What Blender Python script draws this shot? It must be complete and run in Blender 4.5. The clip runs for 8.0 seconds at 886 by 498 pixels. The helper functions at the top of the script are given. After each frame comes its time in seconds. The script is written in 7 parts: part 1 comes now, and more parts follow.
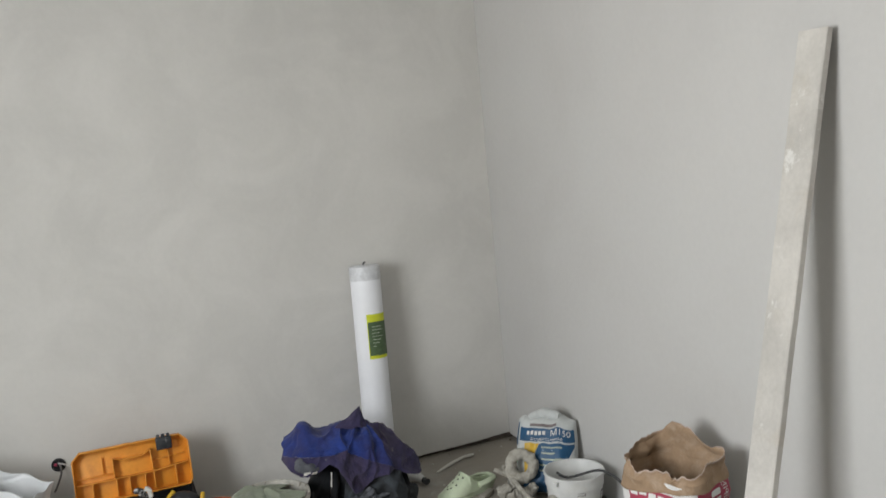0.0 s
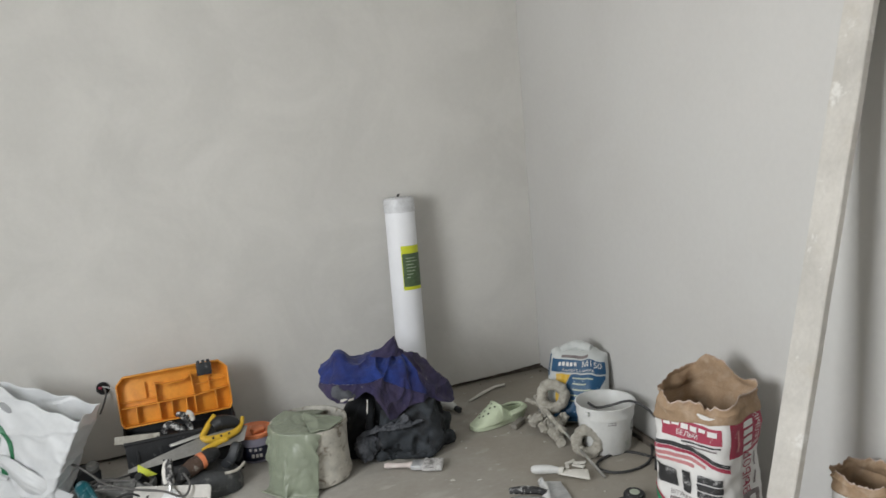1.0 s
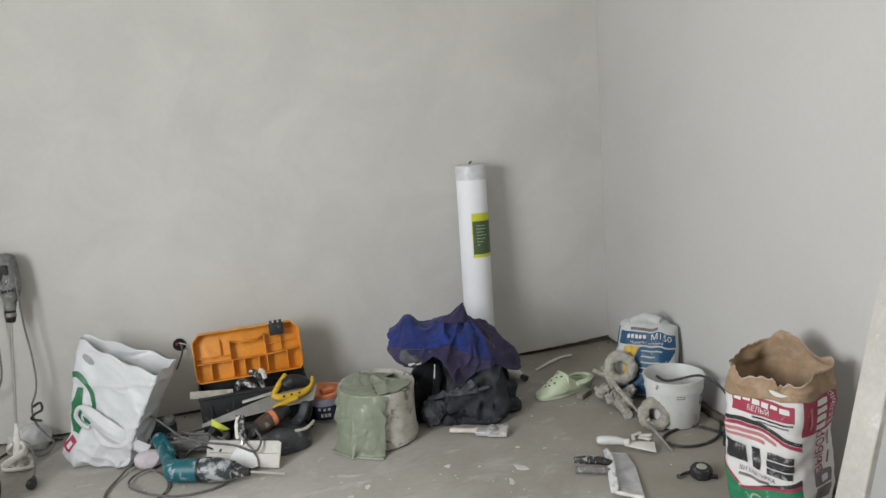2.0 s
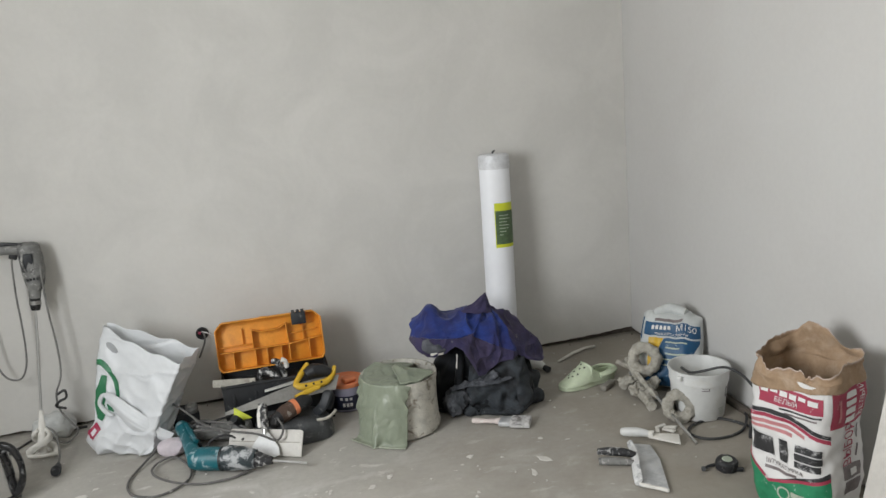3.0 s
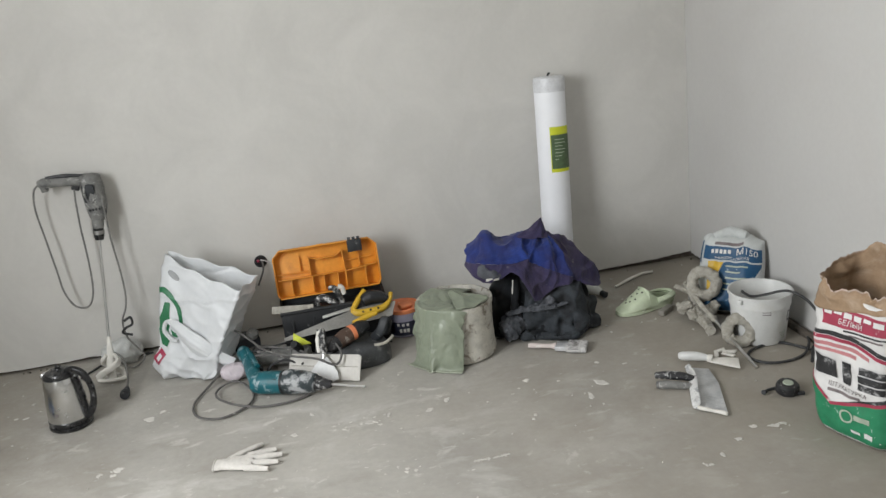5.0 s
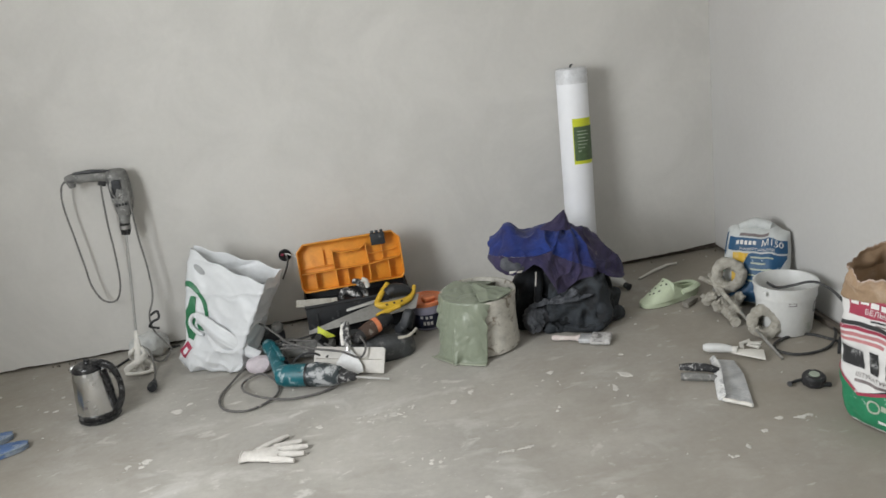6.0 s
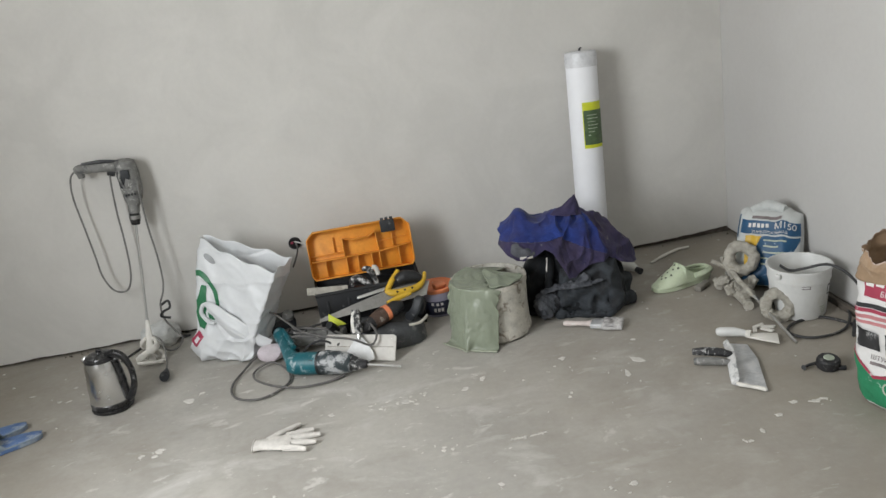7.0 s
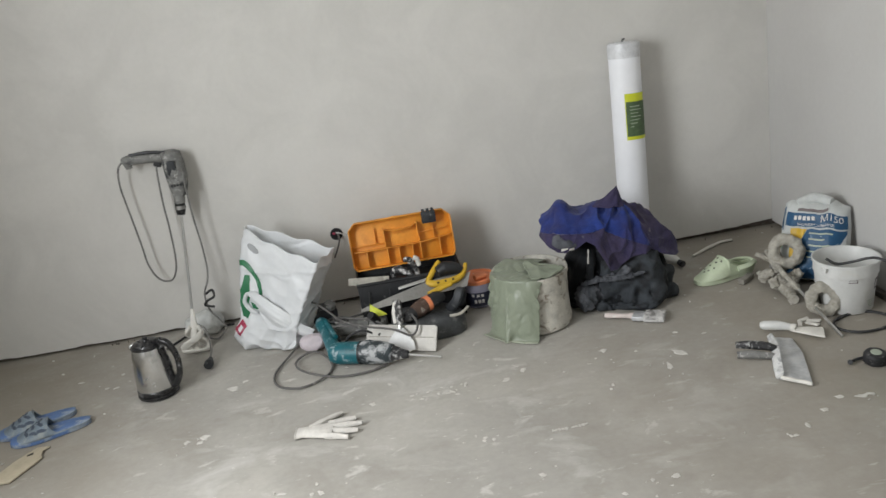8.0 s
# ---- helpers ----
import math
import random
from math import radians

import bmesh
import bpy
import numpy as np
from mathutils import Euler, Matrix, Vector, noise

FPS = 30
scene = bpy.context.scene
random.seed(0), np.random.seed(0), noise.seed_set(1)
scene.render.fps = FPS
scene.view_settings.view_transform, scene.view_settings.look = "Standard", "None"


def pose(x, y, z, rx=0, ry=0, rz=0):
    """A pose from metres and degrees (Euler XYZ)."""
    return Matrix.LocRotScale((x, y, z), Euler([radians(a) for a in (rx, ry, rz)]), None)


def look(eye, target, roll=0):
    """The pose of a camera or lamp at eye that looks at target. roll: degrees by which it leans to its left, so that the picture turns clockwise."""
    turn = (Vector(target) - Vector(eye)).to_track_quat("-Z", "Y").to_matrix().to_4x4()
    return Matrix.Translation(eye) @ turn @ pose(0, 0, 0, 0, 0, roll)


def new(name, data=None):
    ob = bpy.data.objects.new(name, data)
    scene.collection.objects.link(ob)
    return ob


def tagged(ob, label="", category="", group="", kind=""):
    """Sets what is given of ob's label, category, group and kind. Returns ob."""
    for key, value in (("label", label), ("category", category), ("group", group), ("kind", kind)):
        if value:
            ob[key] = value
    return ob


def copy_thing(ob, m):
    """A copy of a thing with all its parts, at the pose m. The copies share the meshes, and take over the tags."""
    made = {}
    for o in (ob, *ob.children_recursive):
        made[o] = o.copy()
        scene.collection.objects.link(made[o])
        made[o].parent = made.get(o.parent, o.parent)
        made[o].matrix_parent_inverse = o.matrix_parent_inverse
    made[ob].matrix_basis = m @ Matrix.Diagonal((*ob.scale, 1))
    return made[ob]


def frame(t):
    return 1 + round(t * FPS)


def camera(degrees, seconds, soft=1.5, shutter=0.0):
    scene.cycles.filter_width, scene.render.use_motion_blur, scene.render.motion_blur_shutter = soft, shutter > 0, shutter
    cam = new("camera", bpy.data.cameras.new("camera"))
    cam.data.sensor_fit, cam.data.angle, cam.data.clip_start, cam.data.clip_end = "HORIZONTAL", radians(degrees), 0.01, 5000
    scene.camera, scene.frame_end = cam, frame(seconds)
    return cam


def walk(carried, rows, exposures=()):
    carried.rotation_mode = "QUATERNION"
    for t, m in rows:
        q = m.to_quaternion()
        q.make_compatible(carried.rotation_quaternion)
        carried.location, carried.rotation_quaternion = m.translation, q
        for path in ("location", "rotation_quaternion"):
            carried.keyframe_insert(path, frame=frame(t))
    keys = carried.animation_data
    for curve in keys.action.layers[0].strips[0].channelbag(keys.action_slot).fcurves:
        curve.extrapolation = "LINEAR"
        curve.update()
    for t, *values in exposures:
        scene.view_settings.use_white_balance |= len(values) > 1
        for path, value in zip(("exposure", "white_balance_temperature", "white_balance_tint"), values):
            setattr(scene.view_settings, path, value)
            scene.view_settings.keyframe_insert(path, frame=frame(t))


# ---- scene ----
# camera and walk
cam = camera(52.7, 8.0, soft=1.45, shutter=0.4)
PATH = [
    (0, (-1.77, -3.925, 1.567), (-1.061, -2.075, 1.297), -5.3),
    (0.5, (-1.8, -3.927, 1.567), (-1.114, -2.082, 1.213), -5.0),
    (1, (-1.817, -3.932, 1.564), (-1.18, -2.08, 1.156), -5.1),
    (1.5, (-1.827, -3.938, 1.561), (-1.28, -2.064, 1.126), -5.2),
    (1.7, (-1.829, -3.937, 1.559), (-1.313, -2.057, 1.111), -4.9),
    (2.8, (-1.831, -3.921, 1.543), (-1.386, -2.029, 1.073), -4.8),
    (3, (-1.833, -3.915, 1.541), (-1.397, -2.022, 1.067), -4.8),
    (3.5, (-1.834, -3.909, 1.53), (-1.449, -2.018, 1.006), -5.2),
    (4, (-1.83, -3.896, 1.517), (-1.507, -2.017, 0.916), -6.1),
    (4.5, (-1.828, -3.905, 1.519), (-1.525, -2.023, 0.914), -6.4),
    (4.7, (-1.825, -3.902, 1.517), (-1.529, -2.02, 0.906), -6.5),
    (5.8, (-1.829, -3.907, 1.513), (-1.565, -2.019, 0.908), -7.0),
    (6, (-1.829, -3.909, 1.513), (-1.59, -2.022, 0.896), -7.4),
    (6.5, (-1.821, -3.902, 1.514), (-1.613, -2.016, 0.883), -8.1),
    (7, (-1.826, -3.893, 1.512), (-1.615, -2.011, 0.867), -8.3),
    (7.5, (-1.836, -3.901, 1.511), (-1.656, -2.016, 0.867), -8.5),
    (8, (-1.844, -3.902, 1.511), (-1.717, -2.014, 0.863), -8.8),
]
walk(cam, [(t, look(eye, target, roll)) for t, eye, target, roll in PATH],
     exposures=[(0, -0.15), (1.0, -0.09), (2.0, -0.07), (3.2, -0.05), (4.0, -0.01), (6.5, -0.02), (8.0, -0.04)])

# ---- light: overcast daylight through a window in the west wall ----
world = bpy.data.worlds.new("world")
scene.world = world
world.use_nodes = True
wn = world.node_tree
sky = wn.nodes.new("ShaderNodeTexSky")
sky.sky_type, sky.sun_disc, sky.sun_elevation, sky.sun_rotation = "NISHITA", False, radians(35), radians(250)
wn.links.new(sky.outputs[0], wn.nodes["Background"].inputs[0])
wn.nodes["Background"].inputs[1].default_value = 0.12
ROOM_W, ROOM_S, ROOM_H = -3.75, -6.2, 2.75
WIN_Y0, WIN_Y1, WIN_Z0, WIN_Z1 = -3.5, -2.0, 0.88, 2.33
lamp = bpy.data.lights.new("window_light", "AREA")
lamp.shape, lamp.size, lamp.size_y, lamp.energy, lamp.color = "RECTANGLE", 1.45, 1.38, 112, (0.955, 0.98, 1.0)
lamp_ob = new("window_light", lamp)
lamp_ob.matrix_world = look((ROOM_W - 0.02, (WIN_Y0 + WIN_Y1) / 2, (WIN_Z0 + WIN_Z1) / 2), (0, (WIN_Y0 + WIN_Y1) / 2, 0.75))
sun = bpy.data.lights.new("sun", "SUN")
sun.energy, sun.angle, sun.color = 0.8, radians(25), (1, 0.97, 0.92)
sun_ob = new("sun", sun)
sun_ob.matrix_world = look((-8, -7, 6), (-3, -3, 0))

# ---- building helpers ----
def catmull(pts, sub=6, closed=False):
    pts = [Vector(p) for p in pts]
    n = len(pts)
    out = []
    for i in range(n if closed else n - 1):
        if closed:
            p0, p1, p2, p3 = pts[i - 1], pts[i], pts[(i + 1) % n], pts[(i + 2) % n]
        else:
            p0, p1, p2, p3 = pts[max(i - 1, 0)], pts[i], pts[i + 1], pts[min(i + 2, n - 1)]
        for k in range(sub):
            t = k / sub
            out.append(0.5 * (2 * p1 + (p2 - p0) * t + (2 * p0 - 5 * p1 + 4 * p2 - p3) * t * t + (3 * p1 - p0 - 3 * p2 + p3) * t ** 3))
    if not closed:
        out.append(pts[-1])
    return out


def tube(pts, r, seg=8, closed=False, sub=6, bm=None, flat=1.0):
    """A round bar along a smooth line; r is one radius or one for each given point."""
    bm = bm or bmesh.new()
    n_given = len(pts)
    line = catmull(pts, sub, closed) if sub > 1 else [Vector(p) for p in pts]
    n = len(line)
    rings, side = [], None
    for i, p in enumerate(line):
        a = line[(i + 1) % n] if (closed or i < n - 1) else p
        b = line[i - 1] if (closed or i > 0) else p
        d = (a - b).normalized()
        if side is None:
            side = d.orthogonal().normalized()
        side = (side - d * side.dot(d)).normalized()
        up = d.cross(side)
        if isinstance(r, (int, float)):
            rad = r
        else:
            f = i / max(n - 1, 1) * (n_given - 1)
            k = min(int(f), n_given - 2)
            rad = r[k] + (r[k + 1] - r[k]) * (f - k)
        rings.append([bm.verts.new(p + (side * math.cos(2 * math.pi * j / seg) + up * flat * math.sin(2 * math.pi * j / seg)) * rad) for j in range(seg)])
    for i in range(n if closed else n - 1):
        q, s = rings[i], rings[(i + 1) % n]
        for j in range(seg):
            bm.faces.new((q[j], q[(j + 1) % seg], s[(j + 1) % seg], s[j]))
    if not closed:
        bm.faces.new(rings[0][::-1])
        bm.faces.new(rings[-1])
    return bm


def lathe(profile, seg=40, bm=None, m=None):
    """A turned body from (radius, height) pairs; radius 0 closes it."""
    bm = bm or bmesh.new()
    m = m or Matrix.Identity(4)
    rings = []
    for r, z in profile:
        if r <= 1e-6:
            rings.append([bm.verts.new(m @ Vector((0, 0, z)))])
        else:
            rings.append([bm.verts.new(m @ Vector((r * math.cos(2 * math.pi * j / seg), r * math.sin(2 * math.pi * j / seg), z))) for j in range(seg)])
    for a, b in zip(rings, rings[1:]):
        for j in range(seg):
            k = (j + 1) % seg
            if len(a) == 1 and len(b) == 1:
                continue
            if len(a) == 1:
                bm.faces.new((a[0], b[k], b[j]))
            elif len(b) == 1:
                bm.faces.new((a[j], a[k], b[0]))
            else:
                bm.faces.new((a[j], a[k], b[k], b[j]))
    return bm


def box(sx, sy, sz, m=None, bev=0.003, bm=None, segments=2):
    """A block with softened edges, centred at m."""
    out = bm or bmesh.new()
    tmp = bmesh.new()
    bmesh.ops.create_cube(tmp, size=1, matrix=Matrix.Diagonal((sx, sy, sz, 1)))
    if bev:
        bmesh.ops.bevel(tmp, geom=tmp.edges[:], offset=bev, segments=segments, affect="EDGES", profile=0.5)
    if m is not None:
        tmp.transform(m)
    merge(out, tmp)
    return out


def merge(bm, other):
    made = {v: bm.verts.new(v.co) for v in other.verts}
    for f in other.faces:
        try:
            bm.faces.new([made[v] for v in f.verts])
        except ValueError:
            pass
    other.free()
    return bm


def slab(outline, thick, m=None, bev=0.0, bm=None):
    """A flat piece: an outline in x and y, thick in z, placed at m."""
    out = bm or bmesh.new()
    tmp = bmesh.new()
    f = tmp.faces.new([tmp.verts.new((x, y, 0)) for x, y in outline])
    got = bmesh.ops.extrude_face_region(tmp, geom=[f])
    for v in got["geom"]:
        if isinstance(v, bmesh.types.BMVert):
            v.co.z += thick
    bmesh.ops.recalc_face_normals(tmp, faces=tmp.faces[:])
    if bev:
        bmesh.ops.bevel(tmp, geom=tmp.edges[:], offset=bev, segments=2, affect="EDGES", profile=0.5)
    if m is not None:
        tmp.transform(m)
    return merge(out, tmp)


def sheet(fn, nu, nv, bm=None):
    """A surface from a function of u and v, both 0 to 1."""
    bm = bm or bmesh.new()
    g = [[bm.verts.new(fn(i / nu, j / nv)) for j in range(nv + 1)] for i in range(nu + 1)]
    for i in range(nu):
        for j in range(nv):
            bm.faces.new((g[i][j], g[i + 1][j], g[i + 1][j + 1], g[i][j + 1]))
    return bm


def crumple(bm, amount, scale, seed=0.0, octaves=3):
    bm.normal_update()
    moves = []
    for v in bm.verts:
        p = v.co * scale + Vector((seed, seed * 0.7, -seed))
        d = noise.fractal(p, 0.7, 2.1, octaves)
        ridge = 1 - 2 * abs(noise.noise(p * 1.3 + Vector((5, 3, 1))))
        moves.append(v.normal * amount * (0.6 * d + 0.5 * ridge))
    for v, d in zip(bm.verts, moves):
        v.co += d
    return bm


def crease(bm, amount, scale, seed=0.0):
    """Sharp-edged folds, as in thrown cloth or crushed film."""
    bm.normal_update()
    moves = []
    for v in bm.verts:
        p = v.co * scale + Vector((seed, -seed * 0.6, seed * 0.3))
        warp = Vector((noise.noise(p * 0.8), noise.noise(p * 0.8 + Vector((7, 0, 0))), noise.noise(p * 0.8 + Vector((0, 9, 0))))) * 0.35
        moves.append(v.normal * amount * (noise.voronoi(p + warp)[0][0] - 0.5))
    for v, d in zip(bm.verts, moves):
        v.co += d
    return bm


def folds(bm, amount, scale, seed=0.0, stretch=(1, 1, 1)):
    """Thin raised ridges between slack hollows, as cloth and film fold."""
    bm.normal_update()
    moves = []
    for v in bm.verts:
        p = Vector((v.co.x * stretch[0], v.co.y * stretch[1], v.co.z * stretch[2])) * scale + Vector((seed, seed * 1.7, -seed))
        warp = Vector((noise.noise(p * 0.5), noise.noise(p * 0.5 + Vector((7, 2, 0))), noise.noise(p * 0.5 + Vector((0, 9, 4))))) * 0.9
        a = (1 - abs(noise.noise(p + warp))) ** 8
        b = (1 - abs(noise.noise((p + warp) * 2.1 + Vector((3, 3, 3))))) ** 8
        moves.append(v.normal * amount * (a + 0.4 * b - 0.3))
    for v, d in zip(bm.verts, moves):
        v.co += d
    return bm


def drape(start, rest_u, rest_v, push, steps=110, iters=12, bend=0.5, long_bend=0.0, grip=0.6):
    """Lets a sheet fall: start is a grid of places, rest_u and rest_v its true size; push(p) moves places out of what it lies on."""
    p = np.array(start, float)
    nu, nv = p.shape[0] - 1, p.shape[1] - 1
    du, dv = rest_u / nu, rest_v / nv
    old = p.copy()
    links = []
    for di, dj, k in ((1, 0, 1.0), (0, 1, 1.0), (1, 1, 0.6), (1, -1, 0.6), (2, 0, bend), (0, 2, bend), (5, 0, long_bend), (0, 5, long_bend)):
        if not k:
            continue
        length = math.hypot(di * du, dj * dv)
        for turn in (0, 1):
            if di:
                rows = np.array([i for i in range(nu + 1 - di) if (i // di) % 2 == turn])
                cols = np.arange(max(0, -dj), nv + 1 - max(0, dj))
            else:
                rows = np.arange(nu + 1)
                cols = np.array([j for j in range(nv + 1 - dj) if (j // dj) % 2 == turn])
            links.append((np.ix_(rows, cols), np.ix_(rows + di, cols + dj), length, k))
    for _ in range(steps):
        step = (p - old) * 0.96
        old = p.copy()
        p = p + np.clip(step, -0.012, 0.012)
        p[..., 2] -= 9.8 / 3600 * 0.5
        for _ in range(iters):
            for a, b, length, k in links:
                d = p[b] - p[a]
                q = np.linalg.norm(d, axis=-1, keepdims=True) + 1e-9
                c = d * (0.5 * k * (q - length) / q)
                p[a] += c
                p[b] -= c
        q = push(p.copy())
        hit = np.linalg.norm(q - p, axis=-1, keepdims=True) > 1e-6
        p = q
        old = np.where(hit, old + (p - old) * grip, old)
    return p


def outside(p, balls, skin=0.0, floor=0.004):
    """Moves places out of a heap of ellipsoids (centre and radii) and up from the floor."""
    for c, r in balls:
        rel = (p - np.array(c)) / (np.array(r) + skin)
        q = np.linalg.norm(rel, axis=-1, keepdims=True)
        p = np.where(q < 1, np.array(c) + rel / np.maximum(q, 1e-6) * (np.array(r) + skin), p)
    p[..., 2] = np.maximum(p[..., 2], floor)
    return p


def slack(x0, x1, y0, y1, z, nu, nv, seed, rough=0.02, turn=0.0):
    """A loosely held sheet, uneven in height, before it falls."""
    cx, cy, c, s_ = (x0 + x1) / 2, (y0 + y1) / 2, math.cos(radians(turn)), math.sin(radians(turn))
    out = []
    for i in range(nu + 1):
        row = []
        for j in range(nv + 1):
            x, y = (x1 - x0) * (i / nu - 0.5), (y1 - y0) * (j / nv - 0.5)
            d = Vector((x * 9 + seed, y * 9, seed))
            row.append((cx + x * c - y * s_ + 0.3 * rough * noise.noise(d * 1.3), cy + x * s_ + y * c + 0.3 * rough * noise.noise(d * 1.3 + Vector((4, 0, 0))), z + rough * noise.noise(d) + 0.4 * rough * noise.noise(d * 2.7) + 0.010 * noise.noise(d * 5.5) + 0.003 * noise.noise(d * 14)))
        out.append(row)
    return out


def cloth_mesh(p, keep=None):
    """The faces of a fallen sheet for which keep(centre, u, v) holds, as a bmesh."""
    bm = bmesh.new()
    nu, nv = p.shape[0] - 1, p.shape[1] - 1
    made = {}
    for i in range(nu):
        for j in range(nv):
            c = (p[i, j] + p[i + 1, j + 1]) / 2
            if keep and not keep(c, (i + 0.5) / nu, (j + 0.5) / nv):
                continue
            ring = []
            for a, b in ((i, j), (i + 1, j), (i + 1, j + 1), (i, j + 1)):
                if (a, b) not in made:
                    made[a, b] = bm.verts.new(p[a, b])
                ring.append(made[a, b])
            bm.faces.new(ring)
    return bm


def swept(bm, centre, amount, spokes, rings, seed, heart=(-0.91, -0.45, 0.12)):
    """Sharp folds of cloth that run out from a point (many spokes) or round it (many rings)."""
    bm.normal_update()
    moves = []
    for v in bm.verts:
        dx, dz = v.co.x - centre[0], v.co.z - centre[1]
        a, r = math.atan2(dz, dx), math.hypot(dx, dz)
        warp = 0.5 * noise.noise(v.co * 7 + Vector((seed, 0, 0)))
        n = noise.noise((math.cos(a) * spokes + warp, math.sin(a) * spokes + v.co.y * 3, r * rings + warp + seed))
        n2 = noise.noise((math.cos(a) * spokes * 2.1 + 9, math.sin(a) * spokes * 2.1, r * rings * 2.1 - seed + warp))
        out = v.normal if v.normal.dot(v.co - Vector(heart)) > 0 else -v.normal
        k = min(1, r / 0.05)
        moves.append(out * amount * k * ((1 - min(1, abs(n) * 1.7)) ** 2.2 + 0.45 * (1 - min(1, abs(n2) * 1.7)) ** 2.2 - 0.35))
    for v, d in zip(bm.verts, moves):
        v.co += d
        v.co.z = max(v.co.z, 0.003)
    return bm


def cloth_part(name, bm, mat, parent, label="", thick=0.003):
    folds(bm, 0.004, 18, 2.0)
    ob = part(name, bm, mat, parent, label, sharp=180, thick=thick)
    mod = ob.modifiers.new("smooth", "SUBSURF")
    mod.levels = mod.render_levels = 1
    return ob


def lettering(words, size, align="CENTER"):
    """Flat letters in the x-y plane, as a bmesh."""
    cu = bpy.data.curves.new("lettering", "FONT")
    cu.body, cu.size, cu.align_x, cu.align_y, cu.resolution_u = words, size, align, "CENTER", 3
    ob = bpy.data.objects.new("lettering", cu)
    scene.collection.objects.link(ob)
    me = bpy.data.meshes.new_from_object(ob.evaluated_get(bpy.context.evaluated_depsgraph_get()))
    bm = bmesh.new()
    bm.from_mesh(me)
    bpy.data.objects.remove(ob)
    bpy.data.curves.remove(cu)
    bpy.data.meshes.remove(me)
    return bm


def root_of(ob):
    while ob.parent:
        ob = ob.parent
    return ob


def thing(name, at, label, category, group=""):
    ob = new(name)
    ob.empty_display_size = 0.05
    ob.matrix_basis = at if isinstance(at, Matrix) else Matrix.Translation(at)
    return tagged(ob, label, category, group)


def part(name, bm, material, parent, label="", smooth=True, sharp=35, placed=True, thick=0.0):
    """One mesh under a thing or part. placed: the mesh was made in room coordinates."""
    if placed and parent:
        bm.transform(root_of(parent).matrix_basis.inverted())
    bmesh.ops.recalc_face_normals(bm, faces=bm.faces[:])
    me = bpy.data.meshes.new(name)
    bm.to_mesh(me)
    bm.free()
    if smooth:
        me.shade_smooth()
        me.set_sharp_from_angle(angle=radians(sharp))
    me.materials.append(material)
    ob = new(name, me)
    if parent:
        ob.parent = parent
    if thick:
        mod = ob.modifiers.new("thickness", "SOLIDIFY")
        mod.thickness, mod.offset = thick, 0
    return tagged(ob, label)


def single(name, bm, material, label, category, group="", kind="", smooth=True, sharp=35, thick=0.0):
    ob = part(name, bm, material, None, smooth=smooth, sharp=sharp, thick=thick)
    return tagged(ob, label, category, group, kind)


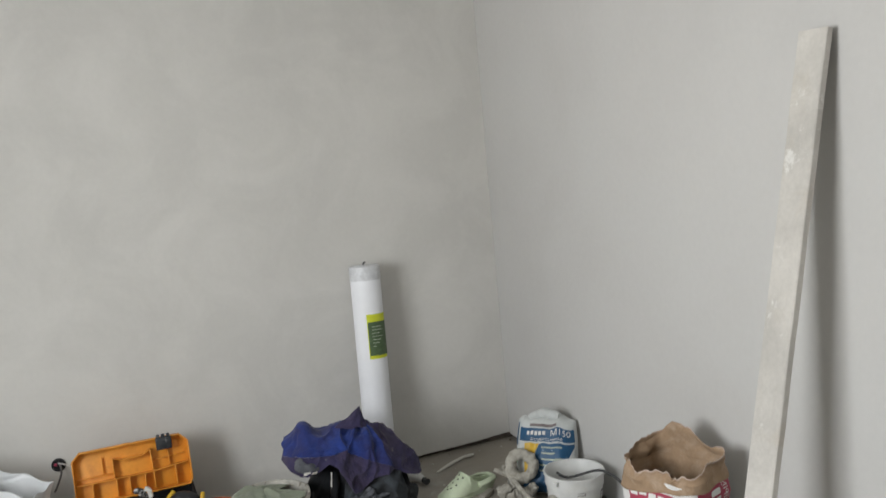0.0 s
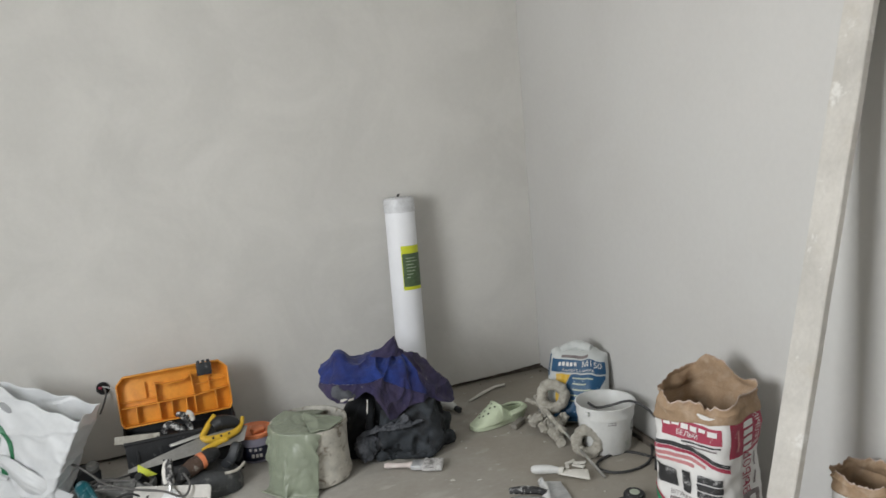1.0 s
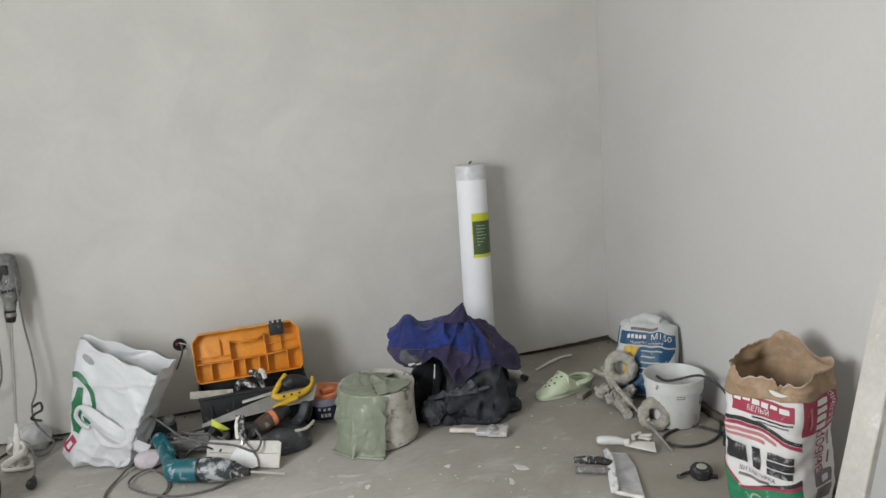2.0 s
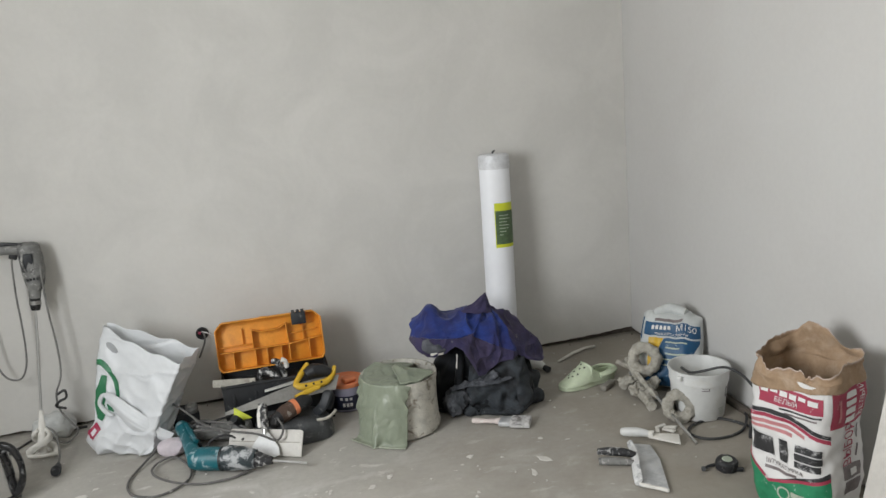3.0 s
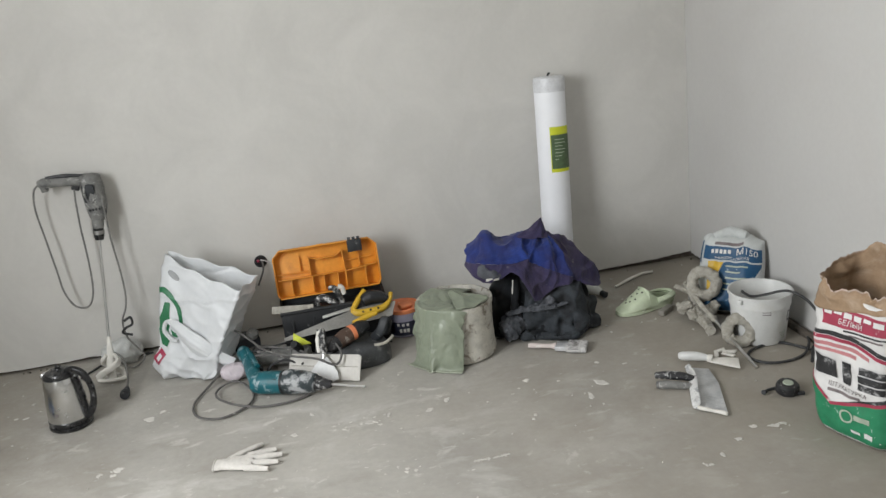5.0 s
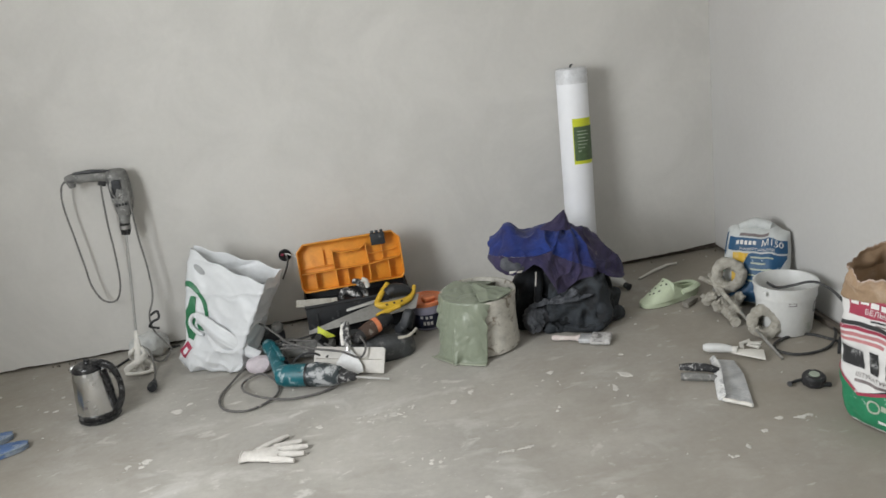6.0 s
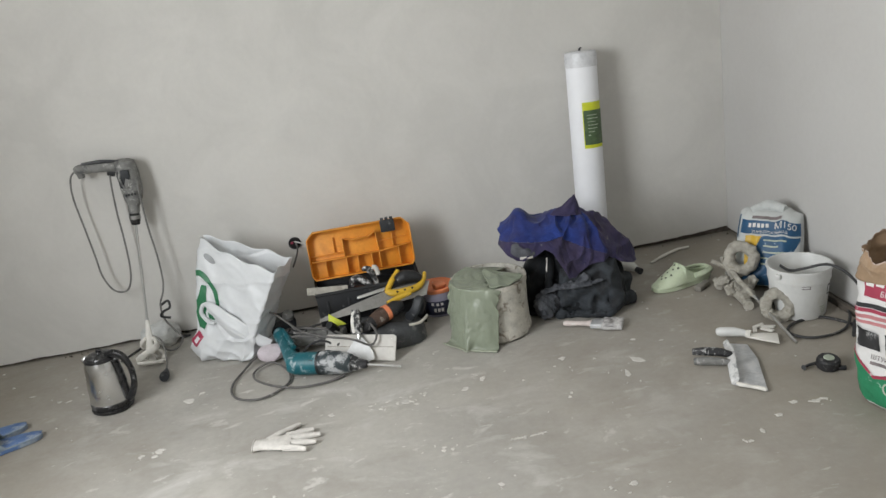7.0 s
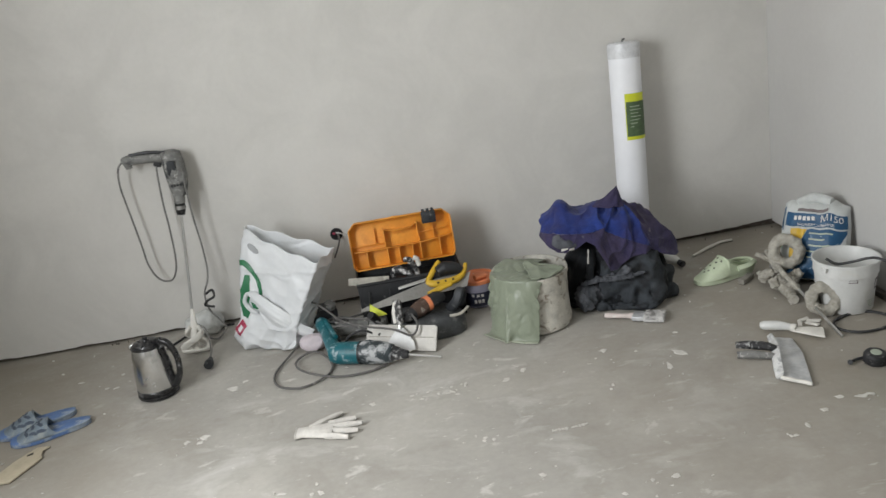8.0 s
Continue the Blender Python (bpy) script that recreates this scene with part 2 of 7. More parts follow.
# ---- materials ----
def material(name, colour, rough=0.6, metal=0.0, vary=0.12, scale=6.0, fine=60.0, bump=0.15, depth=0.002, second=None, second_at=(0.5, 0.62),
             second_scale=None, dust=0.0, dust_colour=(0.72, 0.70, 0.66), dust_scale=28.0, sheen=0.0, spec=0.5, clear=0.0, through_light=0.0):
    """Colour that varies at two scales, an optional second colour in patches, plaster dust in flecks, and fine relief."""
    mt = bpy.data.materials.new(name)
    mt.use_nodes = True
    nt = mt.node_tree
    b = nt.nodes["Principled BSDF"]
    co = nt.nodes.new("ShaderNodeTexCoord")

    def grain(sc, detail=4.0, rough_=0.6, warp=0.0):
        n = nt.nodes.new("ShaderNodeTexNoise")
        n.inputs["Scale"].default_value, n.inputs["Detail"].default_value = sc, detail
        n.inputs["Roughness"].default_value, n.inputs["Distortion"].default_value = rough_, warp
        nt.links.new(co.outputs["Object"], n.inputs["Vector"])
        return n.outputs["Fac"]

    def span(fac, lo, hi, a=0.0, z=1.0):
        n = nt.nodes.new("ShaderNodeMapRange")
        n.inputs[1].default_value, n.inputs[2].default_value, n.inputs[3].default_value, n.inputs[4].default_value = lo, hi, a, z
        nt.links.new(fac, n.inputs[0])
        return n.outputs[0]

    def blend(fac, one, two, mode="MIX"):
        n = nt.nodes.new("ShaderNodeMix")
        n.data_type, n.blend_type = "RGBA", mode
        for value, slot in ((fac, n.inputs[0]), (one, n.inputs[6]), (two, n.inputs[7])):
            if isinstance(value, bpy.types.NodeSocket):
                nt.links.new(value, slot)
            elif isinstance(value, (int, float)):
                slot.default_value = value
            else:
                slot.default_value = (*value, 1)
        return n.outputs[2]

    c = tuple(colour)
    dark, light = tuple(x * (1 - vary) for x in c), tuple(min(1, x * (1 + vary)) for x in c)
    col = blend(span(grain(scale), 0.35, 0.65), dark, light)
    if second:
        col = blend(span(grain(second_scale or scale * 0.7, 5, 0.65, 0.6), *second_at), col, second)
    f = grain(fine, 3)
    col = blend(span(f, 0.3, 0.7), col, blend(1.0, col, (1 - vary * 0.7,) * 3, "MULTIPLY"))
    rgh = span(f, 0.3, 0.7, max(0, rough - 0.06), min(1, rough + 0.06))
    if dust:
        d = span(grain(dust_scale, 6, 0.7, 0.3), 0.64 - dust * 0.3, 0.70 - dust * 0.22)
        col = blend(d, col, dust_colour)
        n = nt.nodes.new("ShaderNodeMath")
        n.operation = "MAXIMUM"
        sc = nt.nodes.new("ShaderNodeMath")
        sc.operation = "MULTIPLY"
        sc.inputs[1].default_value = 0.85
        nt.links.new(d, sc.inputs[0])
        nt.links.new(rgh, n.inputs[0])
        nt.links.new(sc.outputs[0], n.inputs[1])
        rgh = n.outputs[0]
        if metal:
            mm = span(d, 0, 1, metal, 0)
            nt.links.new(mm, b.inputs["Metallic"])
    elif metal:
        b.inputs["Metallic"].default_value = metal
    nt.links.new(col, b.inputs["Base Color"])
    nt.links.new(rgh, b.inputs["Roughness"])
    b.inputs["Specular IOR Level"].default_value = spec
    b.inputs["Sheen Weight"].default_value = sheen
    b.inputs["Coat Weight"].default_value = clear
    if bump:
        bp = nt.nodes.new("ShaderNodeBump")
        bp.inputs["Strength"].default_value, bp.inputs["Distance"].default_value = bump, depth
        nt.links.new(f, bp.inputs["Height"])
        nt.links.new(bp.outputs[0], b.inputs["Normal"])
    if through_light:
        tr = nt.nodes.new("ShaderNodeBsdfTranslucent")
        nt.links.new(col, tr.inputs[0])
        mx = nt.nodes.new("ShaderNodeMixShader")
        mx.inputs[0].default_value = through_light
        nt.links.new(b.outputs[0], mx.inputs[1])
        nt.links.new(tr.outputs[0], mx.inputs[2])
        nt.links.new(mx.outputs[0], nt.nodes["Material Output"].inputs[0])
    return mt


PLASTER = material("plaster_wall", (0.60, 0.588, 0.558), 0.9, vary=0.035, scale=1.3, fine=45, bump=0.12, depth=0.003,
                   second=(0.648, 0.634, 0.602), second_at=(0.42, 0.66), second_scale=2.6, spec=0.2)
# the north wall's plaster again, darker: weaker window light painted into its colour
PLASTER_EAST_DIMMED = material("plaster_wall_east_dimmed", (0.535, 0.525, 0.508), 0.9, vary=0.035, scale=1.1, fine=45, bump=0.12, depth=0.003,
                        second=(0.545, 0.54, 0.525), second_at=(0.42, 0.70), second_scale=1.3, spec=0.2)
CEILING = material("ceiling_paint", (0.74, 0.73, 0.70), 0.9, vary=0.04, scale=2, fine=40, bump=0.1, spec=0.2)
MASONRY = material("rough_wall_foot", (0.145, 0.125, 0.105), 0.95, vary=0.35, scale=25, fine=120, bump=0.6, depth=0.006, spec=0.1)


def screed_material():
    """Worn screed: clouded grey, brown with some painted shade towards the side walls, drawn-out pale plaster smears,
    pores and fine grain.
    """
    mt = material("screed", (0.428, 0.411, 0.376), 0.8, vary=0.10, scale=2.2, fine=40, bump=0.25, depth=0.003,
                  second=(0.335, 0.317, 0.284), second_at=(0.46, 0.72), second_scale=1.1, dust=0.06, dust_colour=(0.56, 0.545, 0.51), dust_scale=6.0, spec=0.3)
    nt = mt.node_tree
    b = nt.nodes["Principled BSDF"]
    col = b.inputs["Base Color"].links[0].from_socket
    co = nt.nodes.new("ShaderNodeTexCoord")

    def layer(turn, size, scale, lo, hi, colour, strength, detail=6.0, rough=0.62):
        nonlocal col
        mp = nt.nodes.new("ShaderNodeMapping")
        mp.inputs["Rotation"].default_value, mp.inputs["Scale"].default_value = (0, 0, radians(turn)), size
        n = nt.nodes.new("ShaderNodeTexNoise")
        n.inputs["Scale"].default_value, n.inputs["Detail"].default_value, n.inputs["Roughness"].default_value = scale, detail, rough
        n.inputs["Distortion"].default_value = 0.4
        r = nt.nodes.new("ShaderNodeMapRange")
        r.inputs[1].default_value, r.inputs[2].default_value, r.inputs[4].default_value = lo, hi, strength
        mx = nt.nodes.new("ShaderNodeMix")
        mx.data_type = "RGBA"
        mx.inputs[7].default_value = (*colour, 1)
        nt.links.new(co.outputs["Object"], mp.inputs["Vector"])
        nt.links.new(mp.outputs[0], n.inputs["Vector"])
        nt.links.new(n.outputs["Fac"], r.inputs[0])
        nt.links.new(r.outputs[0], mx.inputs[0])
        nt.links.new(col, mx.inputs[6])
        col = mx.outputs[2]
        return r
    layer(12, (1, 1.7, 1), 3.4, 0.54, 0.70, (0.56, 0.548, 0.52), 0.75)
    layer(-35, (1, 1.9, 1), 8.0, 0.615, 0.69, (0.60, 0.585, 0.55), 0.75)
    layer(8, (1, 2.0, 1), 26.0, 0.68, 0.74, (0.66, 0.645, 0.61), 0.8, 3)
    layer(20, (1, 1.4, 1), 3.0, 0.56, 0.72, (0.29, 0.27, 0.235), 0.55)
    # bare brown screed towards the side walls, partly shade painted in, with a ragged edge; the middle is trodden pale
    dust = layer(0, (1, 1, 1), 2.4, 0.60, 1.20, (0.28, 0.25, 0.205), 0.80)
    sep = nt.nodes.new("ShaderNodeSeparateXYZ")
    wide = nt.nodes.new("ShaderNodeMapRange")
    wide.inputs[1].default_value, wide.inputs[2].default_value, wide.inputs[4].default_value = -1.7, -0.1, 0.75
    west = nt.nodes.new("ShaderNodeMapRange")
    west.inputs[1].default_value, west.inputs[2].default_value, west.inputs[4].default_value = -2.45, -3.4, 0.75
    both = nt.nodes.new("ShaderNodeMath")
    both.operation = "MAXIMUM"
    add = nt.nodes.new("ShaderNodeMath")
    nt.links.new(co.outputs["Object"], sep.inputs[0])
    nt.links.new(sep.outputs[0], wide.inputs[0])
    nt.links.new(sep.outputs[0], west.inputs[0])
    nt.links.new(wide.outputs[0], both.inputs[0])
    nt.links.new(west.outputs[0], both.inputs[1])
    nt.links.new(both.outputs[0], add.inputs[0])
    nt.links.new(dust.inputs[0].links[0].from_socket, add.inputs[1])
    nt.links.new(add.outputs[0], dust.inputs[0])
    nt.links.new(col, b.inputs["Base Color"])
    return mt


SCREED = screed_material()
FLAKY = material("flaky_plaster", (0.70, 0.70, 0.69), 0.85, vary=0.12, scale=26, bump=0.4, depth=0.003, second=(0.36, 0.37, 0.38), second_at=(0.54, 0.64), second_scale=34, spec=0.3)
FLECK = material("plaster_fleck", (0.62, 0.60, 0.56), 0.9, vary=0.12, scale=30, bump=0.3, spec=0.2)
DULL_WHITE = material("dusty_bag_paper", (0.55, 0.57, 0.56), 0.65, vary=0.08, scale=12, fine=90, bump=0.15, depth=0.002, second=(0.50, 0.52, 0.51), second_at=(0.52, 0.7), second_scale=16)
PLASTERED_STEEL = material("plastered_steel", (0.56, 0.57, 0.58), 0.42, 0.35, vary=0.2, scale=16, fine=120, bump=0.15, dust=0.42, dust_colour=(0.60, 0.60, 0.60), dust_scale=24)
PLASTERED_BLACK = material("plastered_black", (0.025, 0.025, 0.027), 0.6, vary=0.2, scale=20, bump=0.2, dust=0.36, dust_colour=(0.55, 0.55, 0.54), dust_scale=42)
SPATTERED = material("spattered_black", (0.022, 0.022, 0.024), 0.6, vary=0.2, scale=20, bump=0.2, dust=0.5, dust_colour=(0.62, 0.61, 0.59), dust_scale=36)
DUSTY_BLACK = material("dusty_black", (0.022, 0.022, 0.024), 0.6, vary=0.2, scale=20, bump=0.15, dust=0.24, dust_colour=(0.26, 0.255, 0.245), dust_scale=40)
CRUMB = material("plaster_crumb", (0.74, 0.72, 0.67), 0.9, vary=0.1, scale=30, bump=0.3, spec=0.2)
ROLL_WHITE = material("fleece_roll", (0.86, 0.87, 0.90), 0.55, vary=0.02, scale=9, fine=90, bump=0.05, spec=0.35)
FILM = material("cling_film", (0.66, 0.67, 0.69), 0.3, vary=0.1, scale=40, fine=160, bump=0.5, depth=0.003, spec=0.6)
LIME = material("lime_label", (0.62, 0.66, 0.03), 0.5, vary=0.05, scale=20, bump=0.03)
MOSS = material("moss_label", (0.075, 0.125, 0.055), 0.5, vary=0.18, scale=60, fine=200, bump=0.03)
PALE_INK = material("pale_ink", (0.42, 0.47, 0.38), 0.6, vary=0.1, scale=40, bump=0)
BLUE_CLOTH = material("blue_cloth", (0.019, 0.040, 0.195), 0.85, vary=0.3, scale=14, fine=260, bump=0.35, depth=0.0015, second=(0.03, 0.027, 0.085), second_at=(0.40, 0.72), second_scale=7, sheen=0.15, spec=0.2)
PURPLE_CLOTH = material("purple_cloth", (0.050, 0.040, 0.082), 0.9, vary=0.28, scale=16, fine=260, bump=0.35, depth=0.0015, second=(0.035, 0.032, 0.09), second_at=(0.42, 0.72), second_scale=10, dust=0.06, dust_colour=(0.16, 0.15, 0.17), sheen=0.15, spec=0.2)
BLACK_CLOTH = material("black_cloth", (0.009, 0.0105, 0.0125), 0.85, vary=0.3, scale=14, fine=260, bump=0.35, depth=0.0015, dust=0.06, dust_colour=(0.06, 0.065, 0.07), dust_scale=16, spec=0.25, sheen=0.1)
GREY_CLOTH = material("grey_cloth", (0.12, 0.125, 0.14), 0.9, vary=0.25, scale=15, fine=260, bump=0.4, depth=0.0015, second=(0.055, 0.06, 0.068), second_at=(0.48, 0.64), second_scale=10, spec=0.2)
OLIVE = material("olive_cloth", (0.232, 0.262, 0.196), 0.38, vary=0.06, scale=9, fine=160, bump=0.15, depth=0.0015, second=(0.27, 0.298, 0.23), second_at=(0.50, 0.75), second_scale=6, spec=0.5)
DIRTY_PLASTIC = material("plaster_caked_plastic", (0.56, 0.54, 0.48), 0.8, vary=0.2, scale=18, fine=70, bump=0.5, depth=0.004, second=(0.20, 0.165, 0.125), second_at=(0.545, 0.66), second_scale=22, dust=0.25, dust_colour=(0.55, 0.54, 0.49), dust_scale=14)
WHITE_PLASTIC = material("white_plastic", (0.66, 0.665, 0.65), 0.38, vary=0.05, scale=16, fine=90, bump=0.06, second=(0.62, 0.61, 0.57), second_at=(0.58, 0.72), second_scale=12)
CRUST = material("plaster_crust", (0.42, 0.40, 0.35), 0.95, vary=0.22, scale=24, fine=90, bump=0.6, depth=0.005, second=(0.33, 0.31, 0.265), second_at=(0.52, 0.66), second_scale=30, spec=0.2)
BAG_WHITE = material("bag_film", (0.82, 0.835, 0.845), 0.35, vary=0.03, scale=14, fine=60, bump=0.15, depth=0.003, spec=0.5, through_light=0.27)
BAG_GREEN = material("bag_green", (0.028, 0.17, 0.075), 0.4, vary=0.08, scale=20, bump=0.08)
BAG_RED = material("bag_red", (0.36, 0.035, 0.08), 0.4, vary=0.08, scale=20, bump=0.08)
PINK_FILM = material("pink_film", (0.70, 0.63, 0.67), 0.35, vary=0.1, scale=22, fine=80, bump=0.2, depth=0.003, through_light=0.15)
ORANGE = material("orange_plastic", (0.76, 0.31, 0.030), 0.5, vary=0.09, scale=10, fine=120, bump=0.06, second=(0.62, 0.23, 0.02), second_at=(0.56, 0.74), second_scale=14)
BLACK_PLASTIC = material("black_plastic", (0.014, 0.015, 0.017), 0.5, vary=0.25, scale=20, fine=160, bump=0.1, dust=0.08, dust_colour=(0.12, 0.12, 0.118), dust_scale=22)
GREY_PLASTIC = material("grey_plastic", (0.024, 0.027, 0.031), 0.55, vary=0.25, scale=14, fine=140, bump=0.15, dust=0.15, dust_colour=(0.15, 0.15, 0.148), dust_scale=16)
DRILL_GREY = material("dusty_drill", (0.21, 0.21, 0.20), 0.7, vary=0.2, scale=30, fine=120, bump=0.2, second=(0.10, 0.10, 0.10), second_at=(0.52, 0.66), second_scale=26, dust=0.22, dust_colour=(0.40, 0.395, 0.375), dust_scale=40)
STEEL = material("steel", (0.60, 0.60, 0.59), 0.34, 1.0, vary=0.06, scale=14, fine=150, bump=0.04, dust=0.1, dust_colour=(0.60, 0.59, 0.56), dust_scale=45)
BRUSHED = material("brushed_steel", (0.66, 0.66, 0.655), 0.23, 1.0, vary=0.015, scale=8, fine=20, bump=0)
DULL_STEEL = material("dull_steel", (0.33, 0.325, 0.31), 0.5, 0.8, vary=0.15, scale=12, fine=140, bump=0.06)
BLACK_GLOSS = material("black_gloss_plastic", (0.014, 0.014, 0.015), 0.3, vary=0.2, scale=20, bump=0.04, dust=0.26, dust_colour=(0.16, 0.16, 0.158), dust_scale=30)
CABLE = material("cable_rubber", (0.035, 0.035, 0.036), 0.6, vary=0.25, scale=30, bump=0.1, dust=0.16, dust_colour=(0.17, 0.165, 0.155), dust_scale=40)
CABLE_GREY = material("grey_cable", (0.13, 0.125, 0.12), 0.65, vary=0.25, scale=30, bump=0.1, dust=0.15, dust_colour=(0.33, 0.32, 0.3), dust_scale=40)
TEAL = material("teal_plastic", (0.006, 0.112, 0.138), 0.45, vary=0.2, scale=16, fine=140, bump=0.08, dust=0.33, dust_colour=(0.30, 0.38, 0.40), dust_scale=34)
YELLOW = material("yellow_plastic", (0.64, 0.40, 0.03), 0.45, vary=0.1, scale=18, bump=0.06, dust=0.05, dust_colour=(0.5, 0.42, 0.25))
ACID = material("acid_yellow_plastic", (0.60, 0.66, 0.05), 0.5, vary=0.08, scale=18, bump=0.06, dust=0.08)
GLOVE_KNIT = material("knitted_cotton", (0.64, 0.615, 0.575), 0.95, vary=0.1, scale=30, fine=330, bump=0.6, depth=0.002, spec=0.15)
MINT = material("mint_foam", (0.55, 0.625, 0.45), 0.6, vary=0.08, scale=16, fine=140, bump=0.1, second=(0.58, 0.64, 0.49), second_at=(0.54, 0.72), second_scale=16)
DUSTY_FOAM = material("dusty_foam", (0.19, 0.235, 0.28), 0.8, vary=0.18, scale=16, fine=140, bump=0.15, dust=0.30, dust_colour=(0.30, 0.33, 0.33), dust_scale=14)
BLUE_FOAM = material("blue_foam", (0.10, 0.175, 0.36), 0.7, vary=0.16, scale=16, fine=140, bump=0.12, dust=0.36, dust_colour=(0.31, 0.36, 0.42), dust_scale=12)
# dark blue-grey plates stand in for the shade inside the slipper slots
SLOT_SHADE = material("painted_slot_shade", (0.075, 0.095, 0.13), 0.85, vary=0.2, bump=0.1)
# near-black discs stand in for shade inside the clog vents and socket
HOLE = material("hole_shade", (0.02, 0.02, 0.02), 0.9, vary=0.2, bump=0)
KRAFT = material("kraft_paper", (0.34, 0.235, 0.15), 0.85, vary=0.12, scale=12, fine=120, bump=0.25, depth=0.002, second=(0.44, 0.335, 0.245), second_at=(0.5, 0.7), second_scale=13, spec=0.25)
SACK_WHITE = material("sack_paper", (0.70, 0.69, 0.675), 0.6, vary=0.05, scale=10, fine=90, bump=0.12, depth=0.002, spec=0.35)
CRIMSON = material("crimson_ink", (0.36, 0.042, 0.080), 0.6, vary=0.12, scale=30, bump=0.05, dust=0.15, dust_colour=(0.6, 0.45, 0.45))
INK_BLACK = material("black_ink", (0.03, 0.03, 0.032), 0.6, vary=0.2, scale=30, bump=0.05, dust=0.26, dust_colour=(0.4, 0.4, 0.4))
INK_PINK = material("faded_red_ink", (0.52, 0.21, 0.22), 0.6, vary=0.15, scale=30, bump=0.05)
SACK_GREEN = material("green_ink", (0.022, 0.225, 0.105), 0.55, vary=0.12, scale=14, bump=0.06, dust=0.05, dust_colour=(0.5, 0.6, 0.55))
INK_GREY = material("grey_ink", (0.20, 0.17, 0.17), 0.6, vary=0.2, scale=40, bump=0.05)
BAG_BLUE = material("blue_print", (0.016, 0.080, 0.175), 0.5, vary=0.1, scale=16, bump=0.06, dust=0.07, dust_colour=(0.4, 0.5, 0.6))
WOOD_DUSTY = material("plastered_plank", (0.55, 0.525, 0.485), 0.85, vary=0.12, scale=5, fine=70, bump=0.3, depth=0.003, second=(0.50, 0.465, 0.41), second_at=(0.52, 0.72), second_scale=8, dust=0.2, dust_colour=(0.67, 0.655, 0.62), dust_scale=11)
SCRAP = material("pale_scrap", (0.48, 0.42, 0.31), 0.8, vary=0.1, scale=12, bump=0.15)
ORANGE_LID = material("orange_lid", (0.74, 0.235, 0.10), 0.5, vary=0.12, scale=16, bump=0.08, dust=0.08)
DEEP_BLUE = material("deep_blue_label", (0.022, 0.026, 0.055), 0.45, vary=0.2, scale=25, bump=0.05)
LILAC = material("lilac_tub", (0.36, 0.35, 0.45), 0.5, vary=0.1, scale=20, bump=0.06)
WINDOW_WHITE = material("window_paint", (0.78, 0.78, 0.77), 0.4, vary=0.03, scale=8, bump=0.03)

# ---- the room ----
def ragged_wall(name, along, start, end, axis, side, mat, seed):
    """A plastered wall whose lower edge stops unevenly short of the floor."""
    bm = bmesh.new()
    n = int((end - start) / 0.02)
    for k in range(n + 1):
        s = start + (end - start) * k / n
        low = 0.015 + 0.007 * noise.noise((s * 6, seed, 0)) + 0.005 * noise.noise((s * 31, seed, 2))
        near = max(0.0, 1 - abs(s) / 0.75)
        low = max(0.002, low + near * (0.012 + 0.010 * noise.noise((s * 9, seed, 5))))
        pts = [(s, 0.05, low), (s, 0.0, low), (s, 0.0, ROOM_H), (s, 0.05, ROOM_H)]
        ring = []
        for a, d, z in pts:
            wob = 0.0012 * noise.noise((a * 2.5, z * 2.5, seed)) if d == 0 else 0
            ring.append(bm.verts.new((a, d + wob, z) if axis == "x" else (d + wob, a, z)))
        if k:
            for i in range(3):
                bm.faces.new((prev[i], prev[i + 1], ring[i + 1], ring[i]))
        prev = ring
    return single(name, bm, mat, along, "wall", kind="structure", smooth=False)


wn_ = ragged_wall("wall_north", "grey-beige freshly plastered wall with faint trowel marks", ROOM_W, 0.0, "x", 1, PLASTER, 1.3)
we_ = ragged_wall("wall_east", "pale grey plastered wall meeting the screed floor", ROOM_S, 0.0, "y", 1, PLASTER_EAST_DIMMED, 4.1)
single("wall_north_core", box(-ROOM_W + 0.4, 0.2, ROOM_H, pose(ROOM_W / 2, 0.122, ROOM_H / 2), 0), MASONRY, "dark rough masonry behind the plaster edge", "wall", kind="structure", smooth=False)
single("wall_east_core", box(0.2, -ROOM_S + 0.4, ROOM_H, pose(0.122, ROOM_S / 2 - 0.05, ROOM_H / 2), 0), MASONRY, "dark rough masonry behind the plaster edge", "wall", kind="structure", smooth=False)
single("wall_south", box(-ROOM_W + 0.4, 0.2, ROOM_H, pose(ROOM_W / 2, ROOM_S - 0.1, ROOM_H / 2), 0), PLASTER, "grey plastered wall", "wall", kind="structure", smooth=False)
bm = box(0.3, -ROOM_S + WIN_Y0, ROOM_H, pose(ROOM_W - 0.15, (ROOM_S + WIN_Y0) / 2, ROOM_H / 2), 0)
box(0.3, -WIN_Y1 + 0.2, ROOM_H, pose(ROOM_W - 0.15, (WIN_Y1 + 0.2) / 2, ROOM_H / 2), 0, bm)
box(0.3, WIN_Y1 - WIN_Y0, WIN_Z0, pose(ROOM_W - 0.15, (WIN_Y0 + WIN_Y1) / 2, WIN_Z0 / 2), 0, bm)
box(0.3, WIN_Y1 - WIN_Y0, ROOM_H - WIN_Z1, pose(ROOM_W - 0.15, (WIN_Y0 + WIN_Y1) / 2, (WIN_Z1 + ROOM_H) / 2), 0, bm)
single("wall_west", bm, PLASTER, "grey plastered wall with a wide window opening", "wall", kind="structure", smooth=False)
single("ceiling", box(-ROOM_W + 0.6, -ROOM_S + 0.6, 0.2, pose(ROOM_W / 2, ROOM_S / 2, ROOM_H + 0.1), 0), CEILING, "plain white painted ceiling", "ceiling", kind="structure", smooth=False)
win = thing("window_1", (ROOM_W - 0.2, (WIN_Y0 + WIN_Y1) / 2, WIN_Z0), "wide white framed window", "window")
tagged(win, kind="structure")
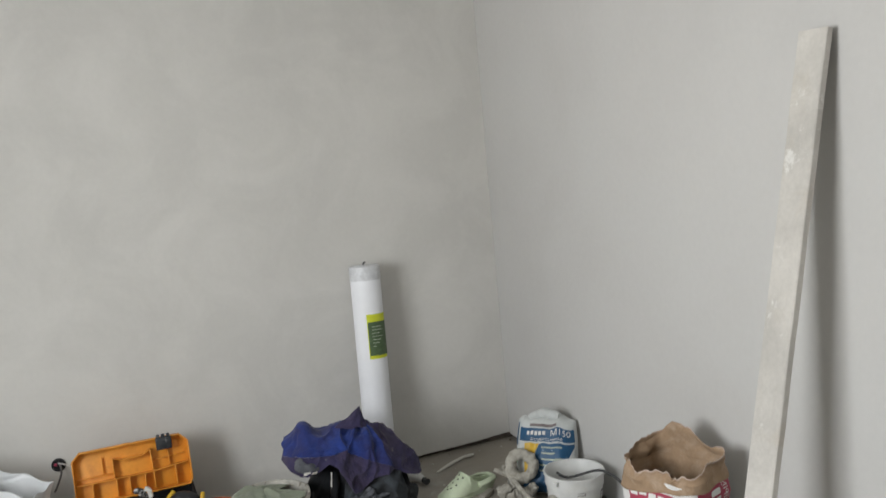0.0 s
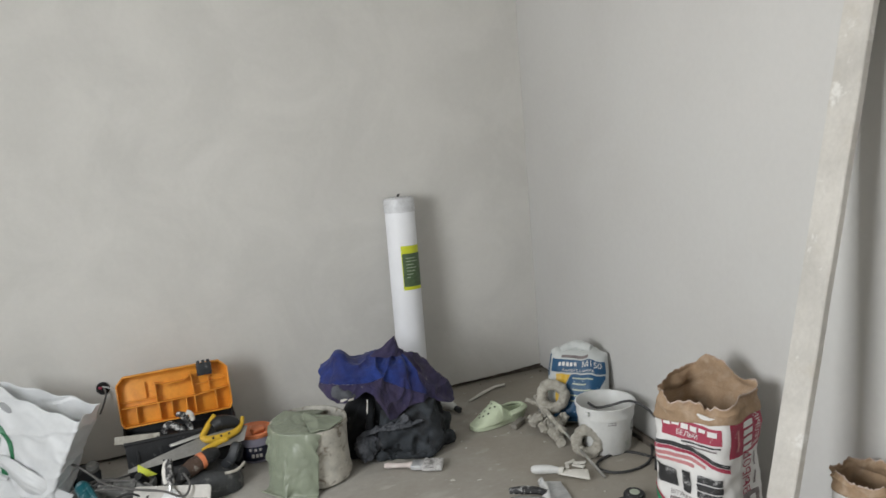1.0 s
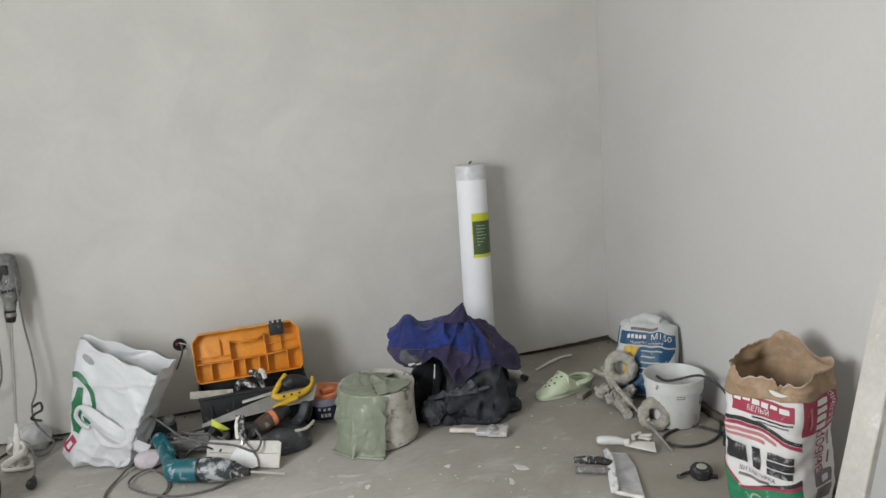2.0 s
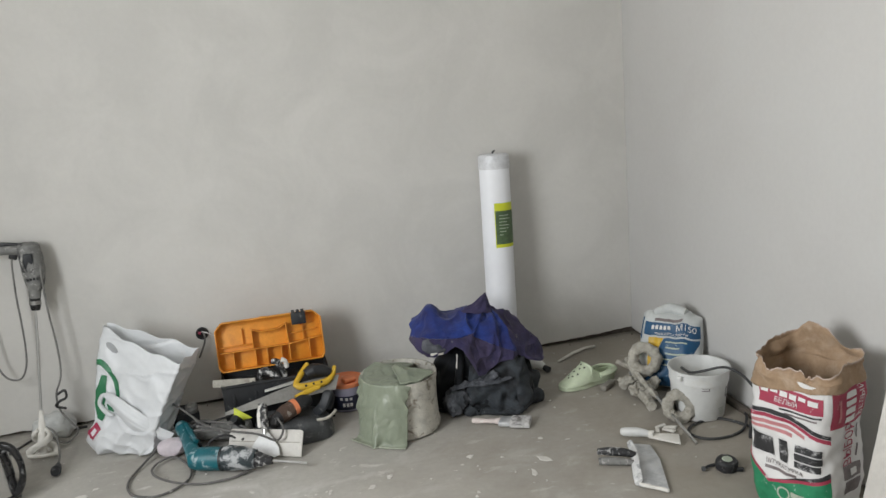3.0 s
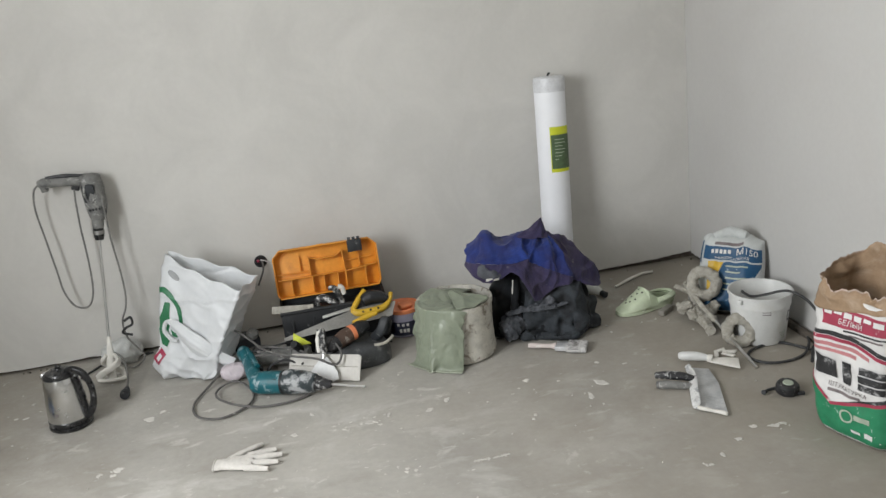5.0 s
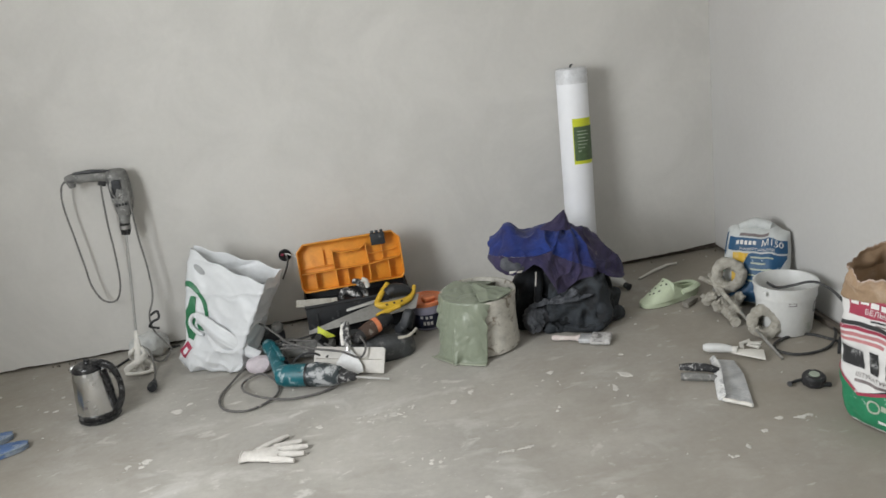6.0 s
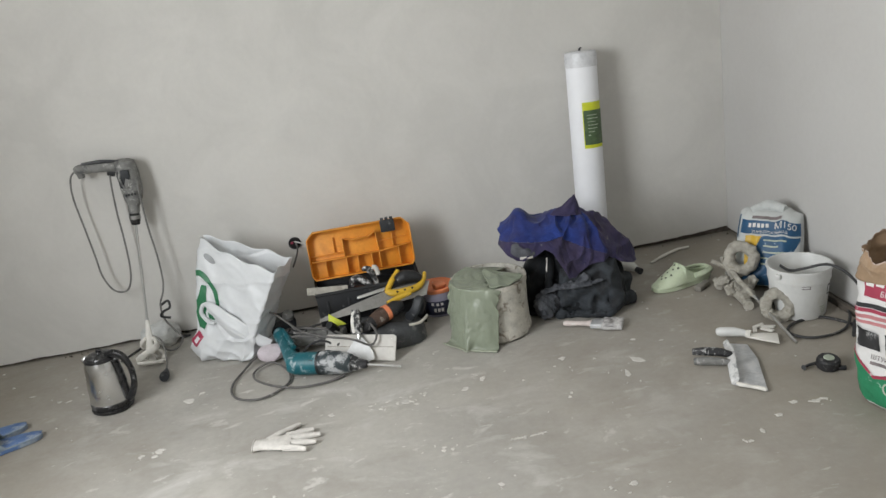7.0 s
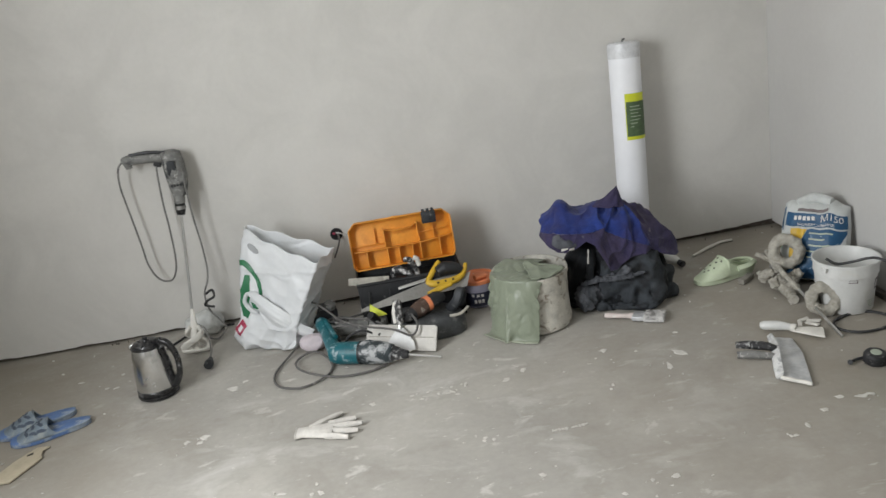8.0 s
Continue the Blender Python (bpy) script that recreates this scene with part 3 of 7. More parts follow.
for y in (WIN_Y0 + 0.035, (WIN_Y0 + WIN_Y1) / 2, WIN_Y1 - 0.035):
    part("window_frame", box(0.06, 0.068, WIN_Z1 - WIN_Z0, pose(ROOM_W - 0.2, y, (WIN_Z0 + WIN_Z1) / 2), 0.004), WINDOW_WHITE, win)
for z in (WIN_Z0 + 0.035, WIN_Z1 - 0.035):
    part("window_frame", box(0.055, WIN_Y1 - WIN_Y0 - 0.004, 0.068, pose(ROOM_W - 0.2, (WIN_Y0 + WIN_Y1) / 2, z), 0.004), WINDOW_WHITE, win)


def floor_fn(u, v):
    x, y = ROOM_W - 0.2 + (0.25 - ROOM_W + 0.2) * u, ROOM_S - 0.2 + (0.25 - ROOM_S + 0.2) * v
    return Vector((x, y, 0.0015 * noise.noise((x * 2, y * 2, 0)) - 0.0015))


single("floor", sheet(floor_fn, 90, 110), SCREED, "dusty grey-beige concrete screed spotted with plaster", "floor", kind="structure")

# ---- things along the north wall ----
class Sack:
    """A paper sack standing upright: a rounded box whose wall is reached by the way round (metres from the front's west edge) and the height."""

    def __init__(self, centre, facing, w, d, h, seed, corner=0.045):
        self.c, self.w, self.d, self.h, self.seed, self.r = Vector((*centre, 0)), w, d, h, seed, corner
        a = radians(facing)
        self.n = Vector((math.cos(a), math.sin(a), 0))
        self.t = Vector((-math.sin(a), math.cos(a), 0))
        self.round = 2 * (w + d) - 8 * corner + 2 * math.pi * corner

    def plan(self, s):
        """Place and outward normal in the sack's own plan (x along the front, y outwards from the back to the front)."""
        w, d, r = self.w / 2, self.d / 2, self.r
        arc = math.pi * r / 2
        s = (s + arc / 2) % self.round
        sides = [(2 * w - 2 * r, -w + r, d, 0), (2 * d - 2 * r, w, d - r, 1), (2 * w - 2 * r, w - r, -d, 2), (2 * d - 2 * r, -w, -d + r, 3)]
        cents = [(-w + r, d - r), (w - r, d - r), (w - r, -d + r), (-w + r, -d + r)]
        for k, (L, x, y, _) in enumerate(sides):
            ang0 = math.pi - k * math.pi / 2
            if s < arc:
                a = ang0 - s / r
                return Vector((cents[k][0] + r * math.cos(a), cents[k][1] + r * math.sin(a))), Vector((math.cos(a), math.sin(a)))
            s -= arc
            if s < L:
                dx, dy = ((1, 0), (0, -1), (-1, 0), (0, 1))[k]
                nx, ny = ((0, 1), (1, 0), (0, -1), (-1, 0))[k]
                return Vector((x + dx * s, y + dy * s)), Vector((nx, ny))
            s -= L
        return Vector((-w, d - r)), Vector((-1, 0))

    def at(self, s, z, off=0.0):
        p, n = self.plan(s)
        k = max(0.0, min(1.0, z / self.h))
        grow = 1 + 0.045 * math.sin(k * math.pi)
        tuck = 1 - 0.16 * (1 - min(1, k / 0.10)) ** 2
        q = Vector((p.x * 9, p.y * 9, z * 9 + self.seed))
        dent = 0.006 * noise.noise(q * 0.8) + 0.020 * (noise.voronoi(q * 0.9)[0][0] - 0.42) + 0.010 * (noise.voronoi(q * 2.3)[0][0] - 0.4)
        p = p * grow * tuck + n * (dent + off)
        return self.c + self.t * p.x + self.n * p.y + Vector((0, 0, z))

    def patch(self, s0, s1, low, high, off=0.0025, n=16):
        lo = low if callable(low) else (lambda s: low)
        hi = high if callable(high) else (lambda s: high)
        def fn(u, v):
            s = s0 + (s1 - s0) * u
            return self.at(s, lo(s) + (hi(s) - lo(s)) * v, off)
        return sheet(fn, n, max(2, n // 2))

    def letters(self, words, size, s, z, upright=False, squash=1.0, off=0.0045):
        bm = lettering(words, size)
        for v in bm.verts:
            x, y = v.co.x * squash, v.co.y
            v.co = self.at(s - y, z + x, off) if upright else self.at(s + x, z + y, off)
        return bm


def build_socket():
    ob = thing("socket_box", (-2.049, -0.001, 0.333), "open black socket box with loose grey wire in the wall", "socket")
    back = pose(-2.049, -0.002, 0.333, 90)
    part("rim", lathe([(0.022, -0.01), (0.028, 0.0), (0.028, 0.004), (0.022, 0.004), (0.021, 0.001)], 28, m=back), BLACK_PLASTIC, ob)
    part("recess", lathe([(0.0215, 0.002), (0.0, 0.0025)], 24, m=back), HOLE, ob)
    part("wire", tube([(-2.045, -0.004, 0.335), (-2.04, -0.03, 0.325), (-2.043, -0.035, 0.30), (-2.058, -0.03, 0.265), (-2.075, -0.045, 0.235)], 0.0042, 7), CABLE_GREY, ob)
    part("wire", tube([(-2.05, -0.004, 0.34), (-2.03, -0.02, 0.338), (-2.005, -0.012, 0.318), (-1.985, -0.02, 0.305)], 0.0028, 6), SACK_WHITE, ob, "thin white wire")
    part("terminal", box(0.012, 0.012, 0.010, pose(-2.06, -0.01, 0.338, 0, 10, 0), 0.003), BAG_RED, ob, "small dark red connector")


def build_roll():
    base, top = Vector((-0.7215, -0.165, 0.0)), Vector((-0.6845, -0.085, 0.985))
    ob = thing("fleece_roll", base, "white roll of fleece standing on end, top wrapped in film", "roll")
    up = (top - base).normalized()
    side = (Vector((1, 0, 0)) - up * up.x).normalized()
    m = Matrix.Translation(base) @ Matrix((side, up.cross(side), up)).transposed().to_4x4()
    L = (top - base).length
    R = 0.0680
    part("roll_body", lathe([(0, 0.004), (R - 0.004, 0.004), (R, 0.012), (R, L - 0.04), (R - 0.001, L - 0.012)], 48, m=m), ROLL_WHITE, ob)
    bm = lathe([(R + 0.0015, L - 0.066), (R + 0.002, L - 0.03), (R + 0.0005, L - 0.006), (R - 0.008, L), (0.035, L - 0.004), (0.02, L + 0.002), (0.012, L - 0.002), (0, L - 0.004)], 48, m=m)
    part("film_wrap", crumple(bm, 0.0016, 70), FILM, ob, "crinkled grey translucent film")
    part("twist", tube([m @ Vector((-0.006, -0.01, L - 0.006)), m @ Vector((-0.004, -0.008, L + 0.01)), m @ Vector((0.006, -0.004, L + 0.014))], [0.006, 0.004, 0.003], 8), GREY_PLASTIC, ob)

    def band(mat, name, a0, a1, z0, z1, off, label=""):
        def fn(u, v):
            a = radians(a0 + (a1 - a0) * u)
            return m @ Vector(((R + off) * math.cos(a), (R + off) * math.sin(a), z0 + (z1 - z0) * v))
        return part(name, sheet(fn, 14, 4), mat, ob, label)
    lab = band(LIME, "label", 246, 336, 0.573, 0.773, 0.0012, "lime yellow paper label")
    band(MOSS, "label_panel", 249, 334, 0.588, 0.738, 0.0022, "dark green printed panel")
    for k in range(7):
        band(PALE_INK, "text_bar", 262, 262 + (38, 44, 30, 41, 36, 25, 12)[k], 0.716 - k * 0.0145, 0.719 - k * 0.0145, 0.003)
    return lab


def build_toolbox():
    x0, x1, yb, yf, h = -1.985, -1.545, -0.185, -0.385, 0.205
    cx, cy = (x0 + x1) / 2, (yb + yf) / 2
    w, d = x1 - x0, yb - yf
    ob = thing("toolbox", (cx, cy, 0), "open black toolbox with orange compartment lid leaning on the wall", "toolbox")
    bm = box(w, 0.006, h, pose(cx, yf + 0.003, h / 2, 3), 0.002)
    box(w, 0.006, h, pose(cx, yb - 0.003, h / 2), 0.002, bm)
    box(0.006, d, h, pose(x0 + 0.003, cy, h / 2), 0.002, bm)
    box(0.006, d, h, pose(x1 - 0.003, cy, h / 2), 0.002, bm)
    box(w, d, 0.008, pose(cx, cy, 0.006), 0.002, bm)
    body = part("body", bm, BLACK_PLASTIC, ob)
    part("rim", tube([(x0, yf, h), (x1, yf, h), (x1, yb, h), (x0, yb, h)], 0.008, 8, True, 1), BLACK_PLASTIC, ob)
    for k in range(5):
        part("rib", box(0.012, 0.008, h * 0.8, pose(x0 + w * (k + 0.5) / 5, yf - 0.002, h * 0.45), 0.002), BLACK_PLASTIC, ob)
    part("tray", box(w * 0.9, d * 0.8, 0.06, pose(cx, cy, h - 0.055), 0.006), BLACK_PLASTIC, ob)
    # lid, hinged at the back edge and leaning to the wall
    hinge = Vector((x0 - 0.004, yb - 0.01, h + 0.005))
    m = Matrix.Translation(hinge) @ pose(0, 0, 0, 90 - 12)
    W, H, D = 0.445, 0.205, 0.042
    bm = slab([(0.012, 0), (W - 0.012, 0), (W, 0.02), (W, H - 0.03), (W - 0.03, H), (0.03, H), (0, H - 0.03), (0, 0.02)], 0.004, m, 0.0015)
    lid = part("lid", bm, ORANGE, ob, "bright orange lid with moulded compartments")

    def wall(xa, ya, xb, yb_, t=0.0035, dep=D, name="divider"):
        L = math.hypot(xb - xa, yb_ - ya)
        a = math.degrees(math.atan2(yb_ - ya, xb - xa))
        part(name, box(L, t, dep, m @ pose((xa + xb) / 2, (ya + yb_) / 2, dep / 2, 0, 0, a), 0.001), ORANGE, lid)
    rim = [(0.012, 0), (W - 0.012, 0), (W, 0.02), (W, H - 0.03), (W - 0.03, H), (0.03, H), (0, H - 0.03), (0, 0.02)]
    for a, b in zip(rim, rim[1:] + rim[:1]):
        wall(a[0], a[1], b[0], b[1], 0.005, D + 0.004, "lid_rim")
    wall(0.008, 0.078, 0.30, 0.078)
    wall(0.30, 0.078, W - 0.006, 0.092)
    for x in (0.065, 0.155, 0.205, 0.265, 0.30, 0.385):
        wall(x, 0.006, x, 0.078 if x < 0.3 else 0.09)
    wall(0.008, 0.10, 0.15, 0.10, dep=0.02)
    wall(0.15, 0.078, 0.15, 0.16)
    wall(0.15, 0.16, 0.185, 0.148)
    wall(0.185, 0.148, 0.265, 0.150)
    wall(0.265, 0.150, 0.295, 0.168)
    wall(0.295, 0.168, 0.30, 0.082)
    wall(0.30, 0.12, W - 0.02, 0.126, dep=0.02)
    wall(0.365, 0.09, 0.365, 0.16, dep=0.026)
    wall(0.11, 0.104, 0.11, 0.17, dep=0.02)
    part("lid_lip", box(0.085, 0.006, 0.02, m @ pose(0.075, H + 0.001, D + 0.006), 0.002), ORANGE, lid)
    part("lid_lip", box(0.03, 0.008, 0.02, m @ pose(0.205, H + 0.003, D + 0.006), 0.002), ORANGE, lid)
    latch = part("latch", box(0.062, 0.052, 0.014, m @ pose(0.352, H - 0.022, D + 0.009, 8), 0.004), GREY_PLASTIC, lid, "dark grey plastic latch")
    for k in range(3):
        part("latch_tooth", box(0.013, 0.014, 0.012, m @ pose(0.332 + k * 0.02, H + 0.008, D + 0.006), 0.002), GREY_PLASTIC, lid)
    # tools standing in the box
    kn = thing("filling_knife", (-1.93, -0.36, 0.2), "filling knife caked with white plaster across the toolbox", "filling knife")
    part("blade", slab([(-0.085, -0.016), (0.085, -0.02), (0.085, 0.02), (-0.085, 0.016)], 0.006, pose(-1.935, -0.365, 0.212, 52, 6, -4), 0.002), CRUST, kn)
    part("handle", tube([(-1.865, -0.37, 0.203), (-1.80, -0.35, 0.19), (-1.76, -0.33, 0.175)], [0.010, 0.014, 0.010], 10), BLACK_PLASTIC, kn)
    pl = thing("pliers", (-1.74, -0.33, 0.2), "plaster-spattered pliers standing in the toolbox", "pliers")
    part("handle", crumple(tube([(-1.74, -0.36, 0.185), (-1.765, -0.355, 0.215), (-1.80, -0.345, 0.235), (-1.825, -0.34, 0.228), (-1.83, -0.34, 0.205)], [0.010, 0.013, 0.015, 0.014, 0.008], 10), 0.003, 60), SPATTERED, pl, "dark handle splashed with plaster")
    part("handle", crumple(tube([(-1.725, -0.34, 0.19), (-1.735, -0.335, 0.23), (-1.75, -0.335, 0.262), (-1.775, -0.33, 0.270)], [0.009, 0.012, 0.013, 0.010], 10), 0.003, 60), SPATTERED, pl, "dark handle splashed with plaster")
    part("handle_tip", crumple(tube([(-1.735, -0.335, 0.272), (-1.72, -0.335, 0.262), (-1.715, -0.335, 0.235)], [0.010, 0.010, 0.008], 10), 0.003, 70), CRUMB, pl, "white plaster-caked tip")
    part("jaw", box(0.035, 0.014, 0.06, pose(-1.742, -0.335, 0.165, 0, 12, 0), 0.005), STEEL, pl)


def build_saw():
    ob = thing("hand_saw", (-1.66, -0.42, 0.12), "hand saw with yellow and black handle across the tools", "saw")
    # blade runs from the tip at the lower west end to the heel in the east
    tip, heel = Vector((-1.985, -0.46, 0.118)), Vector((-1.475, -0.43, 0.150))
    ax = (heel - tip).normalized()
    up = Vector((0.02, 0.72, 0.69))
    up = (up - ax * up.dot(ax)).normalized()
    m = Matrix.Translation(tip) @ Matrix((ax, up, ax.cross(up))).transposed().to_4x4()
    L = (heel - tip).length
    part("blade", slab([(0, 0), (L - 0.06, -0.006), (L - 0.03, 0.055), (L - 0.07, 0.066), (0.28, 0.060), (0.0, 0.014)], 0.0016, m), DULL_STEEL, ob, "dull grey steel blade")
    part("back_strip", slab([(L - 0.20, 0.062), (L - 0.34, 0.056), (L - 0.34, 0.068), (L - 0.20, 0.078)], 0.006, m, 0.001), STEEL, ob)
    G = lambda pts: [m @ Vector(p) for p in pts]
    part("grip", tube(G(((L - 0.215, 0.058, 0.010), (L - 0.195, 0.038, 0.012), (L - 0.14, 0.030, 0.013), (L - 0.085, 0.036, 0.013), (L - 0.055, 0.060, 0.012), (L - 0.040, 0.092, 0.012))), [0.012, 0.015, 0.016, 0.014, 0.010, 0.008], 10), YELLOW, ob, "yellow plastic grip")
    part("grip", tube(G(((L - 0.215, 0.055, 0.012), (L - 0.180, 0.095, 0.013), (L - 0.145, 0.132, 0.013))), [0.011, 0.013, 0.010], 10), YELLOW, ob, "yellow plastic grip")
    part("grip_insert", tube(G(((L - 0.165, 0.082, 0.014), (L - 0.13, 0.092, 0.015), (L - 0.09, 0.082, 0.015), (L - 0.062, 0.064, 0.013))), [0.022, 0.032, 0.027, 0.014], 12), BLACK_PLASTIC, ob, "black rubber insert")
    for k in range(3):
        p = m @ Vector((L - 0.175 + 0.032 * k, 0.030, 0.028))
        part("rivet", lathe([(0.005, 0), (0.004, 0.003), (0, 0.0035)], 10, m=Matrix.Translation(p) @ m.to_3x3().to_4x4()), BLACK_PLASTIC, ob)


def build_tub():
    c = Vector((-1.475, -0.30, 0))
    ob = thing("paint_tub", c, "small paint tub with orange smeared lid and dark label", "tub")
    m = Matrix.Translation(c)
    part("body", lathe([(0, 0.002), (0.066, 0.002), (0.068, 0.006), (0.075, 0.118), (0.078, 0.12)], 36, m=m), LILAC, ob)
    part("label_band", lathe([(0.0695, 0.012), (0.0735, 0.075)], 36, m=m), DEEP_BLUE, ob, "dark blue printed label")
    part("lid", lathe([(0.079, 0.112), (0.081, 0.118), (0.081, 0.128), (0.075, 0.131), (0.068, 0.124), (0, 0.126)], 36, m=m), ORANGE_LID, ob, "orange lid")
    part("smear", crumple(box(0.055, 0.03, 0.022, pose(-1.468, -0.345, 0.138, 10, 5, 25), 0.006), 0.004, 60), ORANGE_LID, ob)
    for k, (a, z, hh) in enumerate(((238, 0.058, 0.012), (255, 0.056, 0.012), (270, 0.056, 0.012), (245, 0.028, 0.016), (258, 0.028, 0.016), (270, 0.028, 0.016))):
        def fn(u, v, a=a, z=z, hh=hh):
            t = radians(a + 9 * u)
            r = 0.0722 + z * 0.03
            return c + Vector((r * math.cos(t), r * math.sin(t), z + hh * v))
        part("text_bar", sheet(fn, 4, 1), SACK_WHITE, ob)


def build_case():
    c = Vector((-1.72, -0.50, 0))
    ob = thing("tool_case", c, "dark grey soft tool case lying full of tools", "tool case")

    def fn(u, v):
        a = 2 * math.pi * u
        b = math.pi * 0.5 * v
        rx, ry, rz = 0.155, 0.105, 0.098
        k = math.cos(b) ** 0.38 if v < 1 else 0.0
        ca, sa = math.cos(a), math.sin(a)
        e = 0.75
        ca, sa = math.copysign(abs(ca) ** e, ca), math.copysign(abs(sa) ** e, sa)
        z = rz * math.sin(b) ** 0.7 * (1 - 0.12 * ca) if v > 0 else 0.002
        return c + Vector((rx * k * ca, ry * k * sa, max(z, 0.002)))
    bm = sheet(fn, 72, 24)
    bmesh.ops.remove_doubles(bm, verts=bm.verts[:], dist=1e-4)
    part("shell", crease(bm, 0.016, 9, 3.0), material("dusty_case", (0.05, 0.053, 0.056), 0.6, vary=0.25, scale=12, fine=140, bump=0.15, dust=0.22, dust_colour=(0.17, 0.17, 0.165), dust_scale=9), ob)
    part("strap", tube([(-1.63, -0.52, 0.09), (-1.60, -0.55, 0.13), (-1.575, -0.54, 0.175), (-1.565, -0.50, 0.14), (-1.58, -0.46, 0.08)], 0.010, 8, flat=2.0), GREY_PLASTIC, ob, "dark webbing strap")
    part("buckle", crumple(tube([(-1.635, -0.595, 0.092), (-1.60, -0.60, 0.094), (-1.575, -0.59, 0.10), (-1.555, -0.57, 0.108)], 0.006, 8), 0.001, 80), CRUST, ob, "plaster-caked buckle")
    dr = thing("screwdriver_drill", (-1.74, -0.50, 0.12), "worn black and orange cordless screwdriver on the tool case", "cordless drill")
    part("chuck", tube([(-1.825, -0.60, 0.112), (-1.805, -0.59, 0.116), (-1.775, -0.572, 0.122)], [0.014, 0.024, 0.027], 16, sub=2), DUSTY_BLACK, dr, "black chuck")
    part("chuck_jaw", tube([(-1.842, -0.608, 0.109), (-1.822, -0.598, 0.113)], [0.006, 0.012], 10, sub=1), DULL_STEEL, dr)
    part("gear_case", crumple(tube([(-1.775, -0.572, 0.122), (-1.745, -0.555, 0.130), (-1.72, -0.542, 0.136)], [0.029, 0.033, 0.031], 16), 0.002, 60), material("stained_gear_case", (0.085, 0.05, 0.035), 0.7, vary=0.3, scale=24, bump=0.2, dust=0.22, dust_colour=(0.26, 0.23, 0.2), dust_scale=40), dr, "brown stained gear case")
    part("collar", tube([(-1.722, -0.543, 0.137), (-1.705, -0.535, 0.140)], [0.033, 0.032], 16, sub=1), ORANGE_LID, dr, "orange ring")
    part("motor_housing", tube([(-1.706, -0.535, 0.140), (-1.675, -0.52, 0.146), (-1.645, -0.508, 0.148)], [0.030, 0.030, 0.018], 14), BLACK_PLASTIC, dr)
    part("grip", tube([(-1.70, -0.505, 0.160), (-1.65, -0.485, 0.172), (-1.60, -0.475, 0.178)], [0.014, 0.012, 0.007], 10), YELLOW, dr, "dull yellow grip")
    sc = thing("plastic_scraper", (-1.935, -0.46, 0.0), "acid yellow triangular plastic scraper by the saw", "scraper")
    part("blade", slab([(0, 0), (0.075, 0.004), (0.008, 0.058)], 0.004, pose(-1.955, -0.475, 0.092, 62, 0, 0), 0.001), ACID, sc)
    part("shank", tube([(-1.94, -0.44, 0.002), (-1.94, -0.455, 0.05), (-1.935, -0.468, 0.10)], 0.010, 8), BLACK_PLASTIC, sc)


def build_float():
    ob = thing("plaster_board", (-1.85, -0.6, 0.0), "white plastic float plate propped on the tool case", "float plate")
    bl, br = Vector((-1.989, -0.575, 0.003)), Vector((-1.716, -0.711, 0.003))
    ax = (br - bl).normalized()
    up = Vector((0.014, 0.046, 0.087)).normalized()
    up = (up - ax * up.dot(ax)).normalized()
    m = Matrix.Translation(bl) @ Matrix((ax, up, ax.cross(up))).transposed().to_4x4()
    W = (br - bl).length
    part("plate", slab([(0, 0), (W, 0.0), (W + 0.002, 0.094), (W - 0.010, 0.102), (0.010, 0.100), (0, 0.092)], 0.007, m, 0.002), material("worn_white_plate", (0.58, 0.56, 0.52), 0.6, vary=0.1, scale=22, fine=90, bump=0.15, dust=0.1), ob)
    part("plate_ridge", tube([m @ Vector((0.01, 0.052, 0.006)), m @ Vector((W - 0.01, 0.054, 0.006))], 0.0022, 8, sub=1), CRUST, ob)
    kn = thing("spatula", m @ Vector((0.13, 0.05, 0.01)), "white plaster-caked spatula resting on the plate", "spatula")
    n = m @ pose(0.165, 0.002, 0.024, 1, 0, 5)
    part("blade", slab([(-0.066, -0.004), (-0.02, -0.012), (0.03, -0.012), (0.062, -0.002), (0.056, 0.028), (0.034, 0.062), (0.014, 0.086), (-0.012, 0.086), (-0.034, 0.062), (-0.058, 0.03)], 0.004, n, 0.001), material("fresh_plaster", (0.76, 0.765, 0.76), 0.7, vary=0.06, scale=30, fine=90, bump=0.3, depth=0.003), kn, "white plaster-coated blade")
    part("neck", tube([n @ Vector((0.001, 0.080, 0.004)), n @ Vector((0.0, 0.104, 0.006))], [0.009, 0.007], 10, sub=1), STEEL, kn)
    part("handle", crumple(tube([n @ Vector((0.0, 0.100, 0.006)), n @ Vector((-0.001, 0.13, 0.008)), n @ Vector((-0.004, 0.175, 0.012)), n @ Vector((-0.006, 0.195, 0.014))], [0.011, 0.018, 0.017, 0.012], 12), 0.004, 55), SPATTERED, kn, "black handle caked with plaster")
    part("crust", crumple(tube([n @ Vector((-0.014, 0.105, 0.016)), n @ Vector((-0.014, 0.15, 0.020)), n @ Vector((-0.010, 0.185, 0.022))], [0.006, 0.010, 0.007], 8), 0.003, 70), CRUMB, kn)


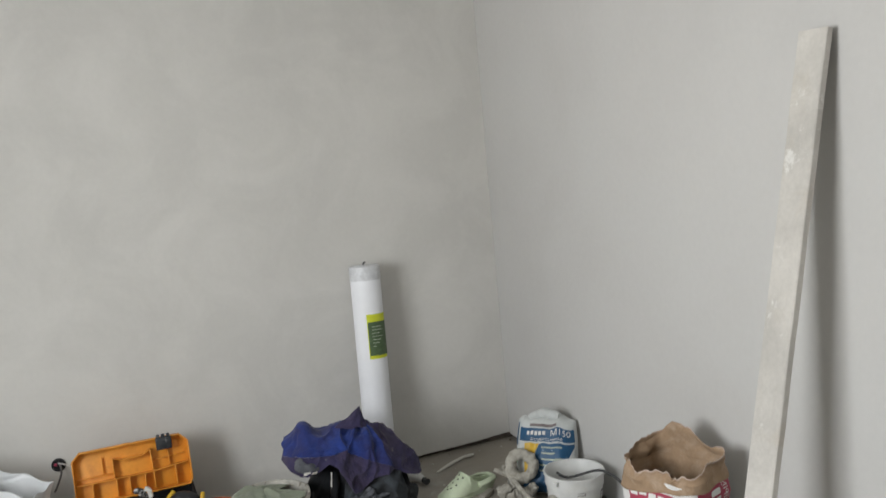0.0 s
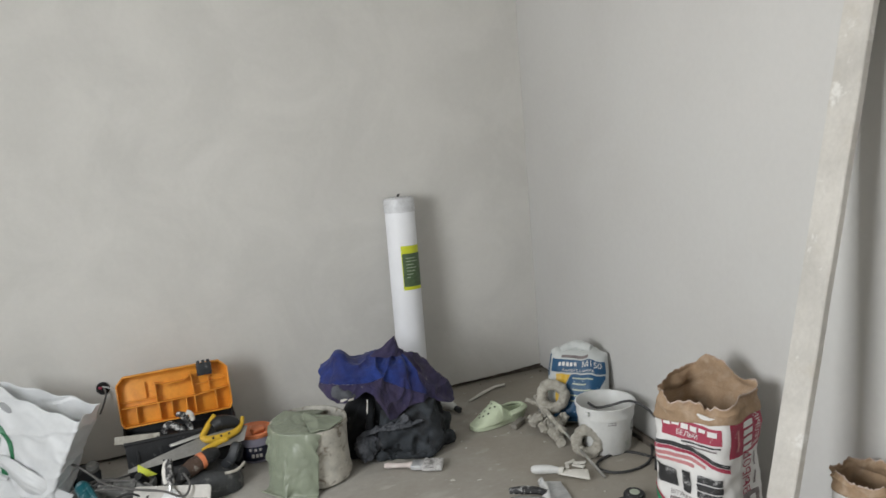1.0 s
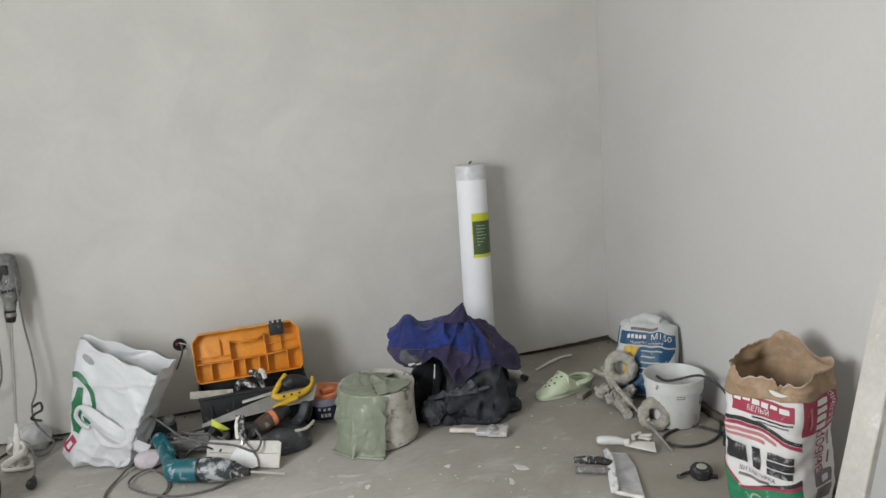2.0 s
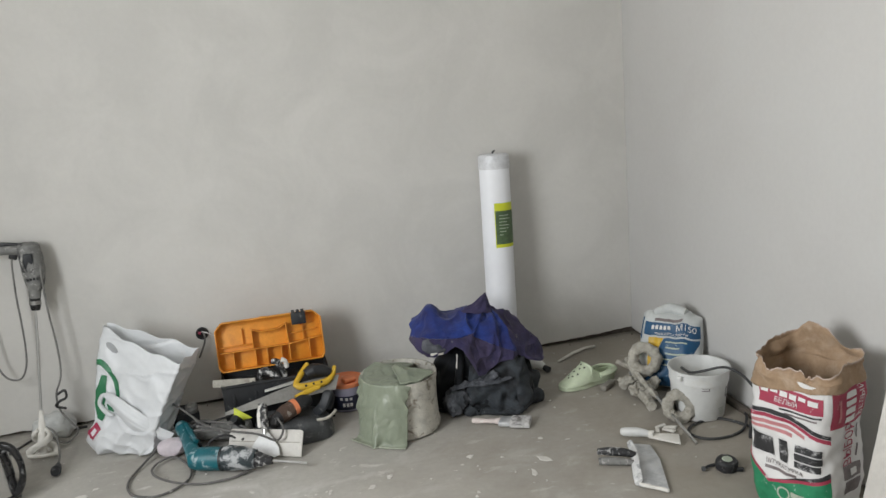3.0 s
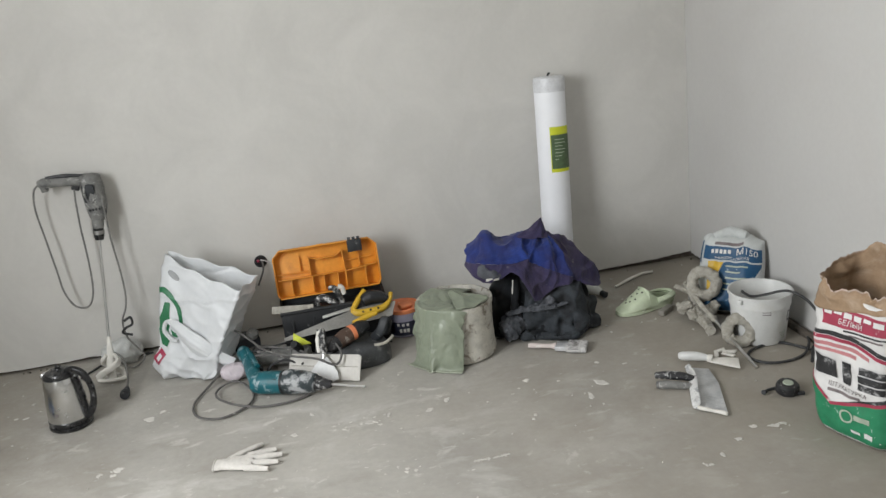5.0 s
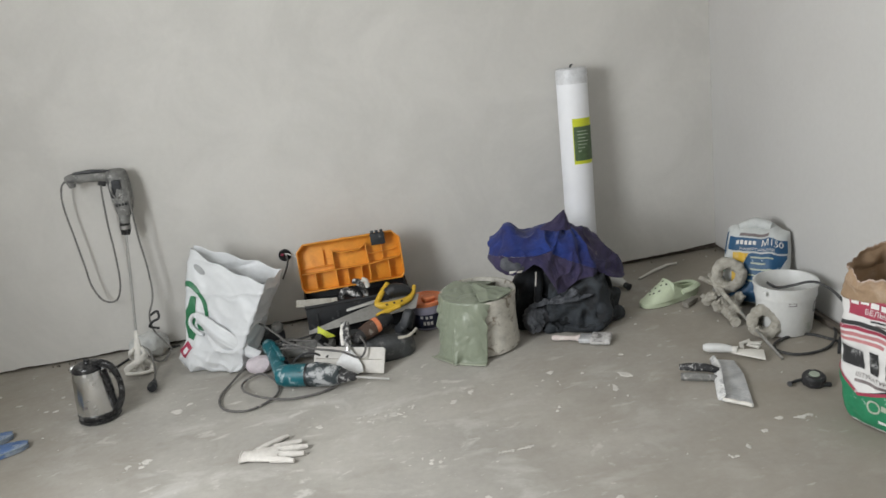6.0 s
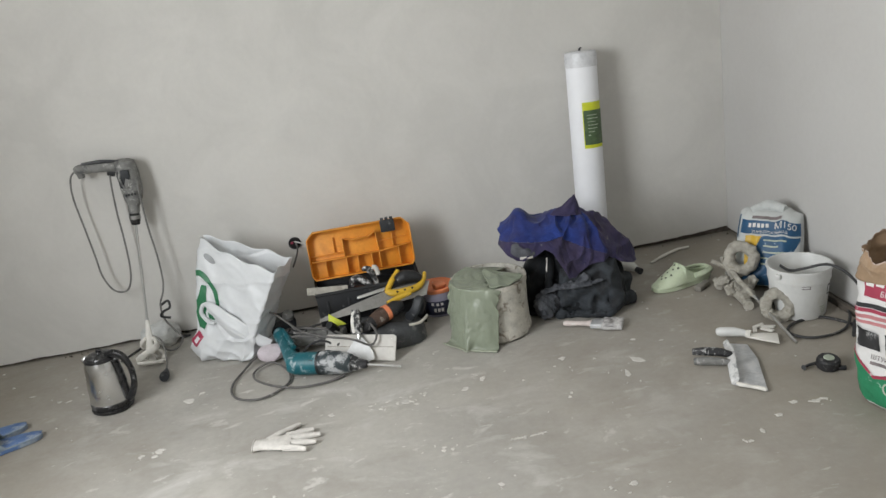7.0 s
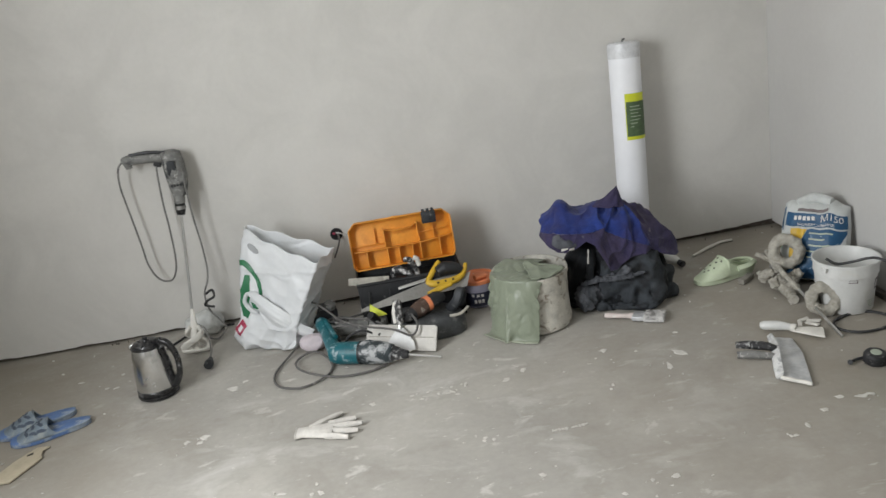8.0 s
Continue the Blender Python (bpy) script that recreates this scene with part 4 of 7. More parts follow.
def build_hammer():
    ob = thing("rotary_hammer", (-1.98, -0.66, 0.0), "teal rotary hammer drill splashed with plaster lying on the floor", "rotary hammer")
    P = lambda t, z=0.048: Vector((-2.105 + 0.29 * t, -0.665 - 0.115 * t, z))
    part("motor_housing", tube([P(-0.06, 0.05), P(0.04, 0.051), P(0.20, 0.052), P(0.35, 0.052)], [0.034, 0.044, 0.045, 0.043], 18), TEAL, ob, "teal plastic motor housing")
    part("housing_seam", tube([P(0.33, 0.052), P(0.36, 0.052)], [0.0455, 0.0455], 18, sub=1), BLACK_PLASTIC, ob)
    part("gear_case", crumple(tube([P(0.35, 0.052), P(0.46, 0.054), P(0.62, 0.052), P(0.76, 0.048)], [0.042, 0.047, 0.043, 0.034], 18, sub=8), 0.004, 50), material("spattered_gear_case", (0.028, 0.04, 0.045), 0.6, vary=0.2, scale=20, fine=120, bump=0.2, dust=0.58, dust_colour=(0.40, 0.41, 0.415), dust_scale=22), ob, "dark gear case caked with plaster")
    part("nose", tube([P(0.74, 0.048), P(0.82, 0.046), P(0.88, 0.044), P(0.96, 0.042)], [0.033, 0.027, 0.020, 0.014], 14), PLASTERED_BLACK, ob)
    part("bit", tube([P(0.94, 0.042), P(1.38, 0.030)], 0.005, 10, sub=1), STEEL, ob, "steel drill bit")
    # the grip points away across the floor
    part("grip", tube([P(0.02, 0.05), (-2.118, -0.60, 0.056), (-2.138, -0.49, 0.064), (-2.158, -0.40, 0.070), (-2.165, -0.365, 0.07)], [0.036, 0.029, 0.026, 0.031, 0.022], 14), TEAL, ob, "teal pistol grip")
    part("grip_pad", tube([(-2.10, -0.58, 0.083), (-2.122, -0.49, 0.088), (-2.14, -0.42, 0.094)], [0.009, 0.011, 0.009], 8), TEAL, ob)
    part("trigger", box(0.02, 0.05, 0.02, pose(-2.095, -0.545, 0.06, 0, 0, 10), 0.005), BLACK_PLASTIC, ob)
    part("name_bar", box(0.062, 0.003, 0.013, pose(-2.058, -0.7265, 0.062, -14, 0, -21.6), 0.001), SACK_WHITE, ob, "pale maker's mark bar")
    part("vent", box(0.04, 0.004, 0.006, pose(-2.05, -0.722, 0.078, -30, 0, -21.6), 0.001), BLACK_PLASTIC, ob)
    # cable in loose loops
    part("cable", tube([(-2.165, -0.365, 0.07), (-2.22, -0.42, 0.05), (-2.31, -0.54, 0.012), (-2.355, -0.66, 0.007), (-2.335, -0.77, 0.007), (-2.25, -0.82, 0.007), (-2.17, -0.78, 0.007), (-2.13, -0.71, 0.007),
                        (-2.14, -0.62, 0.012), (-2.20, -0.54, 0.02), (-2.265, -0.57, 0.012), (-2.265, -0.66, 0.018), (-2.20, -0.745, 0.018), (-2.10, -0.785, 0.007), (-2.0, -0.79, 0.007), (-1.93, -0.765, 0.008), (-1.89, -0.73, 0.012)], 0.0045, 7), CABLE_GREY, ob, "dusty grey cable in loops")


def build_grinder():
    ob = thing("angle_grinder", (-2.06, -0.44, 0.0), "dark dusty angle grinder with trailing cable", "angle grinder")
    part("body", tube([(-2.20, -0.40, 0.042), (-2.15, -0.405, 0.05), (-2.05, -0.43, 0.052), (-1.96, -0.455, 0.05)], [0.026, 0.034, 0.037, 0.038], 14), DRILL_GREY, ob)
    part("gear_head", crumple(box(0.075, 0.07, 0.07, pose(-1.925, -0.465, 0.05, 0, 0, -15), 0.018), 0.002, 50), DRILL_GREY, ob)
    part("side_handle", tube([(-1.92, -0.48, 0.07), (-1.935, -0.50, 0.10), (-1.95, -0.52, 0.125)], [0.014, 0.018, 0.016], 10), BLACK_PLASTIC, ob)
    part("guard", lathe([(0.02, 0), (0.058, 0.002), (0.06, 0.018), (0.055, 0.02)], 28, m=pose(-1.925, -0.455, 0.012)), STEEL, ob)
    part("cable", tube([(-2.21, -0.395, 0.045), (-2.25, -0.37, 0.10), (-2.235, -0.36, 0.165), (-2.18, -0.38, 0.17), (-2.12, -0.42, 0.13), (-2.07, -0.50, 0.115), (-1.98, -0.60, 0.115), (-1.87, -0.665, 0.108), (-1.80, -0.68, 0.075), (-1.77, -0.655, 0.105), (-1.785, -0.60, 0.128)], 0.0045, 7), CABLE_GREY, ob, "grey cable arching over")
    part("cable", tube([(-2.2, -0.38, 0.045), (-2.13, -0.34, 0.065), (-2.05, -0.32, 0.05), (-1.98, -0.40, 0.045), (-1.93, -0.41, 0.03)], 0.005, 7), CABLE_GREY, ob)
    part("cable", tube([(-2.10, -0.42, 0.095), (-2.03, -0.47, 0.105), (-1.95, -0.50, 0.095), (-1.90, -0.545, 0.075), (-1.93, -0.585, 0.06)], 0.0045, 7), CABLE_GREY, ob)
    part("cable", tube([(-2.14, -0.44, 0.09), (-2.06, -0.455, 0.10), (-1.99, -0.445, 0.105), (-1.945, -0.41, 0.09)], 0.0045, 7), CABLE, ob)
    part("cable", tube([(-2.17, -0.47, 0.07), (-2.11, -0.49, 0.09), (-2.04, -0.53, 0.098), (-1.98, -0.545, 0.085), (-1.965, -0.52, 0.07), (-2.02, -0.49, 0.085), (-2.10, -0.46, 0.095)], 0.0045, 7), CABLE_GREY, ob)
    part("cable", tube([(-2.08, -0.55, 0.02), (-2.05, -0.545, 0.06), (-1.99, -0.555, 0.078), (-1.94, -0.565, 0.05), (-1.93, -0.575, 0.018)], 0.0045, 7), CABLE, ob)
    for k in range(5):
        part("vent_rib", box(0.007, 0.05, 0.008, pose(-2.12 + 0.018 * k, -0.418 - 0.005 * k, 0.086, 0, 0, -12), 0.002), BLACK_PLASTIC, ob)
    ch = thing("wall_chaser", (-2.16, -0.27, 0.0), "dark plastic machine behind the grinder", "power tool")
    part("body", crumple(box(0.13, 0.10, 0.10, pose(-2.165, -0.26, 0.052, 0, 0, 20), 0.03), 0.006, 22), GREY_PLASTIC, ch)
    part("knob", lathe([(0.0, 0), (0.024, 0), (0.026, 0.02), (0.018, 0.03), (0, 0.031)], 18, m=pose(-2.12, -0.29, 0.098, 20)), DRILL_GREY, ch)


def build_carrier_bag():
    base = Vector((-2.385, -0.27, 0))
    ob = thing("carrier_bag", base, "white plastic carrier bag with green leaf print, standing full", "carrier bag")
    plan = Sack((0, 0), 243, 0.30, 0.175, 0.5, 9.0, corner=0.010)
    low, high = Vector((-2.372, -0.325, 0)), Vector((-2.250, -0.285, 0))

    def surf(s, t, off=0.0):
        p, n = plan.plan(s)
        wide = 0.92 + 0.29 * t - 0.10 * math.sin(min(1, t * 1.25) * math.pi) * (1 - t) + 0.10 * math.exp(-((t - 0.10) / 0.12) ** 2)
        deep = 1.08 - t ** 1.2 * (0.85 - 0.72 * max(0.0, min(1.0, p.x / 0.30 + 0.5)))
        foot = min(1.0, t / 0.09) ** 0.5 if t < 0.09 else 1.0
        x, y = p.x * wide * (0.75 + 0.25 * foot), p.y * deep * (0.75 + 0.25 * foot)
        q = Vector((p.x * 6, p.y * 6, t * 3.2))
        F = noise.voronoi(q * 1.7 + Vector((3, 1, 7)))[0]
        fold = -0.045 * (F[1] - F[0] - 0.2) * max(0.12, 1 - t * 1.9) + 0.004 * noise.noise(q * 1.6) + 0.006 * (noise.voronoi(Vector((p.x * 9 + t * 5, p.y * 9, t * 2)))[0][0] - 0.4)
        fold += 0.010 * ((1 - abs(noise.noise(Vector((p.x * 7 + t * 2.5, p.y * 7, t * 5.5))))) ** 7 - 0.3) * (1.15 - t)
        fold += 0.007 * ((1 - abs(noise.noise(Vector((p.x * 4 - t * 3, p.y * 4 + 5, t * 2.2))))) ** 10)
        c = low.lerp(high, t ** 1.1)
        k = (x + 0.15) / 0.30
        back = 1.0 if p.y < -0.02 else 0.0
        ztop = 0.482 - 0.115 * max(0.0, k) - 0.012 * math.sin(k * math.pi) + back * 0.012 * math.sin(max(0, min(1, k)) * math.pi) + 0.006 * math.sin(s * 60)
        x2, y2 = x + n.x * (fold + off), y + n.y * (fold + off)
        return c + plan.t * x2 + plan.n * y2 + Vector((0, 0, 0.003 + t * ztop))

    bm = sheet(lambda u, v: surf(plan.round * u, v), 150, 70)
    bmesh.ops.remove_doubles(bm, verts=bm.verts[:], dist=1e-5)
    part("film", bm, BAG_WHITE, ob, thick=0.0012)
    part("base", crumple(sheet(lambda u, v: base + Vector((0.10 * v * math.cos(2 * math.pi * u), 0.07 * v * math.sin(2 * math.pi * u), 0.004 + 0.002 * (1 - v))), 32, 4), 0.001, 20), BAG_WHITE, ob)

    def print_on(name, pts, mat, off=0.003, label=""):
        """A print: an outline in (way round, height share), laid on the film."""
        b2 = bmesh.new()
        f = b2.faces.new([b2.verts.new((x, y, 0)) for x, y in pts])
        bmesh.ops.triangulate(b2, faces=[f])
        for _ in range(3):
            bmesh.ops.subdivide_edges(b2, edges=b2.edges[:], cuts=1, use_grid_fill=True)
            bmesh.ops.triangulate(b2, faces=b2.faces[:])
        for v in b2.verts:
            v.co = surf(v.co.x, v.co.y, off)
        return part(name, b2, mat, ob, label)

    def ring_print(name, cs, ct, rs, rt, a0, a1, width, mat, label):
        def fn(u, v):
            a = radians(a0 + (a1 - a0) * u)
            k = 1 - width * v
            return surf(cs + rs * k * math.cos(a), ct + rt * k * math.sin(a), 0.003)
        return part(name, sheet(fn, 40, 4), mat, ob, label)
    ring_print("green_ring", 0.01, 0.50, 0.098, 0.26, -10, 98, 0.17, BAG_GREEN, "green printed ring")
    print_on("leaf_print", [(0.018, 0.30), (0.006, 0.40), (0.004, 0.52), (0.016, 0.57), (0.024, 0.645), (0.046, 0.66), (0.050, 0.56), (0.056, 0.50), (0.050, 0.44), (0.058, 0.36), (0.046, 0.29)], BAG_GREEN, label="green printed leaf")
    print_on("leaf_print", [(0.060, 0.455), (0.085, 0.43), (0.108, 0.425), (0.090, 0.395), (0.066, 0.40)], BAG_GREEN)
    print_on("red_badge", [(-0.004, 0.195), (0.018, 0.275), (0.050, 0.235), (0.030, 0.135)], BAG_RED, 0.003, "dark red printed badge")
    print_on("badge_bar", [(0.012, 0.195), (0.020, 0.235), (0.036, 0.217), (0.029, 0.175)], BAG_WHITE, 0.0045)
    # grey patch on the film, painted for the shade seen through the grip
    hole = [(0.050 + 0.022 * math.cos(k * 0.628), 0.885 + 0.030 * math.sin(k * 0.628)) for k in range(10)]
    print_on("grip_hole_patch", hole, material("bag_inside_shade", (0.33, 0.34, 0.345), 0.6, vary=0.12, scale=20, bump=0.1), 0.003, "grey patch standing in for the shaded grip opening")
    S = lambda s, t, o: surf(s, t, o)
    fl = [S(0.055, 0.53, 0.006), S(0.085, 0.51, 0.016)] + [S(0.085, 0.51, 0.016).lerp(Vector((-2.20, -0.445, 0.055)), k) + plan.n * 0.028 * math.sin(k * math.pi) for k in (0.3, 0.55, 0.8, 1.0)]
    spine = catmull(fl, 8)
    wide_at = (0.008, 0.020, 0.036, 0.044, 0.042, 0.026)

    def band(u, v):
        f = u * (len(spine) - 1)
        p = spine[min(int(f), len(spine) - 1)]
        w = wide_at[min(5, int(u * 5.99))] * (1 - (u * 5.99 % 1)) + wide_at[min(5, int(u * 5.99) + 1)] * (u * 5.99 % 1)
        q = p + Vector((0.45, -0.1, 0.85)) * w * (2 * v - 1)
        F = noise.voronoi(Vector((u * 2.2, v * 4.5, 3)))[0]
        return q + plan.n * (0.016 * math.sin(v * math.pi) + 0.005 * (F[1] - F[0] - 0.2))
    part("handle_loop", sheet(band, 56, 30), BAG_WHITE, ob, "crumpled white handle", thick=0.0015)
    kn = [S(0.062, 0.535, 0.008), S(0.040, 0.50, 0.010), S(0.034, 0.44, 0.010), S(0.050, 0.40, 0.010), S(0.075, 0.375, 0.012), S(0.10, 0.375, 0.010)]
    part("handle_loop", tube(kn, [0.008, 0.009, 0.009, 0.010, 0.010, 0.006], 8), BAG_WHITE, ob)
    pk = thing("pink_bag", (-2.19, -0.39, 0), "small crumpled pinkish plastic bag on the floor", "plastic bag")
    b3 = bmesh.new()
    bmesh.ops.create_icosphere(b3, subdivisions=5, radius=1, matrix=Matrix.Translation((-2.20, -0.475, 0.036)) @ Matrix.Diagonal((0.056, 0.045, 0.034, 1)))
    part("film", folds(crumple(b3, 0.010, 12, 2, 2), 0.006, 11, 3), PINK_FILM, pk)
    dk = thing("dark_rag", (-2.27, -0.345, 0), "dark crumpled rag beside the carrier bag", "rag")
    b3 = bmesh.new()
    bmesh.ops.create_icosphere(b3, subdivisions=4, radius=1, matrix=Matrix.Translation((-2.265, -0.365, 0.05)) @ Matrix.Diagonal((0.03, 0.04, 0.055, 1)))
    part("cloth", crumple(b3, 0.012, 25, 4), BLACK_CLOTH, dk)


DRILL_CORD = material("dusty_cord", (0.20, 0.195, 0.185), 0.65, vary=0.25, scale=30, bump=0.1, dust=0.2, dust_colour=(0.28, 0.27, 0.25), dust_scale=40)


def build_mixer():
    ob = thing("mixing_drill", (-2.72, -0.27, 0.0), "dusty grey power drill with mixing paddle leaning on the wall", "power drill")
    y = -0.075
    body = part("motor_housing", tube([(-2.668, y, 0.842), (-2.668, y, 0.830), (-2.664, y - 0.002, 0.780), (-2.662, y - 0.008, 0.720), (-2.664, y - 0.014, 0.680), (-2.668, y - 0.018, 0.652)], [0.030, 0.044, 0.047, 0.045, 0.038, 0.026], 18), DRILL_GREY, ob)
    part("gear_neck", tube([(-2.668, y - 0.018, 0.655), (-2.672, y - 0.022, 0.625), (-2.674, y - 0.024, 0.615)], [0.025, 0.023, 0.02], 14), DRILL_GREY, ob)
    part("grip", tube([(-2.66, y, 0.812), (-2.72, y, 0.822), (-2.79, y, 0.828), (-2.845, y, 0.830), (-2.868, y, 0.825)], [0.028, 0.021, 0.020, 0.022, 0.017], 14), DRILL_GREY, ob)
    part("grip_top", tube([(-2.69, y, 0.837), (-2.76, y, 0.846), (-2.835, y, 0.848)], [0.007, 0.010, 0.007], 8, flat=1.6), BLACK_PLASTIC, ob, "black rubber grip strip")
    part("grip_toe", tube([(-2.85, y, 0.820), (-2.848, y, 0.795)], [0.018, 0.014], 10, sub=1), DRILL_GREY, ob)
    part("trigger", box(0.032, 0.016, 0.03, pose(-2.728, y, 0.798, 0, 20), 0.005), BLACK_PLASTIC, ob)
    part("vent_panel", box(0.048, 0.006, 0.075, pose(-2.672, y - 0.046, 0.770, 4), 0.006), GREY_PLASTIC, body, "dark vent panel")
    part("ridge", tube([(-2.685, y - 0.048, 0.810), (-2.69, y - 0.051, 0.770), (-2.678, y - 0.053, 0.735), (-2.655, y - 0.052, 0.745)], 0.005, 6), DRILL_GREY, body)
    for k in range(4):
        part("text_bar", box(0.008, 0.003, 0.010, pose(-2.682 + k * 0.0125, y - 0.0535, 0.702 + k * 0.0006), 0.001), BLACK_PLASTIC, body)
    part("chuck", tube([(-2.674, y - 0.024, 0.618), (-2.676, y - 0.027, 0.585), (-2.678, y - 0.03, 0.568)], [0.022, 0.021, 0.017], 18, sub=1), BLACK_GLOSS, ob, "black and steel chuck")
    part("chuck_ring", tube([(-2.6745, y - 0.0245, 0.608), (-2.6755, y - 0.026, 0.592)], [0.0235, 0.0235], 18, sub=1), DULL_STEEL, ob)
    a, b = Vector((-2.678, y - 0.03, 0.570)), Vector((-2.718, -0.275, 0.012))
    part("shaft", tube([a, a.lerp(b, 0.75)], 0.0055, 10, sub=1), STEEL, ob, "thin steel shaft")
    part("shaft_crust", crumple(tube([a.lerp(b, 0.70), a.lerp(b, 0.85), b], [0.007, 0.014, 0.016], 10), 0.004, 50), CRUMB, ob, "plaster-caked lower shaft")
    # paddle of two helical blades on a ring
    ax = (b - a).normalized()
    s1 = ax.orthogonal().normalized()
    s2 = ax.cross(s1)
    for ph in (0.3, 3.44):
        pts = [b - ax * 0.10 * (1 - k / 6) + (s1 * math.cos(ph + k * 0.62) + s2 * math.sin(ph + k * 0.62)) * (0.012 + 0.038 * min(1, k / 2.5)) for k in range(7)]
        part("paddle_blade", crumple(tube(pts, 0.0085, 8, flat=1.7), 0.003, 50), CRUMB, ob, "plaster-caked helical blade")
    part("paddle_ring", crumple(tube([b + (s1 * math.cos(k * 0.785) + s2 * math.sin(k * 0.785)) * 0.052 for k in range(8)], 0.0070, 8, True), 0.0025, 50), CRUMB, ob)
    # power cord: a long loop beside the drill and a run down to the plug
    part("cord", tube([(-2.872, y, 0.825), (-2.893, y - 0.005, 0.800), (-2.905, y, 0.720), (-2.893, y, 0.580), (-2.882, y, 0.45), (-2.875, y, 0.36), (-2.845, y, 0.29), (-2.795, y, 0.275), (-2.765, y, 0.32),
                       (-2.752, y, 0.40), (-2.748, y, 0.52), (-2.748, y, 0.620), (-2.742, y, 0.740), (-2.735, y - 0.005, 0.790)], 0.0042, 7), DRILL_CORD, ob, "dusty grey power cord")
    part("cord", tube([(-2.64, y + 0.03, 0.800), (-2.63, y - 0.035, 0.740), (-2.632, y - 0.035, 0.640), (-2.632, y - 0.03, 0.54), (-2.625, y - 0.03, 0.42), (-2.625, y - 0.035, 0.32), (-2.635, y - 0.04, 0.26), (-2.66, y - 0.045, 0.20),
                       (-2.655, y - 0.05, 0.13), (-2.62, y - 0.055, 0.07), (-2.60, y - 0.06, 0.03), (-2.64, -0.20, 0.012), (-2.70, -0.17, 0.04), (-2.72, -0.20, 0.10), (-2.66, -0.28, 0.10), (-2.635, -0.37, 0.05), (-2.635, -0.43, 0.022)], 0.0042, 7), DRILL_CORD, ob, "dusty grey power cord")
    part("cord_knot", tube([(-2.655, y - 0.045, 0.20), (-2.625, y - 0.05, 0.215), (-2.622, y - 0.055, 0.185), (-2.65, y - 0.055, 0.172), (-2.668, y - 0.05, 0.15), (-2.63, y - 0.05, 0.135)], 0.0055, 7), CABLE, ob)
    part("plug", tube([(-2.635, -0.425, 0.024), (-2.634, -0.45, 0.022), (-2.636, -0.475, 0.022), (-2.637, -0.492, 0.022)], [0.008, 0.014, 0.020, 0.018], 12), GREY_PLASTIC, ob, "dark grey plug")
    cord = thing("floor_cable", (-2.9, -0.06, 0), "dark cable lying along the foot of the wall", "cable")
    part("cable", tube([(-2.86, -0.20, 0.006), (-2.80, -0.10, 0.006), (-2.74, -0.07, 0.02), (-2.70, -0.10, 0.012), (-2.66, -0.05, 0.006), (-2.58, -0.04, 0.006)], 0.005, 7), CABLE, cord)
    sm = thing("plaster_remnant_bag", (-2.70, -0.10, 0), "crumpled dusty white bag at the wall foot", "plastic bag")
    bm = bmesh.new()
    bmesh.ops.create_icosphere(bm, subdivisions=4, radius=1, matrix=Matrix.Translation((-2.70, -0.075, 0.045)) @ Matrix.Diagonal((0.085, 0.05, 0.055, 1)))
    part("film", crumple(bm, 0.018, 17, 9), material("dusty_film", (0.56, 0.57, 0.555), 0.6, vary=0.12, scale=20, bump=0.2, dust=0.15), sm)


